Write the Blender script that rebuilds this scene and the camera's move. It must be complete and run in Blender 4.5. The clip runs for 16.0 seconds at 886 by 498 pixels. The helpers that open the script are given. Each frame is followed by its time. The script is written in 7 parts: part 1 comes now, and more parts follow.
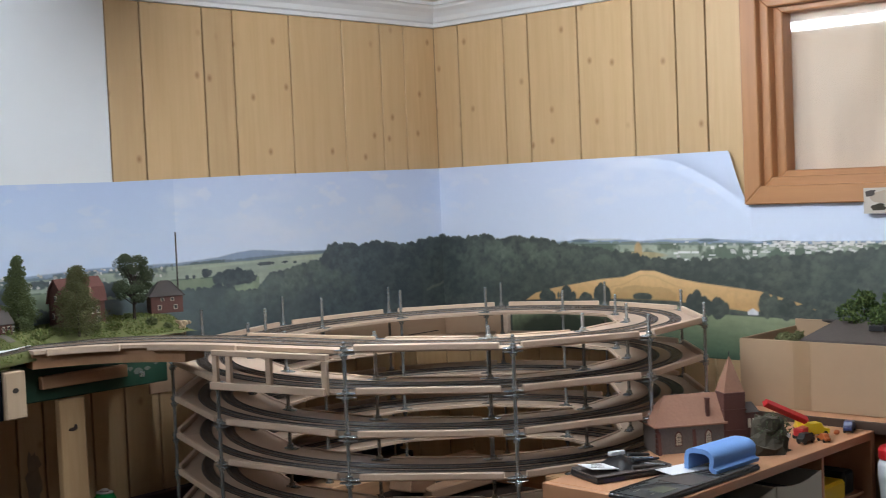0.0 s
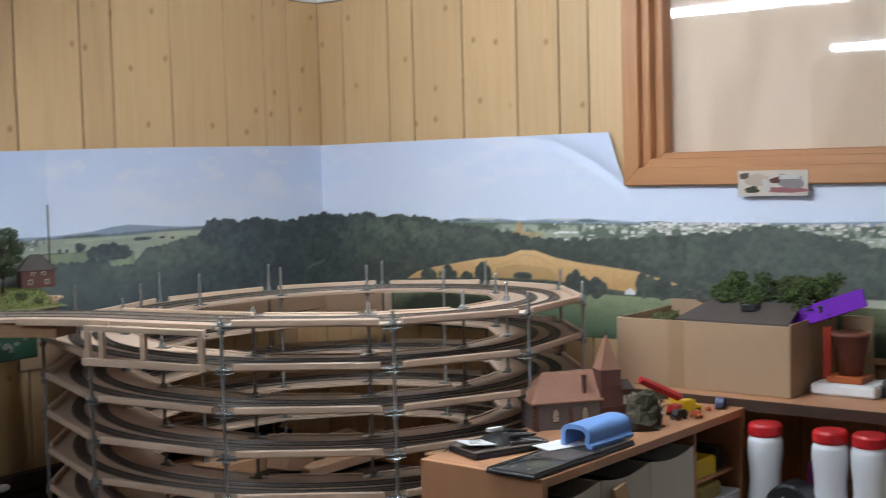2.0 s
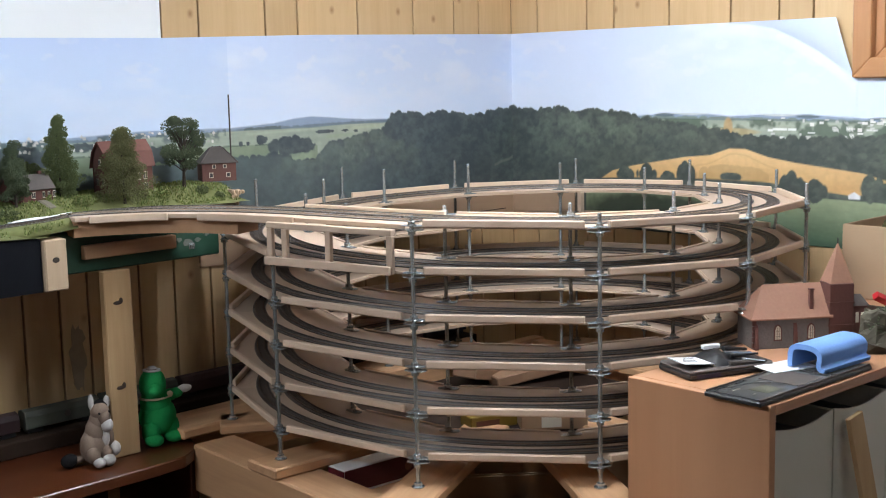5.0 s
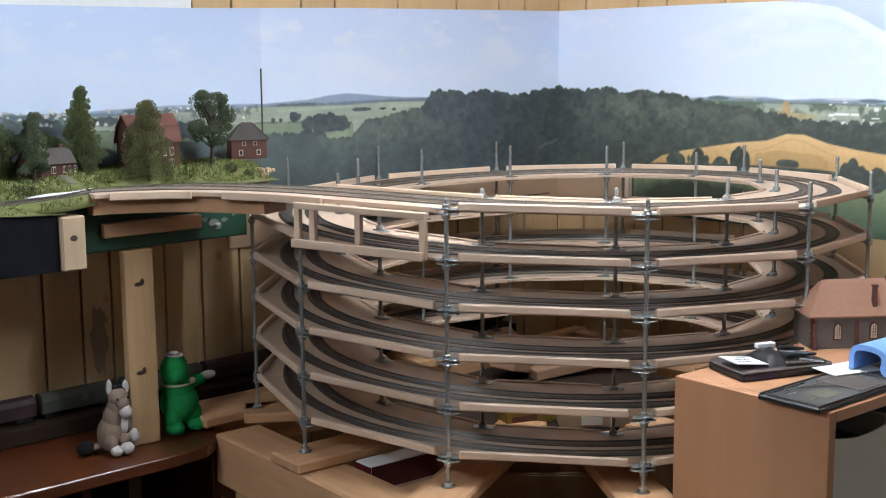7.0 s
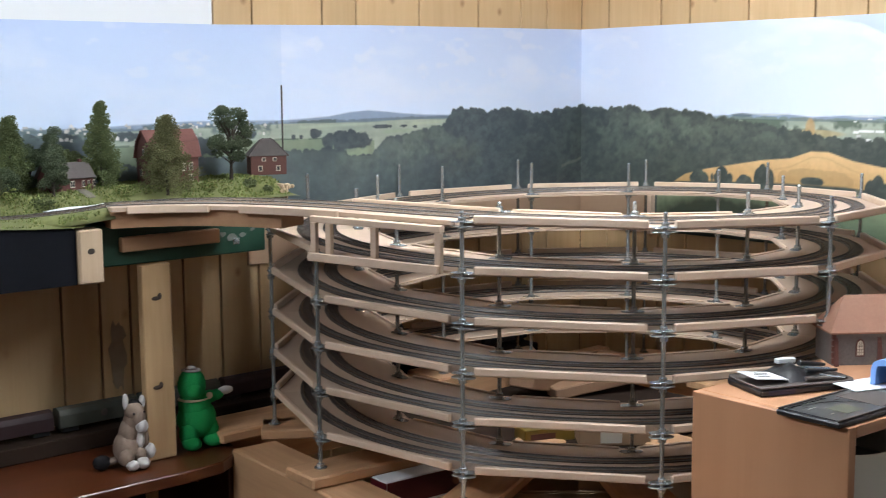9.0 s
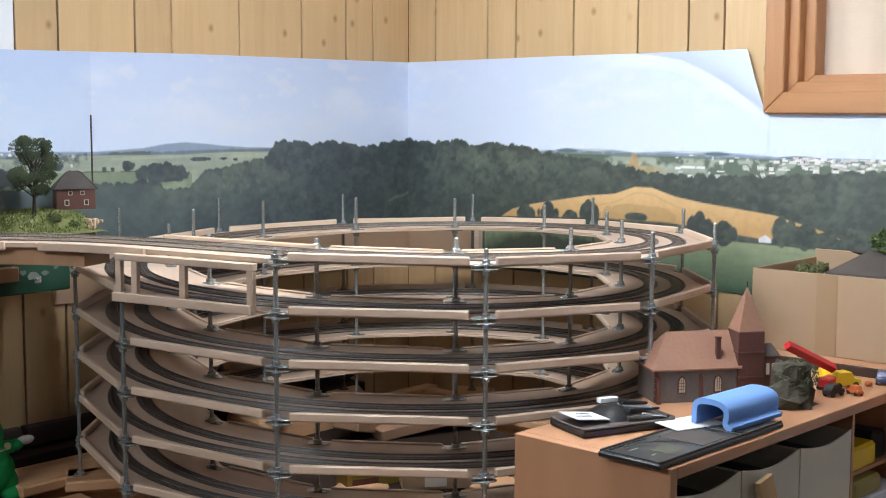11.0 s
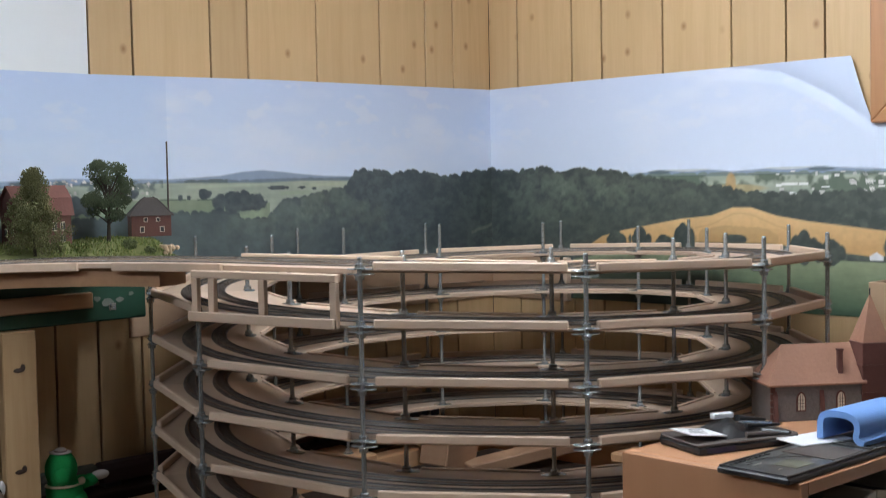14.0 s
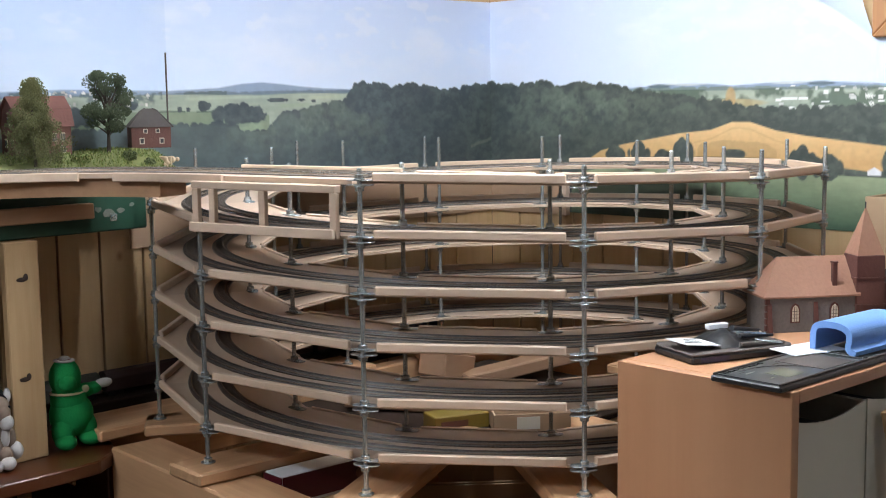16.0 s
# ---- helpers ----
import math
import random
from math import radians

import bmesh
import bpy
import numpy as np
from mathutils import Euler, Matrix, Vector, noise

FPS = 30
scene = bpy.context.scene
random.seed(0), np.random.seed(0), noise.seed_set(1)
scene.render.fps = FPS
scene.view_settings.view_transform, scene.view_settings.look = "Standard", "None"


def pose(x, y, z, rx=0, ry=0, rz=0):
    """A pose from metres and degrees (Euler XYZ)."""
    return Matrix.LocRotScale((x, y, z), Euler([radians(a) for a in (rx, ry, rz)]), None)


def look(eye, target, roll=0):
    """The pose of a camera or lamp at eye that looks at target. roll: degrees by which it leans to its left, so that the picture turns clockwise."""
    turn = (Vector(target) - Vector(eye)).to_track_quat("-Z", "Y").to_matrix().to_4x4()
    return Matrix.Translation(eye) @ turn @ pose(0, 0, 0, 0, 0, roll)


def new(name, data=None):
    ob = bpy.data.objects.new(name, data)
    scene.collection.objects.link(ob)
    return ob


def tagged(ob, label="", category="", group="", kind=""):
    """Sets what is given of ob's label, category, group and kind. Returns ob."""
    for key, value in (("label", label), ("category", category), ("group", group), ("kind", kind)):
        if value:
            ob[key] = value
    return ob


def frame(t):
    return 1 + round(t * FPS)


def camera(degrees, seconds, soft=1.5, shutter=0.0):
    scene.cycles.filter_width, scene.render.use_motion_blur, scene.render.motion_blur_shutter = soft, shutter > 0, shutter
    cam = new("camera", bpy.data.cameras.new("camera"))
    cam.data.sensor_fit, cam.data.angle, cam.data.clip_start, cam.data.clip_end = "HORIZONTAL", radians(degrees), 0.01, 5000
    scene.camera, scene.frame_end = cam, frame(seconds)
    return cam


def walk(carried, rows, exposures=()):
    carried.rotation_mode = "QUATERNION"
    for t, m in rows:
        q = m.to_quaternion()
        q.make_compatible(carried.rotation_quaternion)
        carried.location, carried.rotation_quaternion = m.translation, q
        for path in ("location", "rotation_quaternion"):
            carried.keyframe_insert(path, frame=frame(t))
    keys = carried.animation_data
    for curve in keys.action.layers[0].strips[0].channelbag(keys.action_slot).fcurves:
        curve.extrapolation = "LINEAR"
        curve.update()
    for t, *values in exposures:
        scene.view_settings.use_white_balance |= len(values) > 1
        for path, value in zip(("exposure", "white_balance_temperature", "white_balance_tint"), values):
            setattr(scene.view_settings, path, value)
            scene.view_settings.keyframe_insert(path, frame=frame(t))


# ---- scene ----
# <cam>
SOFT = 0.95
cam = camera(38.831, 16.0, soft=SOFT, shutter=0.6)
PATH = [
    (0, look((-3.1405, -2.9027, 1.6261), (-1.6729, -1.5475, 1.5283), -2.417)),
    (0.5, look((-3.1335, -2.9042, 1.6279), (-1.6245, -1.5963, 1.5182), -2.306)),
    (1, look((-3.1299, -2.9013, 1.6188), (-1.5394, -1.6942, 1.5038), -1.892)),
    (1.5, look((-3.1470, -2.9188, 1.6221), (-1.5153, -1.7688, 1.4995), -1.456)),
    (2, look((-3.1275, -2.8979, 1.6114), (-1.5427, -1.6850, 1.4797), -1.448)),
    (2.5, look((-3.1227, -2.8896, 1.6068), (-1.5908, -1.6136, 1.4485), -1.438)),
    (3, look((-3.1265, -2.8807, 1.6057), (-1.6438, -1.5550, 1.3957), -1.264)),
    (3.5, look((-3.1268, -2.8713, 1.5980), (-1.6931, -1.5034, 1.3271), -1.306)),
    (3.7, look((-3.1301, -2.8509, 1.5978), (-1.7154, -1.4691, 1.2987), -1.302)),
    (5.8, look((-2.9198, -2.6296, 1.5836), (-1.5645, -1.1802, 1.3335), -0.738)),
    (6, look((-2.9223, -2.6218, 1.5861), (-1.5974, -1.1449, 1.3339), -0.665)),
    (6.5, look((-2.9053, -2.6042, 1.5810), (-1.6155, -1.0993, 1.3132), -0.715)),
    (7, look((-2.8729, -2.5986, 1.5688), (-1.5349, -1.1443, 1.2606), -0.438)),
    (7.5, look((-2.8748, -2.6178, 1.5573), (-1.6659, -1.0598, 1.2237), -1.082)),
    (8, look((-2.8524, -2.6118, 1.5499), (-1.5979, -1.0858, 1.2375), -0.714)),
    (8.5, look((-2.8488, -2.6065, 1.5475), (-1.5643, -1.1014, 1.2561), -0.589)),
    (9, look((-2.8454, -2.6068, 1.5426), (-1.5392, -1.1158, 1.2768), -0.447)),
    (9.5, look((-2.8302, -2.6022, 1.5351), (-1.4571, -1.1681, 1.2948), -0.225)),
    (10, look((-2.7924, -2.5957, 1.5397), (-1.3195, -1.2624, 1.3092), 0.256)),
    (10.2, look((-2.7842, -2.6028, 1.5439), (-1.2988, -1.2834, 1.3136), 0.297)),
    (12.3, look((-2.7036, -2.4621, 1.4911), (-1.2216, -1.1247, 1.3679), -0.485)),
    (12.5, look((-2.6964, -2.4535, 1.4771), (-1.2420, -1.0836, 1.3877), -0.566)),
    (13, look((-2.6854, -2.4601, 1.4380), (-1.2625, -1.0549, 1.4114), -1.028)),
    (13.5, look((-2.6816, -2.4563, 1.4371), (-1.2597, -1.0511, 1.3790), -1.049)),
    (14, look((-2.6780, -2.4579, 1.4328), (-1.2610, -1.0507, 1.3245), -1.116)),
    (14.5, look((-2.6809, -2.4572, 1.4252), (-1.2656, -1.0519, 1.2762), -1.082)),
    (15, look((-2.6842, -2.4628, 1.4271), (-1.2728, -1.0588, 1.2357), -1.022)),
    (15.5, look((-2.6860, -2.4645, 1.4258), (-1.2762, -1.0630, 1.2062), -0.916)),
    (16, look((-2.6889, -2.4680, 1.4247), (-1.2803, -1.0685, 1.1850), -0.854)),
]
# </cam>
EXPOSURES = [(0.0, -0.46), (1.5, -0.47), (2.5, -0.45), (3.5, -0.17), (6.0, 0.16), (7.0, 0.07), (7.5, 0.10), (8.5, 0.21), (9.0, 0.19), (10.0, 0.12), (12.5, -0.15), (13.0, -0.45), (13.5, -0.49), (14.0, -0.31), (14.5, -0.09), (15.0, 0.10), (16.0, 0.26)]
walk(cam, PATH, EXPOSURES)

# ---- room numbers ----
CEIL = 2.235
ROOM_X, ROOM_Y = -4.3, -4.5
HC = Vector((-0.7783, -0.6938, 0.0))      # helix centre
PHI = math.radians(-153.949)
R_OUT, R_IN = 0.676, 0.487
PITCH, Z_TOP, SEGS = 0.0902, 1.297, 64

# ---- world ----
world = bpy.data.worlds.new("room_world")
world.use_nodes = True
world.node_tree.nodes["Background"].inputs[0].default_value = (0.5, 0.55, 0.6, 1)
world.node_tree.nodes["Background"].inputs[1].default_value = 0.02
scene.world = world
TUBE_POWER = 196.0


# ---- materials ----
def node_mat(name):
    m = bpy.data.materials.new(name)
    m.use_nodes = True
    nt = m.node_tree
    return m, nt, nt.nodes["Principled BSDF"]


def link(nt, a, b):
    nt.links.new(a, b)


def add(nt, kind, **kw):
    n = nt.nodes.new(kind)
    for k, v in kw.items():
        if k == "op":
            n.operation = v
        elif k == "blend":
            n.data_type, n.blend_type = "RGBA", v
    return n


def noise_node(nt, vec, scale, detail=4, rough=0.55):
    n = add(nt, "ShaderNodeTexNoise")
    n.inputs["Scale"].default_value, n.inputs["Detail"].default_value = scale, detail
    n.inputs["Roughness"].default_value = rough
    if vec is not None:
        link(nt, vec, n.inputs["Vector"])
    return n


def ramp(nt, fac, stops):
    r = add(nt, "ShaderNodeValToRGB")
    while len(r.color_ramp.elements) < len(stops):
        r.color_ramp.elements.new(0.5)
    for e, (p, c) in zip(r.color_ramp.elements, stops):
        e.position, e.color = p, (*c, 1)
    link(nt, fac, r.inputs[0])
    return r


def mix(nt, fac, a, b, blend="MIX"):
    n = add(nt, "ShaderNodeMix", blend=blend)
    for sock, v in ((n.inputs[0], fac), (n.inputs[6], a), (n.inputs[7], b)):
        if hasattr(v, "links"):
            link(nt, v, sock)
        elif isinstance(v, tuple):
            sock.default_value = (*v, 1)
        else:
            sock.default_value = v
    return n.outputs[2]


def shift(nt):
    """Object coordinates, moved by the object's random number."""
    tc, oi = add(nt, "ShaderNodeTexCoord"), add(nt, "ShaderNodeObjectInfo")
    mul = add(nt, "ShaderNodeVectorMath", op="MULTIPLY_ADD")
    link(nt, oi.outputs["Random"], mul.inputs[0])
    mul.inputs[1].default_value = (17, 31, 23)
    link(nt, tc.outputs["Object"], mul.inputs[2])
    return mul.outputs[0], oi.outputs["Random"]


def bump(nt, bsdf, height, strength, dist=0.002):
    b = add(nt, "ShaderNodeBump")
    b.inputs["Strength"].default_value, b.inputs["Distance"].default_value = strength, dist
    link(nt, height, b.inputs["Height"])
    link(nt, b.outputs[0], bsdf.inputs["Normal"])


def plain(name, col, rough=0.6, vary=0.12, metal=0.0, scale=30, bumps=0.15, coat=0.0):
    """Paint, plastic, card: two scales of tone and a fine relief."""
    m, nt, b = node_mat(name)
    vec, rnd = shift(nt)
    n1, n2 = noise_node(nt, vec, scale), noise_node(nt, vec, scale * 0.13, 3)
    c = mix(nt, n1.outputs[0], tuple(x * (1 - vary) for x in col), tuple(min(1, x * (1 + vary)) for x in col))
    c = mix(nt, n2.outputs[0], tuple(x * (1 - vary) for x in col), c)
    link(nt, c, b.inputs["Base Color"])
    b.inputs["Roughness"].default_value, b.inputs["Metallic"].default_value = rough, metal
    b.inputs["Coat Weight"].default_value = coat
    bump(nt, b, n1.outputs[0], bumps, 0.001)
    return m


def wood(name, light, dark, axis=0, grain=60, rough=0.55, vary=0.18, knots=0.0, coat=0.0, across=0):
    """Timber with its grain along one axis (0 x, 1 y, 2 z)."""
    m, nt, b = node_mat(name)
    vec, rnd = shift(nt)
    mp = add(nt, "ShaderNodeMapping")
    link(nt, vec, mp.inputs["Vector"])
    s = [1.0, 1.0, 1.0]
    s[axis] = 0.06
    mp.inputs["Scale"].default_value = s
    n1 = noise_node(nt, mp.outputs[0], grain, 6, 0.65)
    n2 = noise_node(nt, mp.outputs[0], grain * 0.2, 3)
    c = ramp(nt, n1.outputs[0], [(0.28, dark), (0.62, light)]).outputs[0]
    c = mix(nt, n2.outputs[0], c, tuple(0.8 * x + 0.2 * y for x, y in zip(light, dark)))
    if knots:
        sx, cx = add(nt, "ShaderNodeSeparateXYZ"), add(nt, "ShaderNodeCombineXYZ")
        link(nt, vec, sx.inputs[0])
        mz = add(nt, "ShaderNodeMath", op="MULTIPLY")
        mz.inputs[1].default_value = 0.75
        link(nt, sx.outputs[axis], mz.inputs[0])
        link(nt, sx.outputs[across], cx.inputs[0])
        link(nt, mz.outputs[0], cx.inputs[1])
        v = add(nt, "ShaderNodeTexVoronoi")
        v.voronoi_dimensions = "2D"
        v.inputs["Scale"].default_value = knots
        link(nt, cx.outputs[0], v.inputs["Vector"])
        kk = ramp(nt, v.outputs["Distance"], [(0.014, (0.85, 0.85, 0.85)), (0.085, (0, 0, 0))]).outputs[0]
        gate = ramp(nt, v.outputs["Color"], [(0.43, (0, 0, 0)), (0.50, (1, 1, 1))]).outputs[0]
        kk = mix(nt, 1.0, kk, gate, "MULTIPLY")
        c = mix(nt, kk, c, tuple(x * f for x, f in zip(dark, (0.62, 0.5, 0.4))))
    hs = add(nt, "ShaderNodeHueSaturation")
    mr = add(nt, "ShaderNodeMapRange")
    mr.inputs[3].default_value, mr.inputs[4].default_value = 1 - vary, 1 + vary
    link(nt, rnd, mr.inputs[0])
    link(nt, mr.outputs[0], hs.inputs["Value"])
    link(nt, c, hs.inputs["Color"])
    link(nt, hs.outputs[0], b.inputs["Base Color"])
    b.inputs["Roughness"].default_value, b.inputs["Coat Weight"].default_value = rough, coat
    bump(nt, b, n1.outputs[0], 0.12, 0.001)
    return m


def wavy(name, light, dark):
    """Rotary-cut plywood: broad wavy figure running upwards."""
    m, nt, b = node_mat(name)
    vec, rnd = shift(nt)
    mp = add(nt, "ShaderNodeMapping")
    mp.inputs["Scale"].default_value = (1.0, 1.0, 0.30)
    link(nt, vec, mp.inputs["Vector"])
    w = add(nt, "ShaderNodeTexWave")
    w.bands_direction = "Y"
    w.inputs["Scale"].default_value, w.inputs["Distortion"].default_value = 1.6, 16.0
    w.inputs["Detail"].default_value, w.inputs["Detail Scale"].default_value = 2.0, 1.2
    link(nt, mp.outputs[0], w.inputs["Vector"])
    n1 = noise_node(nt, mp.outputs[0], 60, 5)
    c = ramp(nt, w.outputs["Fac"], [(0.1, dark), (0.7, light)]).outputs[0]
    c = mix(nt, n1.outputs[0], c, tuple(0.7 * x + 0.3 * y for x, y in zip(light, dark)))
    link(nt, c, b.inputs["Base Color"])
    b.inputs["Roughness"].default_value = 0.65
    return m


def leafy(name, a, bcol, c):
    m, nt, b = node_mat(name)
    g = add(nt, "ShaderNodeNewGeometry")
    r = ramp(nt, g.outputs["Random Per Island"], [(0.0, a), (0.5, bcol), (1.0, c)])
    link(nt, r.outputs[0], b.inputs["Base Color"])
    b.inputs["Roughness"].default_value = 0.9
    return m


M_PANEL = wood("panel_wood", (0.58, 0.40, 0.215), (0.47, 0.305, 0.145), 2, 45, 0.42, 0.08, 8.0, 0, 0)
M_PANELB = wood("panel_wood_b", (0.58, 0.40, 0.215), (0.47, 0.305, 0.145), 2, 45, 0.42, 0.08, 8.0, 0, 1)
M_BACKWALL = wood("back_wall_wood", (0.17, 0.105, 0.055), (0.12, 0.075, 0.04), 2, 30, 0.6, 0.0)
M_GROOVE = plain("groove_dark", (0.022, 0.013, 0.008), 0.9)
M_WHITE = plain("white_wall_paint", (0.78, 0.80, 0.82), 0.7, 0.04, 0, 12)
M_CEIL = plain("ceiling_paint", (0.80, 0.79, 0.76), 0.8, 0.03, 0, 8)
M_CARPET = plain("carpet_brown", (0.065, 0.05, 0.04), 0.95, 0.3, 0, 160, 0.6)
M_CASING = wood("window_timber", (0.47, 0.23, 0.10), (0.34, 0.15, 0.06), 2, 50, 0.4, 0.08)
M_CASING_H = wood("window_timber_h", (0.47, 0.23, 0.10), (0.34, 0.15, 0.06), 1, 50, 0.4, 0.08)
M_PLYBOARD = wavy("plywood_board", (0.74, 0.585, 0.44), (0.56, 0.425, 0.305))
M_PLY = wood("birch_ply", (0.54, 0.40, 0.295), (0.42, 0.30, 0.21), 1, 30, 0.6, 0.10)
M_STRIP = wood("pine_strip", (0.63, 0.475, 0.355), (0.50, 0.355, 0.25), 1, 60, 0.55, 0.08)
M_STRIP_X = wood("pine_strip_x", (0.66, 0.48, 0.30), (0.52, 0.35, 0.19), 0, 60, 0.55, 0.08)
M_PINE = wood("pine_timber", (0.64, 0.375, 0.20), (0.34, 0.172, 0.082), 1, 35, 0.6, 0.12, 4.0, 0, 0)
M_PINE_X = wood("pine_timber_x", (0.64, 0.375, 0.20), (0.34, 0.172, 0.082), 0, 35, 0.6, 0.12, 4.0, 0, 1)
M_PINE_Z = wood("pine_timber_z", (0.50, 0.33, 0.17), (0.38, 0.22, 0.10), 2, 35, 0.6, 0.1)
# darker copy of the pine; its tone carries the helix's inner shade
M_PINE_SHADE = wood("shaded_offcut_pine", (0.27, 0.155, 0.09), (0.19, 0.10, 0.055), 0, 35, 0.65, 0.1)
M_BROWN = wood("brown_board", (0.40, 0.225, 0.12), (0.28, 0.15, 0.075), 0, 40, 0.6, 0.1)
M_DKBROWN = wood("dark_brown_edge", (0.042, 0.021, 0.012), (0.028, 0.014, 0.008), 1, 40, 0.5, 0.05)
M_BACKING = wood("brown_backing_board", (0.40, 0.26, 0.165), (0.33, 0.205, 0.125), 0, 14, 0.7, 0.04)
M_STEEL = plain("zinc_steel", (0.53, 0.575, 0.59), 0.27, 0.25, 0.75, 200, 0.3)
M_RAIL = plain("rail_steel", (0.62, 0.59, 0.56), 0.24, 0.2, 0.9, 120)
M_SLEEPER = plain("sleeper_brown", (0.070, 0.050, 0.039), 0.36, 0.25, 0, 40, 0.05)
M_BED = plain("track_bed_dark", (0.075, 0.055, 0.043), 0.34, 0.25, 0, 60, 0.08)
M_DESK = wood("desk_mahogany", (0.082, 0.022, 0.007), (0.044, 0.011, 0.004), 0, 22, 0.34, 0.05, 0.0, 0.12)
# dark wood with the shade of the ledges and helix interior in its colour
M_WOOD_SHADED = wood("dark_wood_shaded", (0.026, 0.015, 0.010), (0.015, 0.009, 0.006), 0, 25, 0.85, 0.1)
M_GREEN = plain("green_painted_timber", (0.008, 0.05, 0.026), 0.55, 0.25, 0, 40)
M_BLACK = plain("black_fabric", (0.006, 0.0065, 0.009), 0.95, 0.3, 0, 60, 0.4)
M_BLACK.node_tree.nodes["Principled BSDF"].inputs["Specular IOR Level"].default_value = 0.15
M_ENDGRAIN = wood("end_grain_pale", (0.52, 0.385, 0.255), (0.33, 0.215, 0.125), 2, 50, 0.75, 0.05, 4.0)
M_BEECH = wood("beech_laminate", (0.52, 0.27, 0.145), (0.45, 0.22, 0.11), 2, 26, 0.42, 0.0)
M_BEECH_X = wood("beech_laminate_x", (0.53, 0.275, 0.15), (0.46, 0.225, 0.115), 0, 26, 0.42, 0.0)
M_FILE = plain("grey_card_file", (0.70, 0.685, 0.60), 0.55, 0.06, 0, 14)
M_DARK = plain("black_plastic", (0.016, 0.017, 0.019), 0.4, 0.2)
M_CARD = plain("corrugated_card", (0.40, 0.27, 0.165), 0.8, 0.08, 0, 22)
M_CARD_IN = plain("card_inside", (0.33, 0.22, 0.13), 0.85, 0.1, 0, 22)
M_PAPER = plain("white_paper", (0.80, 0.81, 0.83), 0.6, 0.04)
M_BLUE = plain("blue_foam", (0.19, 0.37, 0.76), 0.75, 0.08, 0, 150, 0.4)
M_PURPLE = plain("purple_plastic", (0.20, 0.022, 0.52), 0.4, 0.1)
M_TERRA = plain("terracotta_plastic", (0.42, 0.10, 0.025), 0.45, 0.1)
M_RED = plain("red_plastic", (0.55, 0.02, 0.025), 0.35, 0.1)
M_YELLOW = plain("yellow_plastic", (0.75, 0.50, 0.02), 0.35, 0.1)
M_BOTTLE = plain("white_plastic", (0.78, 0.80, 0.84), 0.35, 0.04, 0, 20, 0.05)
M_SLATE = plain("roof_grey_plastic", (0.085, 0.068, 0.06), 0.7, 0.25, 0, 120, 0.4)
M_ROOF = plain("church_tile_roof", (0.33, 0.165, 0.105), 0.75, 0.22, 0, 150, 0.5)
M_STONE = plain("church_stone", (0.155, 0.135, 0.125), 0.9, 0.35, 0, 190, 0.8)
M_BRICK = plain("model_brick_dark", (0.11, 0.038, 0.028), 0.8, 0.25, 0, 220, 0.5)
M_BRICK2 = plain("model_brick_red", (0.115, 0.043, 0.032), 0.8, 0.25, 0, 220, 0.5)
M_BARNROOF = plain("barn_roof_red", (0.14, 0.048, 0.036), 0.75, 0.25, 0, 150, 0.4)
M_RUIN = plain("mossy_stone", (0.072, 0.062, 0.042), 0.95, 0.5, 0, 120, 0.8)
M_GROUND = plain("scenic_grass", (0.155, 0.165, 0.052), 0.95, 0.4, 0, 90, 0.8)
M_GRASS = leafy("static_grass", (0.085, 0.118, 0.026), (0.150, 0.180, 0.045), (0.235, 0.235, 0.088))
M_DIRT = plain("dirt_track", (0.19, 0.165, 0.125), 0.95, 0.25, 0, 120, 0.6)
M_BARK = plain("tree_bark", (0.045, 0.032, 0.022), 0.9, 0.3)
M_FIR = leafy("fir_foliage", (0.058, 0.076, 0.026), (0.078, 0.098, 0.031), (0.096, 0.115, 0.038))
M_FIR2 = leafy("autumn_fir_foliage", (0.076, 0.080, 0.030), (0.096, 0.098, 0.034), (0.116, 0.114, 0.042))
M_OAK = leafy("dark_tree_foliage", (0.044, 0.060, 0.030), (0.058, 0.077, 0.037), (0.076, 0.094, 0.043))
M_BUSH = leafy("bright_tree_foliage", (0.030, 0.055, 0.012), (0.058, 0.092, 0.020), (0.10, 0.14, 0.034))
M_WINPANE = plain("model_window_cream", (0.60, 0.52, 0.40), 0.5)
M_GLOW, _nt, _b = node_mat("tube_glow")
_b.inputs["Emission Color"].default_value = (0.885, 0.97, 1.07, 1)
_b.inputs["Emission Strength"].default_value = TUBE_POWER
# fill tube of the added third batten, a fifth of full strength
M_GLOW_FILL, _nt, _b = node_mat("fill_tube_glow")
_b.inputs["Emission Color"].default_value = (0.885, 0.97, 1.07, 1)
_b.inputs["Emission Strength"].default_value = TUBE_POWER * 0.2
# tube of the second batten, at 0.72 of full strength
M_GLOW_MID, _nt, _b = node_mat("mid_tube_glow")
_b.inputs["Emission Color"].default_value = (0.885, 0.97, 1.07, 1)
_b.inputs["Emission Strength"].default_value = TUBE_POWER * 0.72
M_GLASS, _nt, _b = node_mat("window_glass")
_gl, _tr, _mx = add(_nt, "ShaderNodeBsdfGlossy"), add(_nt, "ShaderNodeBsdfTransparent"), add(_nt, "ShaderNodeMixShader")
_gl.inputs["Roughness"].default_value = 0.03
_mx.inputs[0].default_value = 0.06
link(_nt, _tr.outputs[0], _mx.inputs[1])
link(_nt, _gl.outputs[0], _mx.inputs[2])
link(_nt, _mx.outputs[0], _nt.nodes["Material Output"].inputs["Surface"])


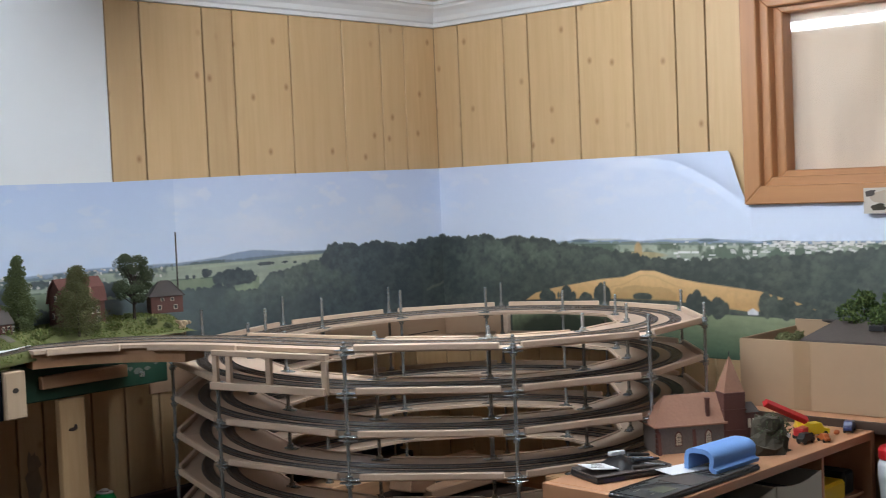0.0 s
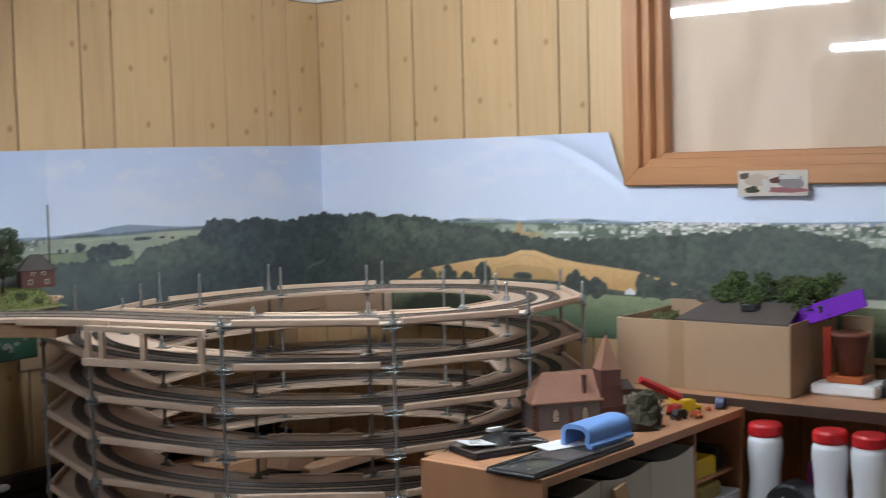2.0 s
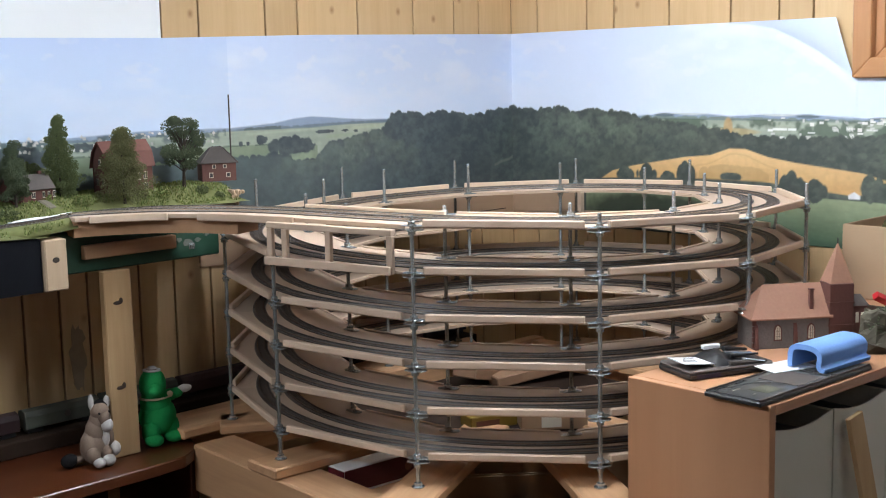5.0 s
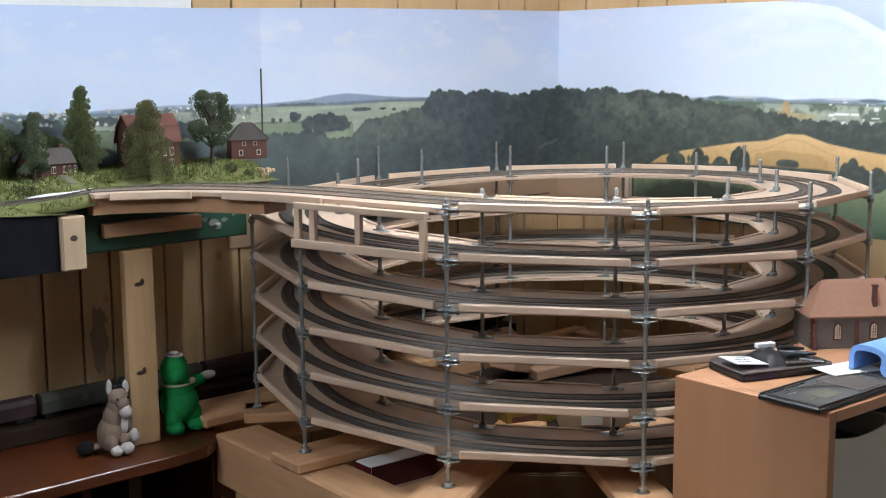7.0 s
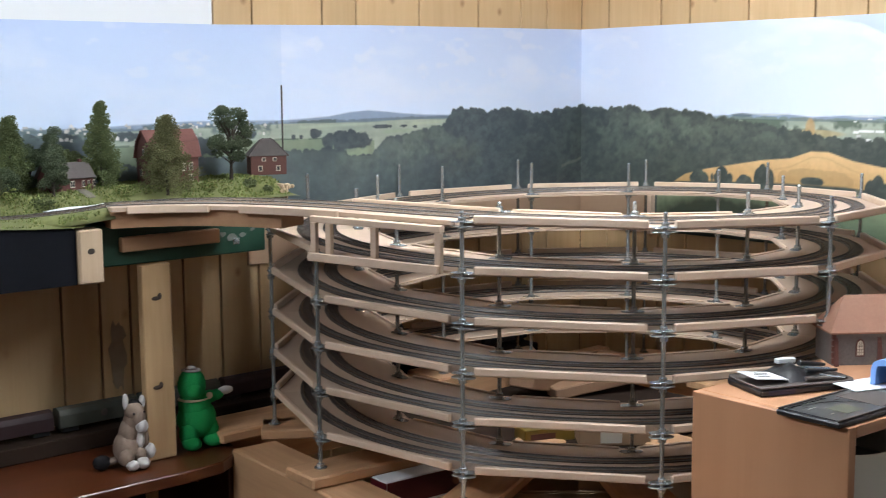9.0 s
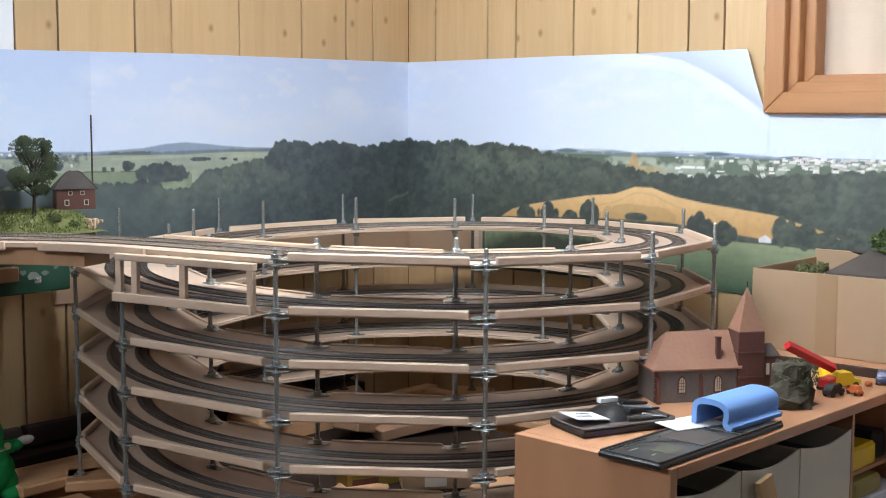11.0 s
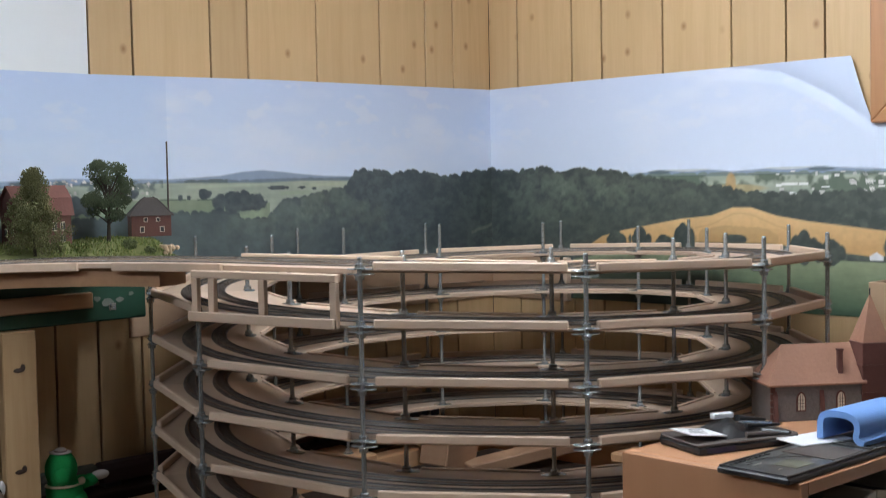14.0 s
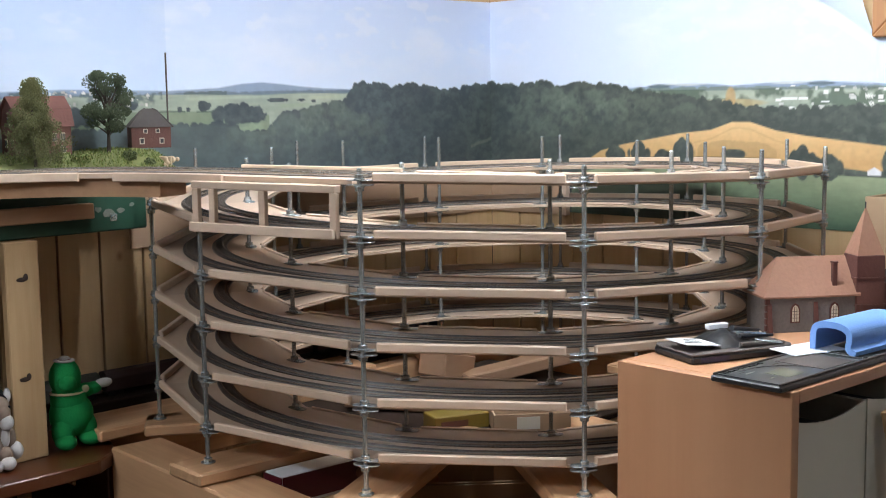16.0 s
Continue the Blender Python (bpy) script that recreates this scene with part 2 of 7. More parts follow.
# ---- mesh tools ----
class Build:
    """Collects faces, then becomes one mesh."""

    def __init__(self):
        self.v, self.f, self.mi, self.cur = [], [], [], 0

    def put(self, verts, faces, m=None):
        n = len(self.v)
        self.v += [tuple(m @ Vector(p)) if m else tuple(p) for p in verts]
        self.f += [tuple(n + i for i in f) for f in faces]
        self.mi += [self.cur] * len(faces)
        return self

    def box(self, lo, hi, m=None):
        (a, b, c), (d, e, f) = lo, hi
        return self.put([(a, b, c), (d, b, c), (d, e, c), (a, e, c), (a, b, f), (d, b, f), (d, e, f), (a, e, f)],
                        [(3, 2, 1, 0), (4, 5, 6, 7), (0, 1, 5, 4), (1, 2, 6, 5), (2, 3, 7, 6), (3, 0, 4, 7)], m)

    def prism(self, poly, z0, z1, m=None):
        n = len(poly)
        return self.put([(x, y, z0) for x, y in poly] + [(x, y, z1) for x, y in poly],
                        [tuple(range(n))[::-1], tuple(range(n, 2 * n))] + [(i, (i + 1) % n, n + (i + 1) % n, n + i) for i in range(n)], m)

    def lathe(self, prof, n=16, m=None, cap=True):
        vs = [(r * math.cos(2 * math.pi * i / n), r * math.sin(2 * math.pi * i / n), z) for r, z in prof for i in range(n)]
        fs = [(a * n + i, a * n + (i + 1) % n, (a + 1) * n + (i + 1) % n, (a + 1) * n + i) for a in range(len(prof) - 1) for i in range(n)]
        if cap:
            fs += [tuple(range(n))[::-1], tuple(range((len(prof) - 1) * n, len(prof) * n))]
        return self.put(vs, fs, m)

    def rod(self, p, q, r, n=8, r2=None):
        p, q = Vector(p), Vector(q)
        m = Matrix.Translation(p) @ (q - p).to_track_quat("Z", "Y").to_matrix().to_4x4()
        return self.lathe([(r, 0), (r if r2 is None else r2, (q - p).length)], n, m)

    def ball(self, c, r, n=8, k=6, m=None):
        r = (r, r, r) if isinstance(r, (int, float)) else r
        prof = [(math.sin(math.pi * i / k), -math.cos(math.pi * i / k)) for i in range(k + 1)]
        prof[0], prof[-1] = (0.02, -1), (0.02, 1)
        mm = Matrix.Translation(c) @ Matrix.Diagonal((*r, 1))
        return self.lathe(prof, n, (m @ mm) if m else mm)

    def sweep(self, path, sect, closed=False):
        """A section (offset to the left, height), fixed or by the way gone, drawn along points of the plan."""
        n = len(path)
        sec = sect if callable(sect) else (lambda f: sect)
        k = len(sec(0.0))
        vs = []
        for i, p in enumerate(path):
            a, b = Vector(path[max(i - 1, 0)]), Vector(path[min(i + 1, n - 1)])
            t = (b - a)
            t.z = 0
            t.normalize()
            left = Vector((-t.y, t.x, 0))
            vs += [tuple(Vector(p) + left * o + Vector((0, 0, h))) for o, h in sec(i / (n - 1))]
        fs = [(i * k + j, (i + 1) * k + j, (i + 1) * k + (j + 1) % k, i * k + (j + 1) % k) for i in range(n - 1) for j in range(k)]
        fs += [tuple(range(k)), tuple(range((n - 1) * k, n * k))[::-1]]
        return self.put(vs, fs)

    def mesh(self, name, mats, bevel=0.0, smooth=False):
        me = bpy.data.meshes.new(name)
        me.from_pydata(self.v, [], self.f)
        for m in (mats if isinstance(mats, (list, tuple)) else [mats]):
            me.materials.append(m)
        me.polygons.foreach_set("material_index", self.mi)
        bm = bmesh.new()
        bm.from_mesh(me)
        bmesh.ops.recalc_face_normals(bm, faces=bm.faces)
        if bevel:
            bmesh.ops.bevel(bm, geom=bm.edges[:], offset=bevel, segments=1, affect="EDGES", clamp_overlap=True)
        bm.to_mesh(me)
        bm.free()
        if smooth:
            me.shade_smooth()
        return me


def raw_mesh(b, name, mat):
    """For large joined meshes: no cleaning up."""
    me = bpy.data.meshes.new(name)
    me.from_pydata(b.v, [], b.f)
    me.materials.append(mat)
    return me


def thing(name, loc, label, category, group="", kind=""):
    ob = new(name)
    ob.empty_display_size = 0.05
    ob.matrix_basis = Matrix.Translation(loc)
    return tagged(ob, label, category, group, kind)


def hang(ob, parent):
    ob.parent = parent
    if parent.data is None:
        ob.matrix_parent_inverse = Matrix.Translation(parent.location).inverted()
    return ob


def part(name, b, mat, parent, label="", bevel=0.0, smooth=False):
    me = b if isinstance(b, bpy.types.Mesh) else b.mesh(name, mat, bevel, smooth)
    ob = hang(new(name, me), parent)
    return tagged(ob, label)


def solo(name, b, mat, label, category, group="", kind="", bevel=0.0, smooth=False):
    """A thing of one mesh."""
    return tagged(new(name, b.mesh(name, mat, bevel, smooth)), label, category, group, kind)


def cbox(c, s, m=None):
    b = Build()
    return b.box([c[i] - s[i] / 2 for i in range(3)], [c[i] + s[i] / 2 for i in range(3)], m)


# ---- structure ----
def struct(name, b, mat, label, bevel=0.0):
    return solo(name, b, mat, label, "room", "", "structure", bevel)


struct("floor", Build().box((ROOM_X, ROOM_Y, -0.1), (0.12, 0.12, 0)), M_CARPET, "dark brown carpet floor in shadow")
struct("ceiling", Build().box((ROOM_X, ROOM_Y, CEIL), (0.12, 0.12, CEIL + 0.1)), M_CEIL, "off-white painted plaster ceiling")
# unseen walls added behind the camera; their dark tone keeps bounced light low
struct("wall_back_west", Build().box((ROOM_X - 0.1, ROOM_Y, 0), (ROOM_X, 0.12, CEIL)), M_BACKWALL, "unseen plain brown wall closing the room")
struct("wall_back_south", Build().box((ROOM_X, ROOM_Y - 0.1, 0), (0.12, ROOM_Y, CEIL)), M_BACKWALL, "unseen plain brown wall closing the room")
wall_north = struct("wall_north", Build().box((ROOM_X, 0.012, 0), (0.012, 0.12, CEIL)), M_GROOVE, "wall lined with knotty wood panelling")
WIN_Y0, WIN_Y1, WIN_Z0, WIN_Z1 = -1.163, -2.45, 1.543, 2.152
IN = 0.052
wb = Build()
wb.box((0.012, WIN_Y0 - IN, 0), (0.12, 0.012, CEIL)).box((0.012, ROOM_Y, 0), (0.12, WIN_Y1 + IN, CEIL))
wb.box((0.012, WIN_Y1 + IN, 0), (0.12, WIN_Y0 - IN, WIN_Z0 + IN)).box((0.012, WIN_Y1 + IN, WIN_Z1 - IN), (0.12, WIN_Y0 - IN, CEIL))
wall_east = struct("wall_east", wb, M_GROOVE, "wall lined with knotty wood panelling round a window")

# white painted upper wall beyond the panelling
struct("wall_north_white", Build().box((ROOM_X, 0.0, 1.60), (-1.277, 0.0118, CEIL)), M_WHITE, "white painted plaster wall above the mural")

# coved cornice
cb = Build()
cove = [(0.0118, 2.163), (-0.012, 2.163), (-0.016, 2.174), (-0.024, 2.178), (-0.033, 2.192), (-0.048, 2.205), (-0.066, 2.215), (-0.072, 2.222), (-0.085, 2.224), (-0.085, CEIL - 0.001), (0.0118, CEIL - 0.001)]
cb.prism(cove, ROOM_X, 0.0, Matrix(((0, 0, 1, 0), (1, 0, 0, 0), (0, 1, 0, 0), (0, 0, 0, 1))))
cb.prism([(x + 0.0003, z + 0.0004) for x, z in cove], ROOM_Y, 0.0, Matrix(((1, 0, 0, 0), (0, 0, 1, 0), (0, 1, 0, 0), (0, 0, 0, 1))))
struct("cornice", cb, M_WHITE, "white painted coved plaster cornice")

# panelling, board by board with dark grooves between
GROOVES_A = [0.0, -0.148, -0.256, -0.424, -0.639, -0.852, -0.959, -1.166, -1.275, -1.376, -1.516, -1.590, -1.681, -1.881, -1.99, -2.16, -2.27, -2.48, -2.70]
GROOVES_B = [0.0, -0.107, -0.302, -0.403, -0.597, -0.797, -0.944, -1.043, -1.165, -1.36, -1.46, -1.66, -1.86, -2.0, -2.11, -2.30, -2.45, -2.62, -2.83, -2.93, -3.14]


def board(x0, x1, z0, z1, wall):
    b = Build()
    if wall == "a":
        b.box((x1 + 0.0026, 0.0, z0), (x0 - (0.0026 if x0 else 0.0), 0.0118, z1))
    else:
        b.box((0.0, x1 + 0.0026, z0), (0.0118, x0 - (0.0026 if x0 else 0.0), z1))
    part("board", b, M_PANEL if wall == "a" else M_PANELB, wall_north if wall == "a" else wall_east, "", 0.0012)


for x0, x1 in zip(GROOVES_A, GROOVES_A[1:]):
    board(x0, x1, 0, 2.162 if x1 > -1.28 else 1.598, "a")
for y0, y1 in zip(GROOVES_B, GROOVES_B[1:]):
    if y0 < WIN_Y0 + 0.01 and y1 > WIN_Y1 - 0.01:
        board(y0, y1, 0, WIN_Z0 + 0.002, "b")
    else:
        board(y0, y1, 0, 2.162, "b")

# ---- window: stepped timber casing, glass, plywood behind ----
window = thing("window_1", (0.0, -1.8, WIN_Z0), "stained timber window boarded with plywood behind glass", "window", "", "structure")


def rect_frame(y0, y1, z0, z1, w, x0, x1, name, label):
    """y0 > y1; a mitred frame of four pieces."""
    for k, poly in enumerate([[(y0, z0), (y1, z0), (y1 + w, z0 + w), (y0 - w, z0 + w)], [(y0, z1), (y1, z1), (y1 + w, z1 - w), (y0 - w, z1 - w)],
                              [(y0, z0), (y0 - w, z0 + w), (y0 - w, z1 - w), (y0, z1)], [(y1, z0), (y1 + w, z0 + w), (y1 + w, z1 - w), (y1, z1)]]):
        b = Build()
        n = 4
        b.put([(x0, y, z) for y, z in poly] + [(x1, y, z) for y, z in poly],
              [(0, 1, 2, 3), (4, 5, 6, 7)] + [(i, (i + 1) % n, n + (i + 1) % n, n + i) for i in range(n)])
        part(name, b, M_CASING_H if k < 2 else M_CASING, window, label if k == 0 else "", 0.003)


rect_frame(WIN_Y0, WIN_Y1, WIN_Z0, WIN_Z1, 0.05, -0.024, 0.010, "casing", "broad stained timber casing")
rect_frame(WIN_Y0 - 0.044, WIN_Y1 + 0.044, WIN_Z0 + 0.044, WIN_Z1 - 0.044, 0.030, 0.000, 0.08, "jamb", "")
rect_frame(WIN_Y0 - 0.070, WIN_Y1 + 0.070, WIN_Z0 + 0.060, WIN_Z1 - 0.060, 0.030, 0.032, 0.085, "sash", "")
pane = part("pane", Build().box((0.058, WIN_Y1 + 0.095, WIN_Z0 + 0.075), (0.061, WIN_Y0 - 0.095, WIN_Z1 - 0.075)), M_GLASS, window, "clear glass pane reflecting the tubes")
pane.visible_shadow = False
part("plywood_sheet", Build().box((0.088, WIN_Y1 + 0.03, WIN_Z0 + 0.03), (0.10, WIN_Y0 - 0.03, WIN_Z1 - 0.03)), M_PLYBOARD, window, "pale plywood sheet with broad grain")

# ---- fluorescent battens ----
# the third batten is unseen, added to brighten the file fronts
for lx, ly in ((-1.255, -1.19), (-3.37, -1.06), (-1.255, -3.75)):
    bt = thing("fluorescent_light", (lx, ly, CEIL), "white metal batten with one lit fluorescent tube", "ceiling light", "ceiling tubes")
    part("batten", Build().prism([(-0.03, 0), (0.03, 0), (0.022, -0.030), (-0.022, -0.030)], -0.62, 0.62, Matrix.Translation((lx, ly, CEIL - 0.001)) @ Matrix.Rotation(math.radians(90), 4, "X")), M_WHITE, bt, "", 0.002)
    part("tube", Build().rod((lx, ly - 0.59, 2.184), (lx, ly + 0.59, 2.184), 0.0145, 12), M_GLOW_FILL if ly < -2 else M_GLOW if lx > -2 else M_GLOW_MID, bt, "glowing white fluorescent tube")
    for s in (-1, 1):
        part("lamp_holder", cbox((lx, ly + s * 0.603, 2.196), (0.034, 0.022, 0.07)), M_WHITE, bt, "", 0.002)


# ---- mural: a printed landscape on two sheets of paper ----


def fbm(x, y, size, octaves=4, seed=0):
    """Value noise 0..1 over metres, with its coarsest cell of that size."""
    out, amp, tot = np.zeros_like(x), 1.0, 0.0
    for o in range(octaves):
        lat = np.random.RandomState(100 + seed * 10 + o).rand(97, 97)
        a, b = x / size * 2 ** o, y / size * 2 ** o
        i, j = np.floor(a).astype(int), np.floor(b).astype(int)
        fa, fb = a - i, b - j
        fa, fb = fa * fa * (3 - 2 * fa), fb * fb * (3 - 2 * fb)
        g = lambda p, q: lat[p % 97, q % 97]
        v = (g(i, j) * (1 - fa) + g(i + 1, j) * fa) * (1 - fb) + (g(i, j + 1) * (1 - fa) + g(i + 1, j + 1) * fa) * fb
        out, tot, amp = out + v * amp, tot + amp, amp * 0.55
    return out / tot


def rgb(r, g, b):
    return np.array([((c / 255 + 0.055) / 1.055) ** 2.4 if c > 10 else c / 255 / 12.92 for c in (r, g, b)])


def over(img, mask, col):
    m = np.clip(mask, 0, 1)[..., None]
    return img * (1 - m) + col * m


def soft(d, w=0.003):
    return np.clip(d / w + 0.5, 0, 1)


def prof(u, pts):
    return np.interp(u, [p[0] for p in pts], [p[1] for p in pts])


def crowns(u, z, seed, size=0.024):
    """Forest: overlapping rounded crowns lit from above, dark gaps, leaf speckle."""
    lat = np.random.RandomState(300 + seed).rand(89, 89, 3)
    rise = size * 0.62
    wob = fbm(u, z, size * 0.8, 4, seed) - 0.5
    a, b = u / size + 1.1 * wob, z / rise + 1.3 * wob
    i, j = np.floor(a).astype(int), np.floor(b).astype(int)
    shade, tone = np.full(u.shape, 0.06), np.zeros(u.shape)
    for dj in (1, 0, -1, -2):                        # the lower rows stand in front
        for di in (-1, 0, 1):
            q = lat[(i + di) % 89, (j + dj) % 89]
            x, y = a - (i + di + q[..., 0]), b - (j + dj + q[..., 1])
            r = 0.62 + 0.5 * q[..., 2]
            inside = (x * x + (y * 0.62) ** 2 < r * r)
            shade = np.where(inside, np.clip(0.45 + 0.62 * y / r - 0.25 * (x / r) ** 2, 0, 1), shade)
            tone = np.where(inside, q[..., 2], tone)
    n = fbm(u, z * 1.2, size * 0.6, 4, seed + 1)
    big = fbm(u, z, size * 6, 2, seed + 3)
    mid = fbm(u, z * 1.3, size * 2.2, 3, seed + 5)
    t = np.clip(0.46 * shade * (0.45 + 0.65 * tone) + 1.3 * (n - 0.44) + 1.1 * (mid - 0.55), 0, 1) * (0.22 + 0.95 * big)
    green = np.clip((u + 0.35) / 0.7, 0, 1)[..., None]
    dark, lit = rgb(58, 66, 72) * (1 - green) + rgb(55, 62, 60) * green, rgb(94, 106, 107) * (1 - green) + rgb(106, 114, 101) * green
    return 0.72 * (dark * (1 - t[..., None]) + lit * t[..., None]) + 0.28 * (0.62 * dark + 0.38 * lit)


def domes(u, size, seed):
    """An outline of crown tops, 0..1."""
    lat = np.random.RandomState(500 + seed).rand(211, 3)
    a = u / size
    i, out = np.floor(a).astype(int), np.zeros_like(u)
    for d in (-1, 0, 1):
        q = lat[(i + d) % 211]
        x = (a - (i + d + q[..., 0])) / (0.55 + 0.35 * q[..., 1])
        out = np.maximum(out, np.sqrt(np.clip(1 - x * x, 0, 1)) * (0.5 + 0.5 * q[..., 2]))
    return out


def paint(u, z):
    """u: 0 in the corner, negative along the north wall, positive along the east wall."""
    z = z + 0.0075
    bu = fbm(u, z * 0 + 3.3, 0.045, 3, 1) - 0.5          # bumpy tree line
    bf = 0.55 * (fbm(u, z * 0 + 7.1, 0.016, 2, 2) - 0.5) + 0.9 * (domes(u, 0.026, 2) - 0.45)
    sky_t = np.clip((z - 1.45) / 0.25, 0, 1)[..., None]
    img = rgb(214, 227, 246) * (1 - sky_t) + rgb(192, 207, 236) * sky_t
    cl = fbm(u * 0.6, z * 1.7, 0.16, 4, 5)
    img = over(img, np.clip((cl - 0.50) * 2.4, 0, 0.6), rgb(222, 228, 242))
    img = over(img, np.clip((fbm(u, z * 2, 0.07, 3, 6) - 0.64) * 3, 0, 0.35) * np.clip((z - 1.5) / 0.06, 0, 1), rgb(226, 228, 238))
    img = over(img, soft(u, 0.004) * 0.35, rgb(226, 233, 248))
    img = over(img, soft(-1.0865 - u, 0.002), img * 0.93 * np.array([0.97, 1.0, 1.03]))
    # far hills
    hill = prof(u, [(-2.7, 1.445), (-1.6, 1.452), (-1.35, 1.460), (-1.2, 1.458), (-1.086, 1.4555), (-1.02, 1.458), (-0.945, 1.462), (-0.88, 1.471), (-0.82, 1.4745), (-0.76, 1.470), (-0.70, 1.464), (-0.63, 1.459), (-0.5, 1.455), (0.5, 1.449), (0.62, 1.457), (0.70, 1.458), (0.80, 1.45),
                    (0.95, 1.458), (1.05, 1.456), (1.2, 1.448), (1.7, 1.45), (2.0, 1.458), (2.6, 1.455)])
    img = over(img, soft(hill - z), rgb(140, 157, 182))
    low = prof(u, [(-2.7, 1.44), (-1.5, 1.447), (-1.1, 1.444), (-0.6, 1.452), (0.45, 1.447), (0.75, 1.446), (1.3, 1.442), (2.0, 1.444), (2.6, 1.448)])
    img = over(img, soft(low + 0.008 * bf - z), rgb(116, 131, 128))
    for cx, cz, rx, rz, cc in ((0.585, 1.4515, 0.034, 0.0050, (84, 100, 104)), (1.035, 1.4515, 0.034, 0.0050, (84, 100, 104)), (0.67, 1.4555, 0.06, 0.0030, (206, 212, 214)), (0.95, 1.4555, 0.06, 0.0030, (206, 212, 214)), (1.25, 1.447, 0.05, 0.004, (92, 108, 112))):
        img = over(img, soft(1 - np.hypot((u - cx) / rx, (z - cz) / rz), 0.3) * 0.85, rgb(*cc))
    # pale fields
    fld = fbm(u * 0.5, z * 4, 0.08, 3, 8)[..., None]
    fields = rgb(136, 146, 134) * (1 - fld) + rgb(178, 185, 166) * fld
    ftop = prof(u, [(-2.7, 1.43), (-1.6, 1.44), (-1.09, 1.4475), (-0.93, 1.4455), (-0.82, 1.4445), (-0.70, 1.4480), (-0.56, 1.446), (-0.45, 1.45), (0.5, 1.44), (1.3, 1.437), (1.7, 1.44), (2.6, 1.445)])
    img = over(img, soft(ftop - z), fields)
    # a wooded strip under the hill, the nearer field, the hedge between them
    north = (u < -0.45)
    strip = prof(u, [(-1.30, 1.4475), (-1.086, 1.4480), (-1.04, 1.4520), (-0.93, 1.4545), (-0.90, 1.4500), (-0.82, 1.4530), (-0.70, 1.4540), (-0.6, 1.4540), (-0.45, 1.452)])
    img = over(img, soft(strip + 0.004 * bf - z, 0.002) * soft(z - ftop, 0.002) * north * 0.9, np.where((np.abs(u + 0.985) < 0.06)[..., None], rgb(84, 98, 98), rgb(108, 124, 138)))
    near = prof(u, [(-2.7, 1.405), (-1.09, 1.4085), (-0.95, 1.4060), (-0.80, 1.395), (-0.76, 1.402), (-0.5, 1.41)])
    img = over(img, soft(near + 0.002 * bf - z, 0.003) * (u < -0.80), rgb(128, 141, 118) * (0.9 + 0.2 * fld))
    img = over(img, soft(0.0016 - np.abs(z - near - 0.002 * bf), 0.002) * (fbm(u, z * 0, 0.03, 2, 9) > 0.45) * (u < -0.90), rgb(88, 104, 88))
    # tree clumps and lone trees in the fields
    for cx, cz, rx, rz in ((-0.888, 1.398, 0.072, 0.024), (-0.915, 1.405, 0.040, 0.018), (-0.989, 1.4205, 0.017, 0.012), (-1.056, 1.4125, 0.006, 0.006), (-1.033, 1.4125, 0.005, 0.005), (-0.775, 1.4315, 0.030, 0.0045), (-0.66, 1.428, 0.006, 0.004), (-0.70, 1.431, 0.012, 0.003),
                           (-1.35, 1.40, 0.09, 0.02), (-1.7, 1.41, 0.12, 0.03), (-2.0, 1.42, 0.1, 0.02), (-1.20, 1.425, 0.04, 0.010), (-1.50, 1.43, 0.05, 0.010)):
        img = over(img, soft(1 - np.hypot((u - cx) / rx, (z - cz) / rz) + 0.45 * bf + 0.5 * (fbm(u, z, 0.012, 3, 77) - 0.5), 0.12), crowns(u, z, 21) * 0.95)
    # pale streaks: mown strips and a stubble patch
    for cx, cz, rx, rz, cc in ((-0.857, 1.3670, 0.046, 0.0105, (150, 165, 138)), (-0.62, 1.4375, 0.07, 0.0040, (178, 186, 160)), (-0.92, 1.4385, 0.14, 0.0030, (170, 180, 158)), (-0.72, 1.4180, 0.06, 0.0045, (152, 164, 140))):
        ends = np.clip((rx - np.abs(u - cx)) / (0.35 * rx) + 0.8 * (fbm(u, z, 0.02, 3, 78) - 0.5), 0, 1)
        img = over(img, ends * soft(rz - np.abs(z - cz - 0.02 * (u - cx)) + 0.003 * (fbm(u, z * 0, 0.02, 3, 79) - 0.5), 0.004) * 0.7, rgb(*cc))
    # town: pale houses among trees
    tr = np.random.RandomState(12)
    town = soft(1.442 - z) * soft(z - prof(u, [(0.5, 1.43), (0.75, 1.40), (1.2, 1.39), (1.6, 1.40), (2.0, 1.42), (2.6, 1.43)])) * (u > 0.55)
    img = over(img, town * np.clip((fbm(u, z, 0.03, 3, 14) - 0.42) * 6, 0, 0.9), rgb(84, 98, 84))
    for _ in range(260):
        a = tr.beta(2.0, 2.0) * 1.6 + 0.88
        b, w, h = 1.446 - 0.05 * tr.rand() ** 1.5, 0.0026 + 0.0066 * tr.rand(), 0.0016 + 0.0032 * tr.rand()
        img = over(img, ((np.abs(u - a) < w) & (np.abs(z - b) < h)) * 0.85, rgb(*((tr.choice([205, 190, 232]),) * 3)) * np.array([1, 0.97, 0.93]))
    for cx, cz, w, h in ((0.954, 1.4160, 0.022, 0.0030), (0.925, 1.4150, 0.008, 0.0026), (0.990, 1.4175, 0.012, 0.0024), (0.985, 1.3925, 0.015, 0.0040), (1.012, 1.3885, 0.009, 0.0030), (0.960, 1.3960, 0.008, 0.0024), (1.045, 1.4090, 0.010, 0.0026)):
        img = over(img, ((np.abs(u - cx) < w) & (np.abs(z - cz) < h)) * 0.9, rgb(234, 234, 232))
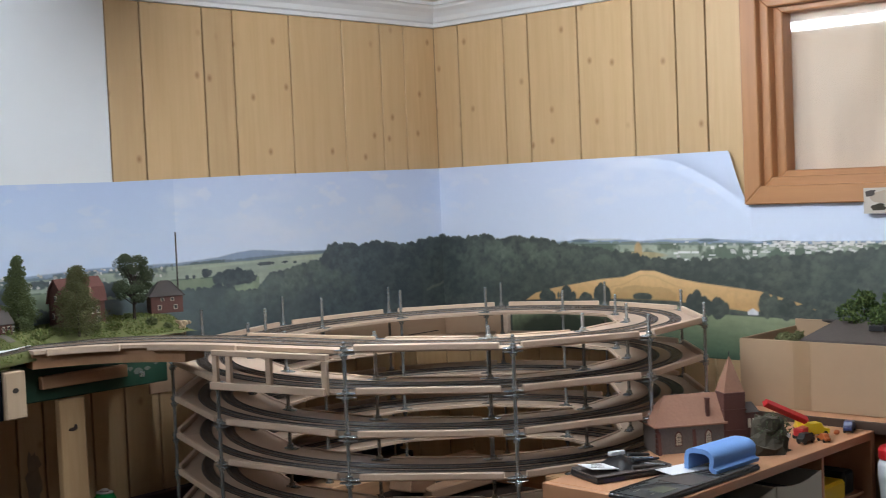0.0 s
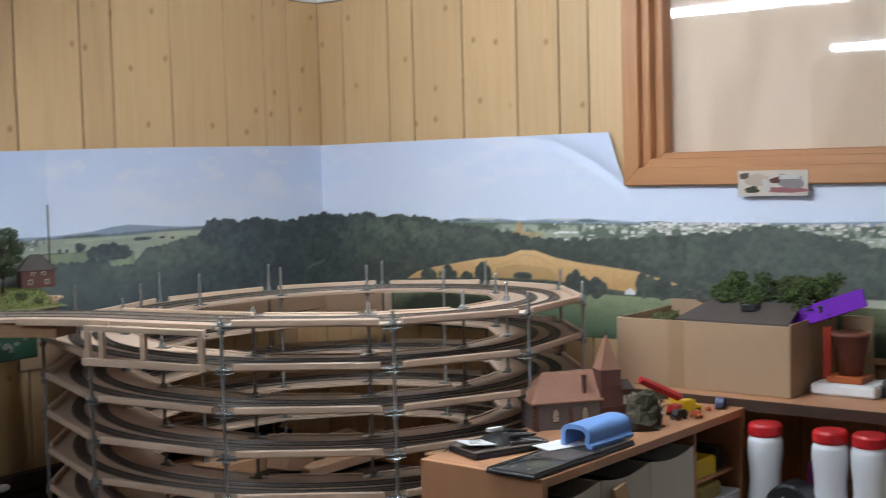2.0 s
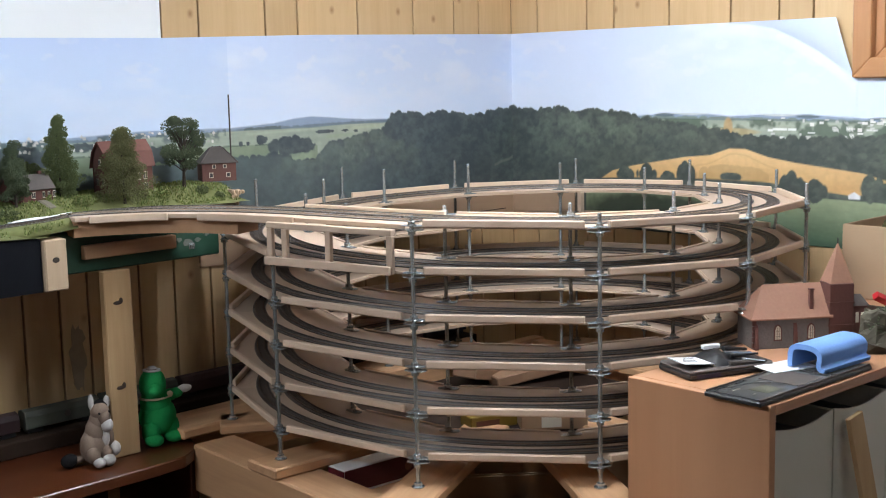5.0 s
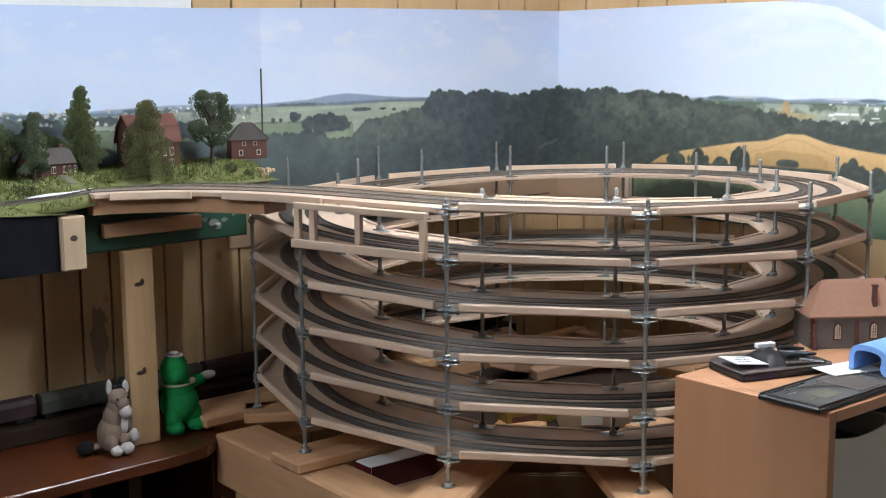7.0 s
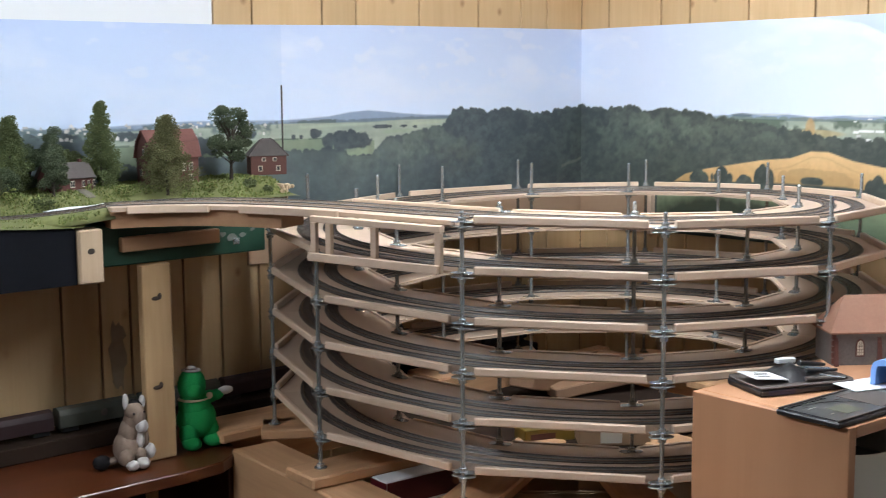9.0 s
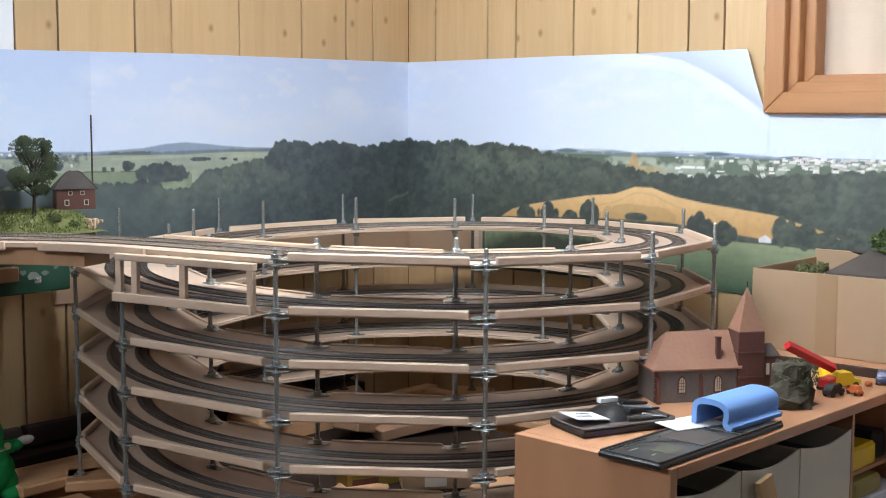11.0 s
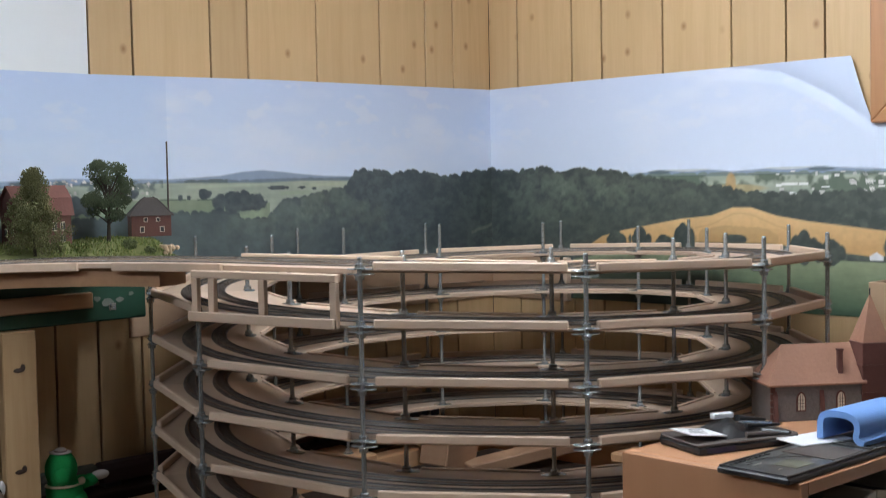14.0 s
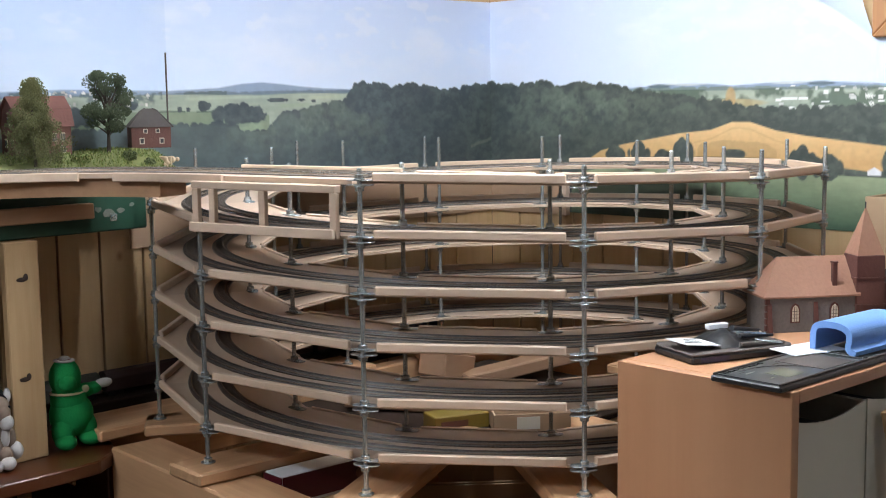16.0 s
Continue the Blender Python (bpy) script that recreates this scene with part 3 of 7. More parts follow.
    for _ in range(75):
        a, b = 1.20 + 0.38 * tr.rand(), 1.447 - 0.030 * tr.rand() ** 1.3
        img = over(img, ((np.abs(u - a) < 0.003 + 0.006 * tr.rand()) & (np.abs(z - b) < 0.0016 + 0.0024 * tr.rand())) * 0.8, rgb(*((tr.choice([206, 222, 236]),) * 3)) * np.array([1, 0.98, 0.95]))
    hedge = soft(1.452 + 0.008 * bf - z) * soft(z - 1.425, 0.02) * (u < -1.10) * np.clip((fbm(u, z * 1.5, 0.026, 3, 15) - 0.44) * 8, 0, 0.85)
    img = over(img, hedge, rgb(86, 100, 100))
    for _ in range(190):
        a = -1.12 - 1.5 * tr.rand()
        b, w, h = 1.456 - 0.034 * tr.rand() ** 1.4, 0.0015 + 0.0045 * tr.rand(), 0.0012 + 0.0024 * tr.rand()
        tone = tr.choice([232, 212, 190, 168])
        img = over(img, ((np.abs(u - a) < w) & (z - b < h + 0.5 * (w - np.abs(u - a))) & (z - b > -h)) * 0.85, rgb(tone, tone - 6, tone - 12))
    img = over(img, soft(1 - np.hypot((u - 0.80) / 0.09, (z - 1.408) / 0.010), 0.3) * 0.8, rgb(178, 160, 118))
    img = over(img, soft(1 - np.hypot((u - 0.795) / 0.014, (z - 1.42) / 0.026), 0.3) * 0.8, rgb(186, 150, 100))
    # woods
    wood_top = prof(u, [(-2.7, 1.39), (-2.2, 1.395), (-1.9, 1.38), (-1.7, 1.37), (-1.5, 1.365), (-1.3, 1.372), (-1.2, 1.376), (-1.09, 1.379), (-1.0, 1.382), (-0.93, 1.380), (-0.90, 1.376), (-0.885, 1.362), (-0.85, 1.357), (-0.81, 1.357), (-0.785, 1.386), (-0.753, 1.401), (-0.68, 1.410), (-0.65, 1.418),
                        (-0.60, 1.431), (-0.565, 1.428), (-0.54, 1.452), (-0.525, 1.472), (-0.47, 1.474), (-0.40, 1.466), (-0.31, 1.470), (-0.2, 1.455), (-0.1, 1.466), (0.0, 1.474), (0.1, 1.468), (0.20, 1.470), (0.26, 1.457), (0.33, 1.469),
                        (0.40, 1.464), (0.48, 1.452), (0.6, 1.436), (0.72, 1.418), (0.85, 1.40), (1.0, 1.395), (1.15, 1.402), (1.3, 1.410), (1.45, 1.420), (1.58, 1.436), (1.66, 1.432), (1.78, 1.408), (1.9, 1.385), (2.1, 1.38), (2.6, 1.39)])
    img = over(img, soft(wood_top - 0.003 + 0.010 * bu + 0.009 * (domes(u, 0.034, 7) - 0.5) + 0.009 * bf + 0.007 * (domes(u, 0.012, 9) - 0.5) - z, 0.003), crowns(u, z, 30))
    # paler trees standing before the wood
    for cx, cz, rx, rz, k in ((-0.665, 1.375, 0.045, 0.052, 0.55), (-0.60, 1.392, 0.034, 0.042, 0.5), (-0.545, 1.36, 0.045, 0.05, 0.4), (-0.73, 1.350, 0.055, 0.040, 0.45), (-0.47, 1.335, 0.05, 0.045, 0.3), (-0.86, 1.335, 0.08, 0.030, 0.35),
                              (0.13, 1.385, 0.045, 0.055, 0.35), (0.235, 1.41, 0.040, 0.040, 0.5), (0.30, 1.385, 0.045, 0.045, 0.55), (0.375, 1.405, 0.040, 0.035, 0.5), (0.44, 1.385, 0.045, 0.030, 0.45), (0.55, 1.395, 0.05, 0.025, 0.4), (0.20, 1.33, 0.05, 0.04, 0.3), (0.66, 1.385, 0.05, 0.020, 0.35)):
        edge = soft(1 - np.hypot((u - cx) / rx, (z - cz) / rz) + 0.5 * bf + 0.9 * (fbm(u, z, 0.02, 3, 71) - 0.5), 0.35)
        lit = np.clip(0.5 + (z - cz) / rz * 0.5 + 1.6 * (fbm(u, z, 0.014, 3, 72) - 0.5), 0, 1)[..., None]
        img = over(img, edge * 0.62 * k * soft(wood_top - z), rgb(62, 72, 70) * (1 - lit) + rgb(134, 144, 126) * lit)
    haze = np.clip((u - 1.25) / 0.4, 0, 1) * soft(wood_top - z) * 0.12
    img = over(img, haze, rgb(120, 132, 128))
    img = over(img, np.clip((-0.42 - u) / 0.45, 0, 1) * soft(wood_top - 0.004 - z, 0.012) * (0.10 + 0.28 * fbm(u, z, 0.11, 3, 37)), rgb(112, 127, 122))
    # a pale path by the corner
    img = over(img, soft(0.045 - np.abs(u + 0.045)) * soft(0.0045 - np.abs(z - 1.305 - 0.23 * (u + 0.035) - 0.004 * bf)) * 0.3, rgb(150, 148, 130))
    # golden field
    gt = prof(u, [(0.36, 1.262), (0.40, 1.285), (0.47, 1.302), (0.65, 1.333), (0.74, 1.342), (0.80, 1.362), (0.85, 1.362), (0.92, 1.342), (1.0, 1.330), (1.19, 1.310), (1.31, 1.280), (1.36, 1.262)])
    gb = prof(u, [(0.36, 1.262), (0.5, 1.270), (0.72, 1.276), (0.9, 1.276), (1.05, 1.262), (1.17, 1.250), (1.26, 1.270), (1.36, 1.262)])
    gold_t = np.clip((z - 1.27) / 0.08 + 0.3 * (fbm(u, z * 6, 0.05, 3, 40) - 0.5), 0, 1)[..., None]
    gold = rgb(198, 157, 104) * (1 - gold_t) + rgb(222, 184, 132) * gold_t
    img = over(img, soft(gt - z) * soft(z - gb) * (u > 0.36) * (u < 1.36), gold)
    img = over(img, soft(0.0022 - np.abs(z - gt + 0.014 + 0.10 * np.abs(u - 0.82)), 0.003) * (np.abs(u - 0.82) < 0.13) * 0.22, rgb(150, 116, 74))
    img = over(img, soft(1 - np.hypot((u - 0.81) / 0.115, (z - 1.283) / 0.032) + 0.3 * bf, 0.08) * soft(z - 1.275) * 0.45, rgb(160, 132, 86))
    img = over(img, soft(1 - np.hypot((u - 0.81) / 0.032, (z - 1.284) / 0.011) + 0.6 * bf, 0.2) * soft(z - 1.275), crowns(u, z, 33))
    # meadow
    mt = prof(u, [(-2.7, 1.2), (0.3, 1.22), (0.5, 1.258), (0.9, 1.262), (1.1, 1.240), (1.3, 1.236), (1.6, 1.236), (2.0, 1.242), (2.6, 1.25)])
    g = np.clip((mt - z) / 0.12, 0, 1)[..., None]
    meadow = rgb(140, 150, 118) * (1 - g) + rgb(66, 90, 70) * g
    meadow = meadow * (0.85 + 0.3 * fbm(u, z * 5, 0.05, 3, 41))[..., None]
    img = over(img, soft(mt - z) * (u > 0.3), meadow)
    img = over(img, soft(1.258 - z) * soft(z - 1.238) * (u > 1.62), rgb(190, 192, 176))
    img = over(img, soft(1 - np.hypot((u - 0.54) / 0.26, (z - 1.165) / 0.065) + 0.4 * (fbm(u, z, 0.03, 3, 43) - 0.5), 0.5) * 0.85, rgb(30, 34, 28))
    # bushes before the field, white house
    for cx, cz, rx, rz in ((0.45, 1.275, 0.03, 0.02), (0.52, 1.28, 0.035, 0.025), (0.60, 1.27, 0.025, 0.018), (0.655, 1.283, 0.03, 0.03), (0.99, 1.268, 0.035, 0.03), (1.05, 1.258, 0.035, 0.028), (1.215, 1.272, 0.03, 0.034),
                           (1.265, 1.262, 0.03, 0.026), (1.33, 1.258, 0.035, 0.02), (1.40, 1.255, 0.04, 0.03)):
        img = over(img, soft(1 - np.hypot((u - cx) / rx, (z - cz) / rz) + 0.7 * bf, 0.1), crowns(u, z, 34) * 0.9)
    img = over(img, soft(0.016 - np.abs(u - 1.168), 0.002) * soft(1.262 - np.abs(u - 1.168) * 0.6 - z, 0.002) * soft(z - 1.243, 0.002), rgb(222, 222, 226))
    fine = fbm(u, z, 0.012, 2, 50)[..., None]
    amp = (0.16 * soft(1.462 - z, 0.02) + 0.015)[..., None]
    return np.clip(img * (1 + amp * (fine - 0.5)), 0, 1)


M_MURAL, _nt, _b = node_mat("mural_print")
_at = add(_nt, "ShaderNodeAttribute")
_at.attribute_name = "picture"
link(_nt, _at.outputs["Color"], _b.inputs["Base Color"])
_b.inputs["Roughness"].default_value = 0.5
_tc = add(_nt, "ShaderNodeTexCoord")
_nn = noise_node(_nt, _tc.outputs["Object"], 5, 3)
bump(_nt, _b, _nn.outputs[0], 0.15, 0.004)


def sheet(name, s0, s1, top, wall, label):
    """A paper sheet with the picture in its colour layer; the corner by the window curls off the wall."""
    step = 0.0030
    ns, nz = int((s1 - s0) / step) + 1, 190
    s = np.linspace(s0, s1, ns)
    tp = top(s)
    k = np.linspace(0, 1, nz)
    S = np.repeat(s[:, None], nz, 1)
    bot = np.full(s.shape, 1.106 if wall == "e" else 1.2165)
    Z = bot[:, None] + (tp[:, None] - bot[:, None]) * k[None, :]
    d = np.full(S.shape, 0.0022) + 0.0012 * fbm(S, Z, 0.25, 2, 60)
    if wall == "e":
        # the curl: beyond a slanting fold the paper leaves the wall
        fold = prof(S, [(0.0, 9), (0.66, 1.70), (0.84, 1.688), (0.93, 1.674), (0.99, 1.648), (1.06, 1.612), (1.16, 1.545), (3, 0)])
        near = (S < 1.17) * np.clip((S - 0.66) / 0.15, 0, 1)
        below, above = np.clip(fold - Z, 0, None), np.clip(Z - fold, 0, None)
        d = d + near * (0.006 * np.clip(below / 0.03, 0, 1) * np.exp(-below / 0.08) * (below > 0) + 0.016 * (1 - np.exp(-above / 0.03)))
        P = np.stack([-d, -S, Z], -1)
    else:
        P = np.stack([S, -d, Z], -1)
    col = paint(S, Z)
    idx = np.arange(ns * nz).reshape(ns, nz)
    f = np.stack([idx[:-1, :-1], idx[1:, :-1], idx[1:, 1:], idx[:-1, 1:]], -1).reshape(-1, 4)
    if wall == "e":
        f = f[:, ::-1]
    me = bpy.data.meshes.new(name)
    me.from_pydata(P.reshape(-1, 3).tolist(), [], f[:, ::-1].tolist())
    me.materials.append(M_MURAL)
    lay = me.color_attributes.new("picture", "FLOAT_COLOR", "POINT")
    lay.data.foreach_set("color", np.concatenate([col.reshape(-1, 3), np.ones((ns * nz, 1))], 1).ravel())
    me.shade_smooth()
    return tagged(new(name, me), label, "mural", "", "structure")


sheet("mural_north", -2.75, -0.001, lambda s: prof(s, [(-2.75, 1.676), (-1.28, 1.677), (-0.8, 1.686), (0, 1.691)]), "n", "printed landscape mural paper with sky and woods")
sheet("mural_east", 0.001, 2.9, lambda s: prof(s, [(0, 1.691), (0.5, 1.694), (1.116, 1.695), (1.162, 1.542), (2.9, 1.542)]), "e", "printed landscape mural paper curling at one corner")
struct("mural_seam", Build().box((-1.0916, -0.008, 1.345), (-1.0897, -0.004, 1.534)), M_SLATE, "dark gap edge where two mural sheets meet")
struct("backing_board_north", Build().box((-1.20, -0.007, 1.098), (-0.0075, -0.0005, 1.2165)), M_BACKING, "plain brown backing board below the mural", 0.001)
struct("backing_board_east", Build().box((-0.007, -0.270, 1.098), (-0.0005, -0.0005, 1.2165)), M_BACKING, "plain brown backing board below the mural", 0.001)
struct("backing_crack", Build().box((-0.19, -0.0082, 1.143), (-0.045, -0.0072, 1.1455)), M_GROOVE, "dark cracked line in the backing board")
struct("backing_post", Build().box((-0.020, -0.292, 1.098), (-0.0005, -0.272, 1.2165)), M_STRIP, "pale upright strip beside the backing board", 0.001)
struct("mural_batten", Build().box((-0.02, -1.20, 1.090), (-0.0005, -2.9, 1.1055)), M_PINE, "thin wooden batten under the mural", 0.002)

# small picture card on the window casing
card = thing("picture_card", (-0.03, -1.605, 1.52), "small creased card with a red and grey printed vehicle", "card")
part("card_sheet", cbox((-0.0262, -1.602, 1.546), (0.0016, 0.190, 0.066)), plain("creased_card", (0.58, 0.52, 0.45), 0.5, 0.2, 0, 40), card)
rc = random.Random(8)
for i, (cy, cz, sy, sz, mt, nm) in enumerate(((-1.643, 1.529, 0.112, 0.016, plain("faded_red_print", (0.30, 0.10, 0.11), 0.5), "red_stripe"), (-1.650, 1.551, 0.090, 0.034, plain("faded_grey_print", (0.22, 0.20, 0.20), 0.5), "grey_shape"),
                                             (-1.648, 1.562, 0.060, 0.012, plain("faded_pale_print", (0.50, 0.48, 0.46), 0.5), "pale_patch"), (-1.545, 1.530, 0.040, 0.016, M_RUIN, "dark_shape"), (-1.556, 1.556, 0.075, 0.030, plain("faded_tan_print", (0.45, 0.36, 0.28), 0.5), "tan_shape"),
                                             (-1.585, 1.540, 0.022, 0.040, plain("faded_pale_print", (0.50, 0.48, 0.46), 0.5), "pale_patch"), (-1.525, 1.565, 0.030, 0.014, M_SLATE, "dark_shape"), (-1.61, 1.553, 0.03, 0.016, M_BRICK, "dark_shape"))):
    pts = []
    for q in range(11):
        k, a = rc.uniform(0.65, 1.25), q * 2 * math.pi / 11
        pts.append((cy + max(-1, min(1, 1.3 * math.cos(a))) * sy / 2 * k, min(1.577, max(1.515, cz + max(-1, min(1, 1.3 * math.sin(a))) * sz / 2 * k))))
    part(nm, Build().prism(pts, -0.0004, 0.0, Matrix(((0, 0, 1, -0.0272 - 0.00025 * i), (1, 0, 0, 0), (0, 1, 0, 0), (0, 0, 0, 1)))), mt, card)

# ---- the railway helix ----
helix = thing("railway_helix", (HC.x, HC.y, 0.79), "plywood model railway helix of stacked turns on threaded steel rods", "railway helix")


def ring(r, a, z):
    return Vector((HC.x + r * math.cos(PHI + a), HC.y + r * math.sin(PHI + a), z))


def deck_z(a):
    return Z_TOP - PITCH * a / (2 * math.pi)


STEP = math.radians(30)
DROP = PITCH / 12
RO, RI = R_OUT - 0.006, R_IN - 0.024


def at(r, a, z):
    return (r * math.cos(a), r * math.sin(a), z)


b = Build()
top = [at(RI, 0, 0), at(RO, 0, 0), at(RO, STEP, -DROP), at(RI, STEP, -DROP)]
b.put(top + [(x, y, z - 0.0045) for x, y, z in top], [(0, 1, 2, 3), (7, 6, 5, 4), (0, 4, 5, 1), (1, 5, 6, 2), (2, 6, 7, 3), (3, 7, 4, 0)])
deck_mesh = b.mesh("deck_segment", M_PLY)


def strip_mesh(r, f0, f1, w, z0, z1, name):
    """A guard strip on the chord between two rods, rounded at its ends."""
    p, q = Vector(at(r, 0, 0)), Vector(at(r, STEP, -DROP))
    d = q - p
    nrm = Vector((math.cos(STEP / 2), math.sin(STEP / 2), 0))
    a0, a1 = p + d * f0, p + d * f1
    b = Build()
    lo, hi = Vector((0, 0, z0)), Vector((0, 0, z1))
    o = nrm * w
    b.put([a0 + lo, a1 + lo, a1 + lo + o, a0 + lo + o, a0 + hi, a1 + hi, a1 + hi + o, a0 + hi + o],
          [(3, 2, 1, 0), (4, 5, 6, 7), (0, 1, 5, 4), (1, 2, 6, 5), (2, 3, 7, 6), (3, 0, 4, 7)])
    return b.mesh(name, M_STRIP, 0.002)


guard_mesh = strip_mesh(R_OUT - 0.0055, 0.055, 0.925, 0.010, -0.0015, 0.0132, "guard_strip")
inner_mesh = strip_mesh(R_IN - 0.0225, 0.07, 0.93, 0.006, 0.0005, 0.0045, "inner_guard_strip")
for k in range(SEGS):
    m = Matrix.Translation((HC.x, HC.y, deck_z(k * STEP))) @ Matrix.Rotation(PHI + k * STEP, 4, "Z")
    for nm, me in (("deck_segment", deck_mesh), ("guard_strip", guard_mesh), ("inner_guard_strip", inner_mesh)):
        if k == 11 and nm == "guard_strip":
            continue
        ob = part(nm, me, None, helix)
        ob.matrix_basis = m

# tracks: bed, rails, sleepers
R_TRACK = (0.546, 0.603)
for rt in R_TRACK:
    n = SEGS * 6
    bed = [ring(rt, STEP / 6 * i, deck_z(STEP / 6 * i)) for i in range(n + 1)]
    part("track_bed", raw_mesh(Build().sweep(bed, [(-0.0155, 0.0003), (-0.0145, 0.0020), (0.0145, 0.0020), (0.0155, 0.0003)]), "track_bed", M_BED), None, helix, "satin dark brown track base")
    for s in (-1, 1):
        rp = [ring(rt + s * 0.0083, STEP / 6 * i, deck_z(STEP / 6 * i)) for i in range(n + 1)]
        part("rail", raw_mesh(Build().sweep(rp, [(-0.0006, 0.0026), (-0.0006, 0.0056), (0.0006, 0.0056), (0.0006, 0.0026)]), "rail", M_RAIL), None, helix, "thin steel rail")
    sl = Build()
    a, da = 0.0, 0.0062 / rt
    while a < SEGS * STEP - da:
        p = ring(rt, a, deck_z(a))
        sl.box((-0.0142, -0.0014, 0.0012), (0.0142, 0.0014, 0.0025), Matrix.Translation(p) @ Matrix.Rotation(PHI + a, 4, "Z"))
        a += da
    ob = part("sleeper", raw_mesh(sl, "sleeper", M_SLEEPER), None, helix, "close row of dark brown sleepers")
    tagged(ob, kind="stuff")

# threaded rods with clamps at each turn
b = Build()
hexa = lambda r: [(r * math.cos(math.pi / 3 * i), r * math.sin(math.pi / 3 * i)) for i in range(6)]
b.prism(hexa(0.0076), 0.0035, 0.0100).lathe([(0.0094, 0.0015), (0.0094, 0.0035)], 14)
b.prism(hexa(0.0076), -0.0165, -0.0100).lathe([(0.0094, -0.0100), (0.0094, -0.0080)], 14)
strap = [(0.011 * math.cos(q) - 0.004, 0.012 * math.sin(q) + (0.011 if math.sin(q) > 0 else -0.011)) for q in (math.pi / 9 * i + 0.01 for i in range(18))]
b.prism(strap, -0.0078, -0.0058).prism(strap, 0.0001, 0.0014)
clamp_mesh = b.mesh("clamp", M_STEEL, 0.0006)
OUT_TOP = [1.317, 1.318, 1.331, 1.322, 1.324, 1.329, 1.325, 1.325, 1.324, 1.321, 1.255, 1.232]
IN_TOP = [1.316, 1.318, 1.325, 1.322, 1.322, 1.320, 1.327, 1.328, 1.327, 1.322, 1.311, 1.310]
for r0, tops, foot in ((R_OUT, OUT_TOP, 0.79), (R_IN, IN_TOP, 0.79)):
    for k in range(12):
        p = ring(r0, k * STEP, 0)
        b = Build()
        zt = tops[k]
        b.lathe([(0.0041, foot), (0.0041, zt - 0.002), (0.0028, zt)], 10, Matrix.Translation((p.x, p.y, 0)))
        b.lathe([(0.013, foot), (0.013, foot + 0.002)], 12, Matrix.Translation((p.x, p.y, 0))).prism(hexa(0.0082), foot + 0.002, foot + 0.009, Matrix.Translation((p.x, p.y, 0)))
        rod = part("threaded_rod", b, M_STEEL, helix, "zinc-plated threaded steel rod")
        kk = k
        while kk <= SEGS:
            z = deck_z(kk * STEP)
            if z < zt - 0.004:
                ob = new("clamp", clamp_mesh)
                ob.parent = rod
                ob.matrix_basis = Matrix.Translation((p.x, p.y, z)) @ Matrix.Rotation(PHI + k * STEP, 4, "Z")
            kk += 12

# ---- the bridge from the helix to the layout ----
bridge = thing("track_bridge", (-1.50, -0.42, 1.262), "plywood railway bridge with two tracks and pale guard strips", "railway bridge")
BR = [(-1.300, -0.950), (-1.326, -0.83), (-1.347, -0.72), (-1.367, -0.62), (-1.398, -0.52), (-1.445, -0.42), (-1.505, -0.340), (-1.575, -0.286), (-1.645, -0.252), (-1.692, -0.240)]


def smooth_path(pts, z, n=6):
    out = []
    P = [Vector((x, y, z)) for x, y in pts]
    for i in range(len(P) - 1):
        p0, p1, p2, p3 = P[max(i - 1, 0)], P[i], P[i + 1], P[min(i + 2, len(P) - 1)]
        for j in range(n):
            t = j / n
            out.append(0.5 * (2 * p1 + (p2 - p0) * t + (2 * p0 - 5 * p1 + 4 * p2 - p3) * t * t + (3 * p1 - p0 - 3 * p2 + p3) * t ** 3))
    return out + [P[-1]]


bp = smooth_path(BR, 1.2975)
def merge(f):
    """0 on the bridge, 1 where the two tracks have run together at its end."""
    t = max(0.0, min(1.0, (f - 0.62) / 0.36))
    return t * t * (3 - 2 * t)


part("bridge_deck", Build().sweep(bp, lambda f: [(-0.070 + 0.045 * merge(f), 0.0), (0.083, 0.0), (0.083, -0.008), (-0.070 + 0.045 * merge(f), -0.008)]), M_PLY, bridge, "pale plywood deck")
part("bridge_bearer", Build().sweep(bp[24:], [(-0.01, -0.0085), (0.070, -0.0085), (0.070, -0.042), (-0.01, -0.042)]), M_BROWN, bridge, "brown timber bearer under the deck")
for off in (0.030, -0.027):
    run = lambda f, c=off: c + ((0.030 - c) * merge(f))
    lift = 0.0 if off > 0 else 0.0002
    part("track_bed", Build().sweep(bp, lambda f: [(run(f) - 0.014, 0.0003), (run(f) - 0.012, 0.0024 + lift), (run(f) + 0.012, 0.0024 + lift), (run(f) + 0.014, 0.0003)]), M_BED, bridge)
    for s in (-1, 1):
        part("rail", Build().sweep(bp, lambda f: [(run(f) + s * 0.0083 - 0.001, 0.003), (run(f) + s * 0.0083 - 0.001, 0.0068 - lift), (run(f) + s * 0.0083 + 0.001, 0.0068 - lift), (run(f) + s * 0.0083 + 0.001, 0.003)]), M_RAIL, bridge)


def along(pts, f0, f1):
    n = len(pts) - 1
    return pts[int(f0 * n):int(f1 * n) + 1]


for f0, f1 in ((0.27, 0.545), (0.635, 0.925)):
    part("guard_strip", Build().sweep(along(bp, f0, f1), [(0.0835, -0.013), (0.0925, -0.013), (0.0925, 0.003), (0.0835, 0.003)]), M_STRIP, bridge, "pale pine guard strip", 0.0015)
part("guard_strip", Build().sweep(along(bp, 0.0, 0.36), [(-0.062, 0.0004), (-0.054, 0.0004), (-0.054, 0.011), (-0.062, 0.011)]), M_STRIP, bridge, "", 0.0015)

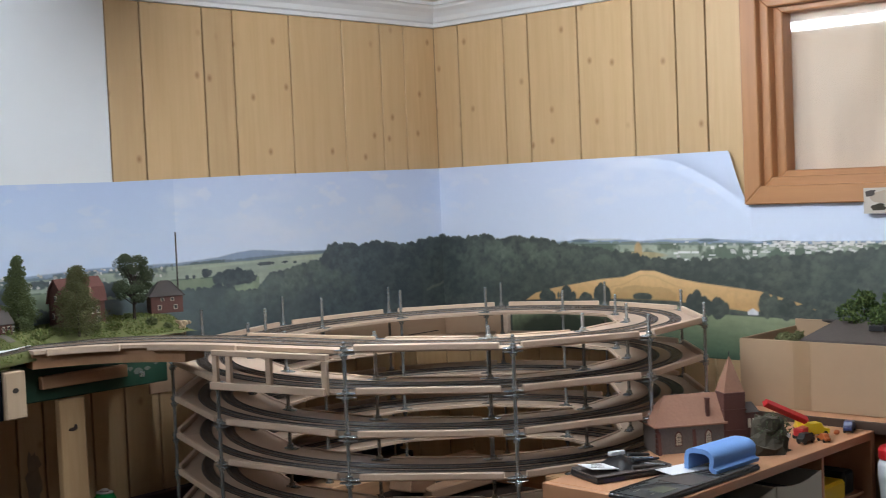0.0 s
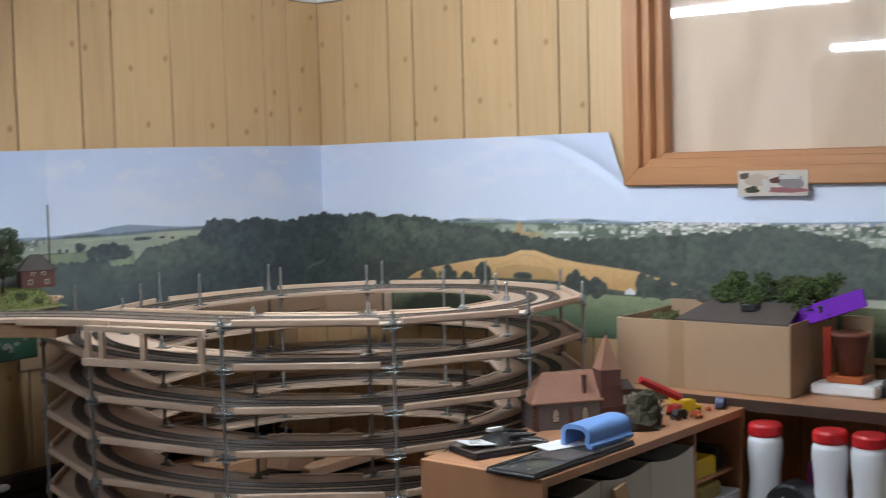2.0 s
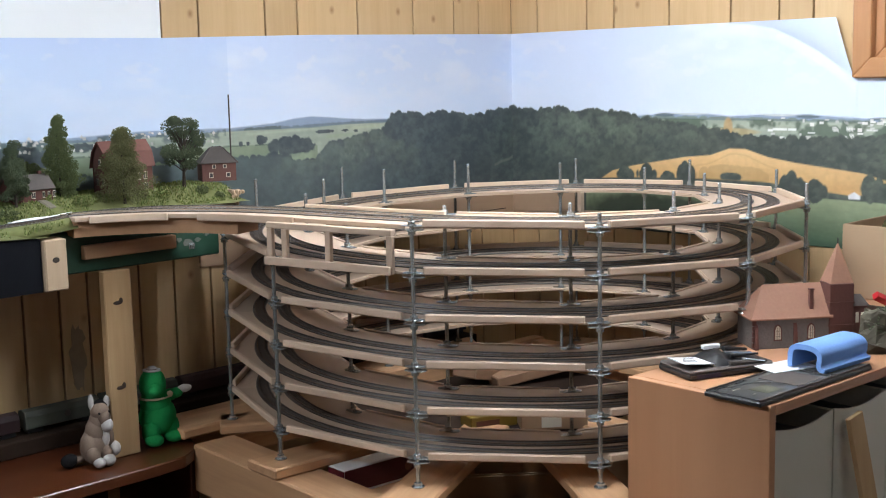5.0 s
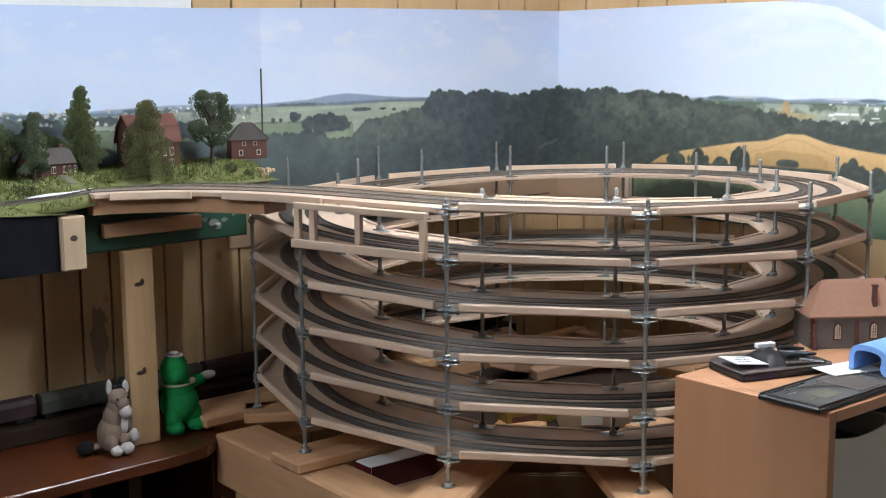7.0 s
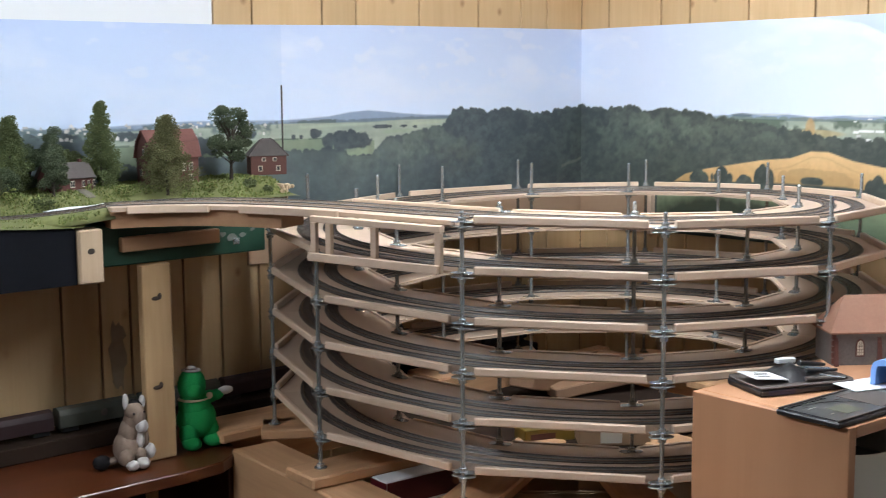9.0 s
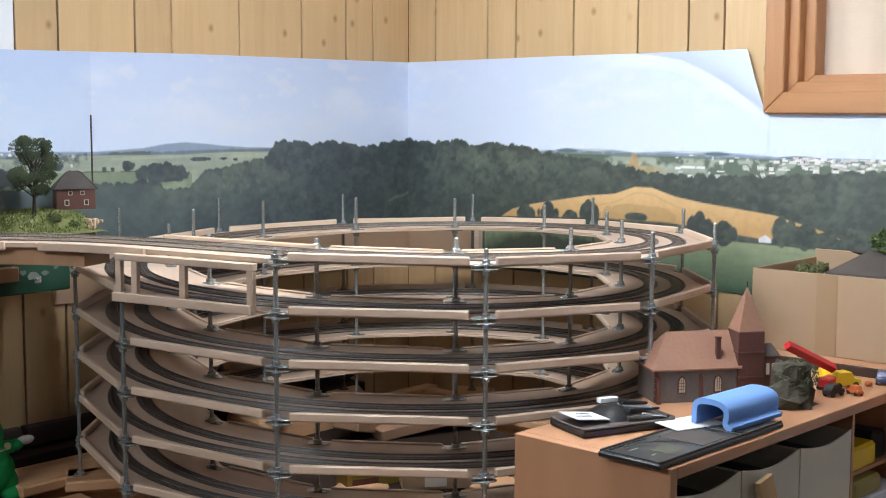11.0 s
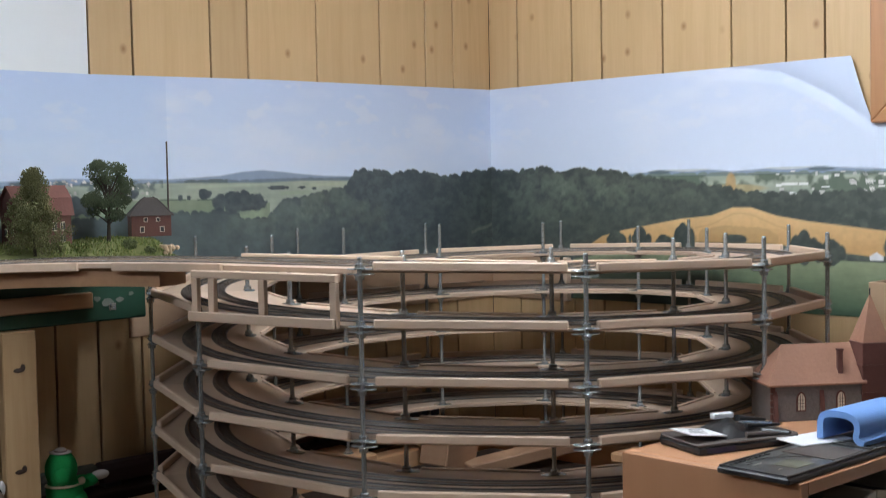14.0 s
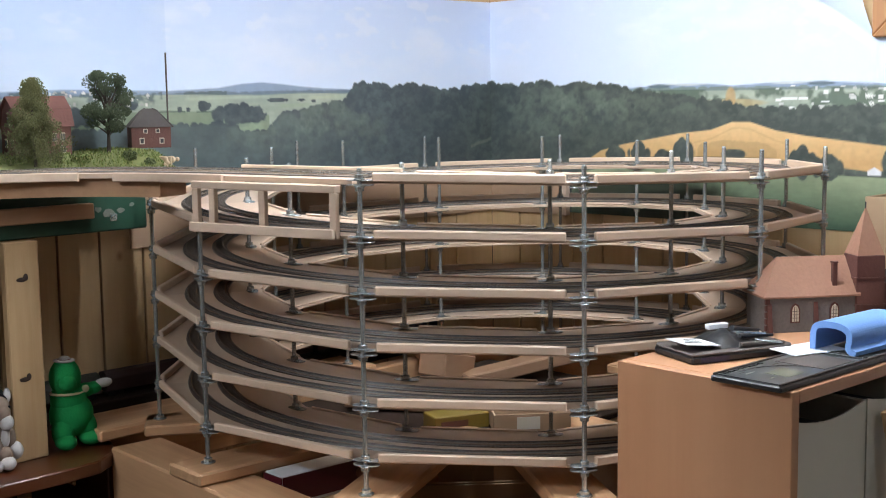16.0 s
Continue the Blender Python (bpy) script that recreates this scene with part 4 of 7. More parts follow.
# trestle between the bridge and the turn below
trestle = thing("bridge_trestle", (-1.40, -0.75, 1.215), "small square-framed pine trestle standing on the helix", "trestle")
F1, F0 = ring(R_OUT + 0.004, 0, 0), ring(R_OUT + 0.004, -STEP, 0)
for f in (0.135, 0.56, 0.88, 0.99):
    p = F1.lerp(F0, f)
    m = Matrix.Translation((p.x, p.y, 0)) @ Matrix.Rotation(PHI - STEP / 2, 4, "Z")
    part("upright", Build().box((-0.002, -0.0062, deck_z(12 * STEP) - 0.004 + 0.006 * f), (0.008, 0.0075, 1.276), m), M_STRIP, trestle, "", 0.001)
m = Matrix.Translation((0, 0, 0))
pa, pb = F1.lerp(F0, 0.116), F1.lerp(F0, 1.01)
mid, ln = (pa + pb) / 2, (pb - pa).length
mm = Matrix.Translation((mid.x, mid.y, 0)) @ Matrix.Rotation(PHI - STEP / 2, 4, "Z")
part("top_rail", Build().box((-0.007, -ln / 2, 1.2765), (0.0085, ln / 2, 1.2888), mm), M_STRIP, trestle, "", 0.0012)
part("bottom_rail", Build().box((0.0095, -ln / 2, deck_z(12 * STEP) - 0.0035), (0.0175, ln / 2, deck_z(12 * STEP) + 0.0125), mm), M_STRIP, trestle, "", 0.0012)

# ---- the layout at the side: board, fascia, scenery ----
X_END, X_FAR = -1.20, -2.75


def ground_z(x, y):
    """Grass: low by the track, a bank behind."""
    t = max(0.0, min(1.0, (y + 0.215) / 0.09))
    low = max(0.0, min(1.0, (-1.70 - x) / 0.12))
    return 1.287 - 0.006 * low + (0.033 + 0.005 * low) * t * t * (3 - 2 * t) + 0.006 * noise.noise(Vector((x * 9, y * 9, 0))) + 0.003 * noise.noise(Vector((x * 40, y * 40, 2)))


def fascia_z(x):
    return float(np.interp(x, [-2.75, -2.3, -1.96, -1.887, -1.782], [1.262, 1.258, 1.268, 1.268, 1.258])) + 0.002 * math.sin(x * 31)


def front_edge(x):
    """The ground stops at the bridge."""
    return float(np.interp(x, [-1.721, -1.720, -1.645, -1.575, -1.5, -1.2], [-1.0, -0.207, -0.205, -0.222, -0.217, -0.213]))


layout = thing("layout_board", (-2.0, -0.15, 1.16), "model railway baseboard with green timber frame and black fascia", "layout board")
part("green_beam", Build().box((X_FAR, -0.262, 1.172), (-1.315, -0.225, 1.262)), M_GREEN, layout, "chipped green painted timber beam", 0.003)
part("brown_cleat", Build().box((-1.670, -0.280, 1.2015), (-1.442, -0.2625, 1.2315)), M_BROWN, layout, "short brown timber cleat", 0.002)
part("end_block", Build().box((-1.777, -0.312, 1.150), (-1.727, -0.2625, 1.258)), M_ENDGRAIN, layout, "rough pale end block with a dark knot", 0.003)
part("knot", Build().ball((-1.753, -0.3122, 1.215), (0.008, 0.0012, 0.006), 10, 6), M_BARK, layout)
part("board_top", Build().box((X_FAR, -0.2245, 1.255), (X_END - 0.012, -0.005, 1.272)), M_PINE_X, layout)
part("board_end", Build().box((X_END - 0.018, -0.205, 1.263), (X_END - 0.012, -0.02, 1.310)), M_ENDGRAIN, layout, "bare pale end of the scenery board", 0.002)
# fascia with a wavy top
fb, N = Build(), 60
xs = [X_FAR + (-1.779 - X_FAR) * i / N for i in range(N + 1)]
wave = [(q, fascia_z(q)) for q in xs]
fb.prism([(xs[0], 1.150), (xs[-1], 1.150)] + wave[::-1], 0.2635, 0.300, Matrix(((1, 0, 0, 0), (0, 0, -1, 0), (0, 1, 0, 0), (0, 0, 0, 1))))
part("fascia", fb, M_BLACK, layout, "black painted fascia with a wavy top")

# ground surface
gx, gy = np.linspace(X_FAR, X_END - 0.004, 150), np.linspace(-0.305, -0.006, 40)
gb = Build()
vs = []
for i, x in enumerate(gx):
    for j, y in enumerate(gy):
        z = ground_z(x, y)
        if y < -0.255:
            top = fascia_z(x) + 0.003
            f = (-0.255 - y) / 0.05
            z = z * (1 - f) + top * f if x < -1.755 else z - 0.012 * f
        vs.append((x, y, z if y > front_edge(x) or x < -1.72 else min(z, 1.2865)))
nj = len(gy)

keep = lambda i, j: gy[j] > front_edge(gx[i]) - 0.035
fs = [(i * nj + j, (i + 1) * nj + j, (i + 1) * nj + j + 1, i * nj + j + 1) for i in range(len(gx) - 1) for j in range(nj - 1) if keep(i, j)]
gb.put(vs, fs)
part("scenic_ground", raw_mesh(gb, "scenic_ground", M_GROUND), None, layout, "green and straw coloured scenic turf")
rg = random.Random(5)
gr = Build()
for _ in range(34000):
    x, y = rg.uniform(X_FAR, X_END - 0.006), rg.uniform(-0.30, -0.01)
    if y < front_edge(x) + 0.002:
        continue
    if (x < -1.692 and abs(y - float(np.interp(x, [-2.75, -1.9, -1.692], [-0.235, -0.235, -0.268]))) < 0.018) or (abs(x + 1.665 + 0.25 * (y + 0.2)) < 0.012) or noise.noise(Vector((x * 14, y * 14, 5))) < -0.38:
        continue
    z = ground_z(x, y) - 0.001
    if y < -0.255:
        z = fascia_z(x) + 0.003
    if x < -1.692:                                   # turf climbs the bank under the track
        off = abs(y - float(np.interp(x, [-1.9, -1.692], [-0.235, -0.268])))
        z = max(z, float(np.interp(x, [-2.75, -1.86, -1.75, -1.692], [1.281, 1.283, 1.2895, 1.2962])) - 0.001 - 0.45 * max(0.0, off - 0.017))
    h, w, a = rg.uniform(0.003, 0.0085), rg.uniform(0.0012, 0.003), rg.uniform(0, 6.28)
    dx, dy = math.cos(a) * w, math.sin(a) * w
    gr.put([(x - dx, y - dy, z), (x + dx, y + dy, z), (x + rg.uniform(-1, 1) * 0.003, y + rg.uniform(-1, 1) * 0.003, z + h)], [(0, 1, 2)])
grass = tagged(new("model_grass", raw_mesh(gr, "model_grass", M_GRASS)), "tufts of green and straw model grass", "grass", "", "stuff")
# track on the layout, dirt road and bare plaster patch
lp = [Vector((x, float(np.interp(x, [-2.75, -1.9, -1.692], [-0.235, -0.235, -0.268])), float(np.interp(x, [-2.75, -1.86, -1.75, -1.692], [1.281, 1.283, 1.2895, 1.2962])))) for x in np.linspace(-1.692, X_FAR, 40)]
track = thing("layout_track", (-2.2, -0.226, 1.29), "single model railway track through the grass", "railway track")
part("track_bed", Build().sweep(lp, [(-0.0165, -0.002), (-0.0145, 0.002), (0.0145, 0.002), (0.0165, -0.002)]), plain("weathered_track_bed", (0.085, 0.072, 0.05), 0.9, 0.35, 0, 150, 0.6), track)
part("turf_shoulder", Build().sweep(lp, [(-0.050, -0.020), (-0.030, -0.006), (-0.0168, 0.0005), (0.0168, 0.0005), (0.030, -0.006), (0.050, -0.020)]), M_GROUND, track, "turf bank under the track", 0, True)
for s in (-1, 1):
    o = s * 0.0083
    part("rail", Build().sweep(lp, [(o - 0.001, 0.002), (o - 0.001, 0.006), (o + 0.001, 0.006), (o + 0.001, 0.002)]), M_RAIL, track)
part("bracket", Build().box((-1.400, -0.2650, 1.192), (-1.384, -0.2625, 1.206)).box((-1.398, -0.2690, 1.197), (-1.392, -0.2655, 1.203)), M_STEEL, layout, "small zinc bracket", 0.001)
M_CHIP = plain("bare_grey_chip", (0.17, 0.17, 0.145), 0.8, 0.4, 0, 150)
for cx, cz, r in ((-1.402, 1.208, 0.012), (-1.425, 1.216, 0.008), (-1.375, 1.212, 0.009), (-1.350, 1.222, 0.006), (-1.445, 1.222, 0.007)):
    chip = [(cx + r * math.cos(q) * rg.uniform(0.7, 1.4), cz + 0.7 * r * math.sin(q) * rg.uniform(0.6, 1.3)) for q in (0, 0.8, 1.5, 2.3, 3.1, 4.0, 4.7, 5.5)]
    part("paint_chip", Build().prism(chip, 0.2624, 0.2632, Matrix(((1, 0, 0, 0), (0, 0, -1, 0), (0, 1, 0, 0), (0, 0, 0, 1)))), M_CHIP, layout, "bare chipped patch in the green paint")
rd = [Vector((-1.665 - 0.25 * (y + 0.2), y, ground_z(-1.665 - 0.25 * (y + 0.2), y) + 0.003)) for y in np.linspace(-0.165, -0.06, 12)]
solo("dirt_road", Build().sweep(rd, [(-0.012, -0.003), (-0.008, -0.0008), (0.008, -0.0008), (0.012, -0.003)]), M_DIRT, "grey-brown model dirt road across the bank", "road")
pp = [Vector((x, float(np.interp(x, [-1.819, -1.737, -1.653], [-0.216, -0.203, -0.193])), float(np.interp(x, [-1.82, -1.66], [1.2895, 1.2940])) + 0.001 * math.sin(x * 60))) for x in np.linspace(-1.650, -1.800, 20)]
solo("plaster_patch", Build().sweep(pp, [(-0.009, -0.008), (-0.006, 0.001), (0.006, 0.003), (0.010, -0.008)]), M_PAPER, "bare white plaster strip beside the track", "plaster")
for dx, r in ((0, 0.008), (0.014, 0.005), (-0.016, 0.004)):
    solo("rubble_stone", Build().ball((X_END - 0.005 + dx, -0.190, 1.303), (r, r * 1.3, r), 7, 5), M_ENDGRAIN, "pale plaster crumb at the board end", "stone", "crumbs")


lump = Build()
rl = random.Random(6)
for i in range(9):
    lump.ball((-1.224 + rl.uniform(-0.003, 0.003), -0.200 + rl.uniform(-0.004, 0.004), 1.272 + 0.0042 * i), (0.0048, 0.006, 0.005), 7, 5)
part("plaster_edge", lump, M_ENDGRAIN, layout, "crumbly pale plaster edge at the board end")


# ---- model trees ----
def foliage(b, c, r, n, rr, size):
    """A clump: many small facets thrown over a ball, thinner inside."""
    for _ in range(n):
        d = Vector((rr.gauss(0, 1), rr.gauss(0, 1), rr.gauss(0, 1))).normalized() * (rr.random() ** 0.35)
        p = Vector(c) + Vector((d.x * r[0], d.y * r[1], d.z * r[2]))
        s = size * rr.uniform(0.6, 1.3)
        m = Matrix.Translation(p) @ Euler((rr.uniform(0, 6), rr.uniform(0, 6), rr.uniform(0, 6))).to_matrix().to_4x4() @ Matrix.Diagonal((s, s * 0.8, s * 0.6, 1))
        b.put([(1, 0, 0), (-0.5, 0.87, 0), (-0.5, -0.87, 0), (0, 0, 1), (0, 0, -1)], [(0, 1, 3), (1, 2, 3), (2, 0, 3), (1, 0, 4), (2, 1, 4), (0, 2, 4)], m)


def model_tree(x, y, z, h, w, kind, mat, seed, label, size=0.0036, density=1.5):
    rr = random.Random(seed)
    t = thing("model_tree", (x, y, z), label, "model tree", "model trees")
    tb = Build()
    tb.rod((x, y, z - 0.004), (x + rr.uniform(-0.003, 0.003), y, z + h * (0.85 if kind != "oak" else 0.6)), 0.0035 if kind != "oak" else 0.0048, 8, 0.001)
    fo = Build()
    if kind == "fir":
        # many small sprays set spirally over a rounded cone
        n = 64
        for i in range(n):
            f = ((i + 0.5) / n) ** 0.86
            rad = w / 2 * float(np.interp(f, [0, 0.10, 0.28, 0.5, 0.7, 0.86, 1], [0.95, 1.06, 0.98, 0.68, 0.42, 0.29, 0.14] if mat is M_FIR2 else [0.70, 0.94, 1.0, 0.74, 0.50, 0.34, 0.16]))
            a = i * 2.4 + rr.uniform(-0.5, 0.5)
            d = rad * rr.uniform(0.48, 1.04)
            s = (0.105 + 0.085 * (1 - f)) * w * rr.uniform(0.75, 1.3)
            c = (x + d * math.cos(a), y + d * math.sin(a), z + h * (0.015 + 0.955 * f))
            foliage(fo, c, (s, s, s * 0.72), int(64 * density), rr, size * 0.62)
        foliage(fo, (x, y, z + h * 0.40), (w * 0.30, w * 0.30, h * 0.34), int(500 * density), rr, size)
        foliage(fo, (x, y, z + h * 0.80), (w * 0.13, w * 0.13, h * 0.19), int(200 * density), rr, size * 0.7)
    else:
        oak = kind == "oak"
        lumps = 40 if oak else 20
        for i in range(lumps):
            a, f = i * 2.4 + rr.uniform(-0.4, 0.4), rr.uniform(0.27 if oak else 0.16, 0.94)
            out = float(np.interp(f, [0.1, 0.3, 0.5, 0.7, 0.86, 1.0], [0.75, 0.9, 1.0, 0.95, 0.68, 0.25]))
            d = w / 2 * out * (rr.uniform(0.45, 0.88) if oak else rr.uniform(0.25, 0.80))
            c = (x + d * math.cos(a), y + d * math.sin(a) * 0.85, z + h * f)
            s = w * (rr.uniform(0.095, 0.16) if oak else rr.uniform(0.15, 0.22))
            foliage(fo, c, (s, s, s * 0.72), int((120 if oak else 150) * density), rr, size * 0.62)
            tb.rod((x, y, z + h * f * 0.62), c, 0.0017, 6, 0.0006)
    part("trunk", tb, M_BARK, t)
    part("crown", raw_mesh(fo, "crown", mat), None, t)
    return t


model_tree(-1.505, -0.175, 1.305, 0.168, 0.118, "fir", M_FIR2, 1, "bushy olive-brown model fir before the barn", 0.0034, 2.21)
model_tree(-1.317, -0.130, 1.321, 0.172, 0.126, "oak", M_OAK, 2, "dark open-crowned model tree beside the brick house", 0.0036, 1.70)
model_tree(-1.620, -0.100, 1.322, 0.184, 0.084, "fir", M_FIR, 3, "tall narrow green model fir tree", 0.0034, 2.04)
model_tree(-1.722, -0.085, 1.322, 0.132, 0.085, "bush", M_OAK, 4, "rounded blue-green model tree behind the cottage", 0.0034, 2.04)
model_tree(-1.816, -0.090, 1.320, 0.158, 0.088, "fir", M_FIR, 5, "green model fir tree behind the cottage", 0.0034, 1.87)
model_tree(-1.890, -0.070, 1.318, 0.085, 0.11, "bush", M_OAK, 6, "low dark bushy model tree", 0.0034, 1.70)
model_tree(-1.985, -0.080, 1.318, 0.190, 0.14, "bush", M_FIR, 7, "large full model tree", 0.0036, 2.21)
model_tree(-2.12, -0.09, 1.318, 0.16, 0.12, "bush", M_FIR2, 8, "broad olive model tree", 0.0036, 1.70)
model_tree(-1.752, -0.150, 1.314, 0.105, 0.075, "bush", M_OAK, 9, "rounded dark blue-green model tree before the cottage", 0.0034, 1.7)
for i, (x, y, hh, ww) in enumerate(((-1.68, -0.06, 0.085, 0.09), (-1.76, -0.055, 0.10, 0.09), (-1.84, -0.05, 0.11, 0.10), (-1.94, -0.13, 0.07, 0.10), (-1.86, -0.14, 0.06, 0.08), (-2.03, -0.14, 0.08, 0.11), (-1.585, -0.05, 0.075, 0.07), (-2.05, -0.05, 0.12, 0.12))):
    model_tree(x, y, 1.316, hh, ww, "bush", M_OAK if i % 3 else M_FIR, 20 + i, "low dark model tree filling the bank", 0.0034, 1.70)
for i, (x, y, s) in enumerate(((-1.40, -0.165, 0.020), (-1.29, -0.165, 0.016), (-1.60, -0.165, 0.022), (-1.79, -0.18, 0.026), (-1.86, -0.15, 0.03), (-1.255, -0.185, 0.012), (-1.67, -0.12, 0.018))):
    bb = Build()
    foliage(bb, (x, y, ground_z(x, y) + s * 0.35), (s, s, s * 0.7), 160, random.Random(40 + i), 0.0036)
    tagged(new("model_bush", raw_mesh(bb, "model_bush", M_FIR if i % 2 else M_GRASS)), "low clump of model undergrowth on the bank", "bush", "bushes")


# ---- model houses ----
def gable_house(name, origin, rot, L, D, eave, ridge, wall, roof, label, windows, over=0.006, gambrel=False, chimney=None, category="model house"):
    """Walls along local x (length L) and y (depth D), front at y=0; windows as (face, along, z, w, h)."""
    m = Matrix.Translation(origin) @ Matrix.Rotation(math.radians(rot), 4, "Z")
    t = thing(name, origin, label, category)
    if gambrel:
        prof_ = [(0, 0), (D, 0), (D, eave), (D * 0.86, eave + (ridge - eave) * 0.55), (D / 2, ridge), (D * 0.14, eave + (ridge - eave) * 0.55), (0, eave)]
    else:
        prof_ = [(0, 0), (D, 0), (D, eave), (D / 2, ridge), (0, eave)]
    n = len(prof_)
    b = Build()
    b.put([(0, y, z) for y, z in prof_] + [(L, y, z) for y, z in prof_], [tuple(range(n)), tuple(range(n, 2 * n))[::-1]] + [(i, (i + 1) % n, n + (i + 1) % n, n + i) for i in range(n)], m)
    part("wall", b, wall, t, "", 0.0006)
    rp = prof_[2:]
    for (y0, z0), (y1, z1) in zip(rp, rp[1:]):
        d = Vector((0, y1 - y0, z1 - z0))
        nrm = Vector((0, z1 - z0, -(y1 - y0))).normalized()
        if nrm.z < 0:
            nrm = -nrm
        ext = d.normalized() * over
        a0 = Vector((0, y0, z0)) - (ext if z0 == eave else Vector())
        a1 = Vector((0, y1, z1)) + (ext if z1 == eave else ext * 0.15)
        b = Build()
        q = [a0 + nrm * 0.0006, a1 + nrm * 0.0006, a1 + nrm * 0.0028, a0 + nrm * 0.0028]
        b.put([(-over, v.y, v.z) for v in q] + [(L + over, v.y, v.z) for v in q], [(0, 1, 2, 3), (7, 6, 5, 4), (0, 4, 5, 1), (1, 5, 6, 2), (2, 6, 7, 3), (3, 7, 4, 0)], m)
        part("roof_slope", b, roof, t, "", 0.0004)
    for face, a, z, w, h in windows:
        if face == "f":
            lo, hi = (a - w / 2, -0.0012, z - h / 2), (a + w / 2, 0.001, z + h / 2)
        elif face == "r":
            lo, hi = (L - 0.001, a - w / 2, z - h / 2), (L + 0.0012, a + w / 2, z + h / 2)
        else:
            lo, hi = (-0.0012, a - w / 2, z - h / 2), (0.001, a + w / 2, z + h / 2)
        wf = part("window", Build().box(lo, hi, m), M_WINPANE, t)
        c = [(p + q) / 2 for p, q in zip(lo, hi)]
        s = [(q - p) / 2 for p, q in zip(lo, hi)]
        k = 0 if face != "f" else 1
        b = Build()
        for sgn in (-0.5, 0.5):
            s2 = [v * 0.34 for v in s]
            s2[k] = s[k] + 0.0005
            s2[2] = s[2] * 0.8
            c2 = list(c)
            c2[1 - k] += sgn * s[1 - k]
            b.box([u - v for u, v in zip(c2, s2)], [u + v for u, v in zip(c2, s2)], m)
        part("pane", b, M_DARK, wf)
    if chimney:
        cx, cy, cz = chimney
        part("chimney", Build().box((cx - 0.004, cy - 0.004, cz - 0.02), (cx + 0.004, cy + 0.004, cz), m), wall, t, "", 0.0005)
    return t


def mansard(name, origin, rot, L, D, rings, wall, roof, label, windows, category="model barn", roof_label="steep dark red hipped roof"):
    """A block under a hipped roof that steepens towards the eaves; rings as (inset, height)."""
    m = Matrix.Translation(origin) @ Matrix.Rotation(math.radians(rot), 4, "Z")
    t = thing(name, origin, label, category)
    part("wall", Build().box((0, 0, 0), (L, D, rings[0][1] + 0.002), m), wall, t, "", 0.0006)
    b = Build()
    vs = [p for q, z in rings for p in ((q, q * 0.8, z), (L - q, q * 0.8, z), (L - q, D - q * 0.8, z), (q, D - q * 0.8, z))]
    n = len(rings)
    b.put(vs, [(k * 4 + i, k * 4 + (i + 1) % 4, k * 4 + 4 + (i + 1) % 4, k * 4 + 4 + i) for k in range(n - 1) for i in range(4)] + [(3, 2, 1, 0), (n * 4 - 4, n * 4 - 3, n * 4 - 2, n * 4 - 1)], m)
    part("roof", b, roof, t, roof_label, 0.0005)
    for sx in (0, 1):
        for (q0, z0), (q1, z1) in zip(rings, rings[1:]):
            p0, p1 = (q0, q0 * 0.8, z0), (q1, q1 * 0.8, z1)
            if sx:
                p0, p1 = (L - p0[0], *p0[1:]), (L - p1[0], *p1[1:])
            part("hip_tile", Build().rod(m @ Vector(p0), m @ Vector(p1), 0.0016, 6), M_BRICK if roof is M_BARNROOF else roof, t)
    for a, z, w, h in windows:
        wf = part("window", Build().box((a - w / 2, -0.0015, z - h / 2), (a + w / 2, 0.001, z + h / 2), m), M_WINPANE, t)
        part("pane", Build().box((a - w * 0.35, -0.0022, z - h * 0.38), (a + w * 0.35, -0.0016, z + h * 0.38), m), M_DARK, wf)


gable_house("model_barn", (-1.512, -0.120, 1.316), 1, 0.118, 0.066, 0.066, 0.121, M_BRICK, M_BARNROOF, "dark brick model barn with a red gambrel roof",
            [("f", 0.098, 0.040, 0.010, 0.018), ("f", 0.080, 0.040, 0.010, 0.018), ("f", 0.098, 0.016, 0.012, 0.016), ("l", 0.020, 0.030, 0.010, 0.016), ("l", 0.045, 0.030, 0.010, 0.016), ("l", 0.033, 0.075, 0.009, 0.014)], 0.006, True, None, "model barn")
mansard("brick_house", (-1.243, -0.098, 1.326), -24, 0.084, 0.065, [(-0.005, 0.044), (0.010, 0.062), (0.026, 0.080), (0.034, 0.084)], M_BRICK2, plain("house_roof_brown", (0.062, 0.048, 0.042), 0.75, 0.3, 0, 140, 0.5), "small red-brown brick model house with hipped roof",
        [(0.022, 0.015, 0.010, 0.013), (0.064, 0.015, 0.010, 0.012), (0.030, 0.036, 0.009, 0.009), (0.056, 0.036, 0.009, 0.009)], "model house", "grey-brown hipped roof")
gable_house("model_cottage", (-1.752, -0.135, 1.318), 4, 0.098, 0.055, 0.030, 0.058, M_BRICK, M_SLATE, "low brick model cottage with a grey roof",
            [("f", 0.05, 0.016, 0.010, 0.014), ("f", 0.075, 0.016, 0.006, 0.014), ("f", 0.088, 0.016, 0.006, 0.014), ("f", 0.100, 0.016, 0.006, 0.014)], 0.005, False, (0.085, 0.03, 0.066))

rs = random.Random(9)
stain = [(-1.551 + 0.024 * math.cos(q * 0.2244) * rs.uniform(0.6, 1.25), 0.925 + 0.088 * math.sin(q * 0.2244) * rs.uniform(0.78, 1.08)) for q in range(28)]
struct("wall_stain", Build().prism(stain, 0.0006, 0.0012, Matrix(((1, 0, 0, 0), (0, 0, -1, 0), (0, 1, 0, 0), (0, 0, 0, 1)))), plain("grey_stain", (0.43, 0.325, 0.215), 0.8, 0.5, 0, 30), "dark grey stain on the panelling")

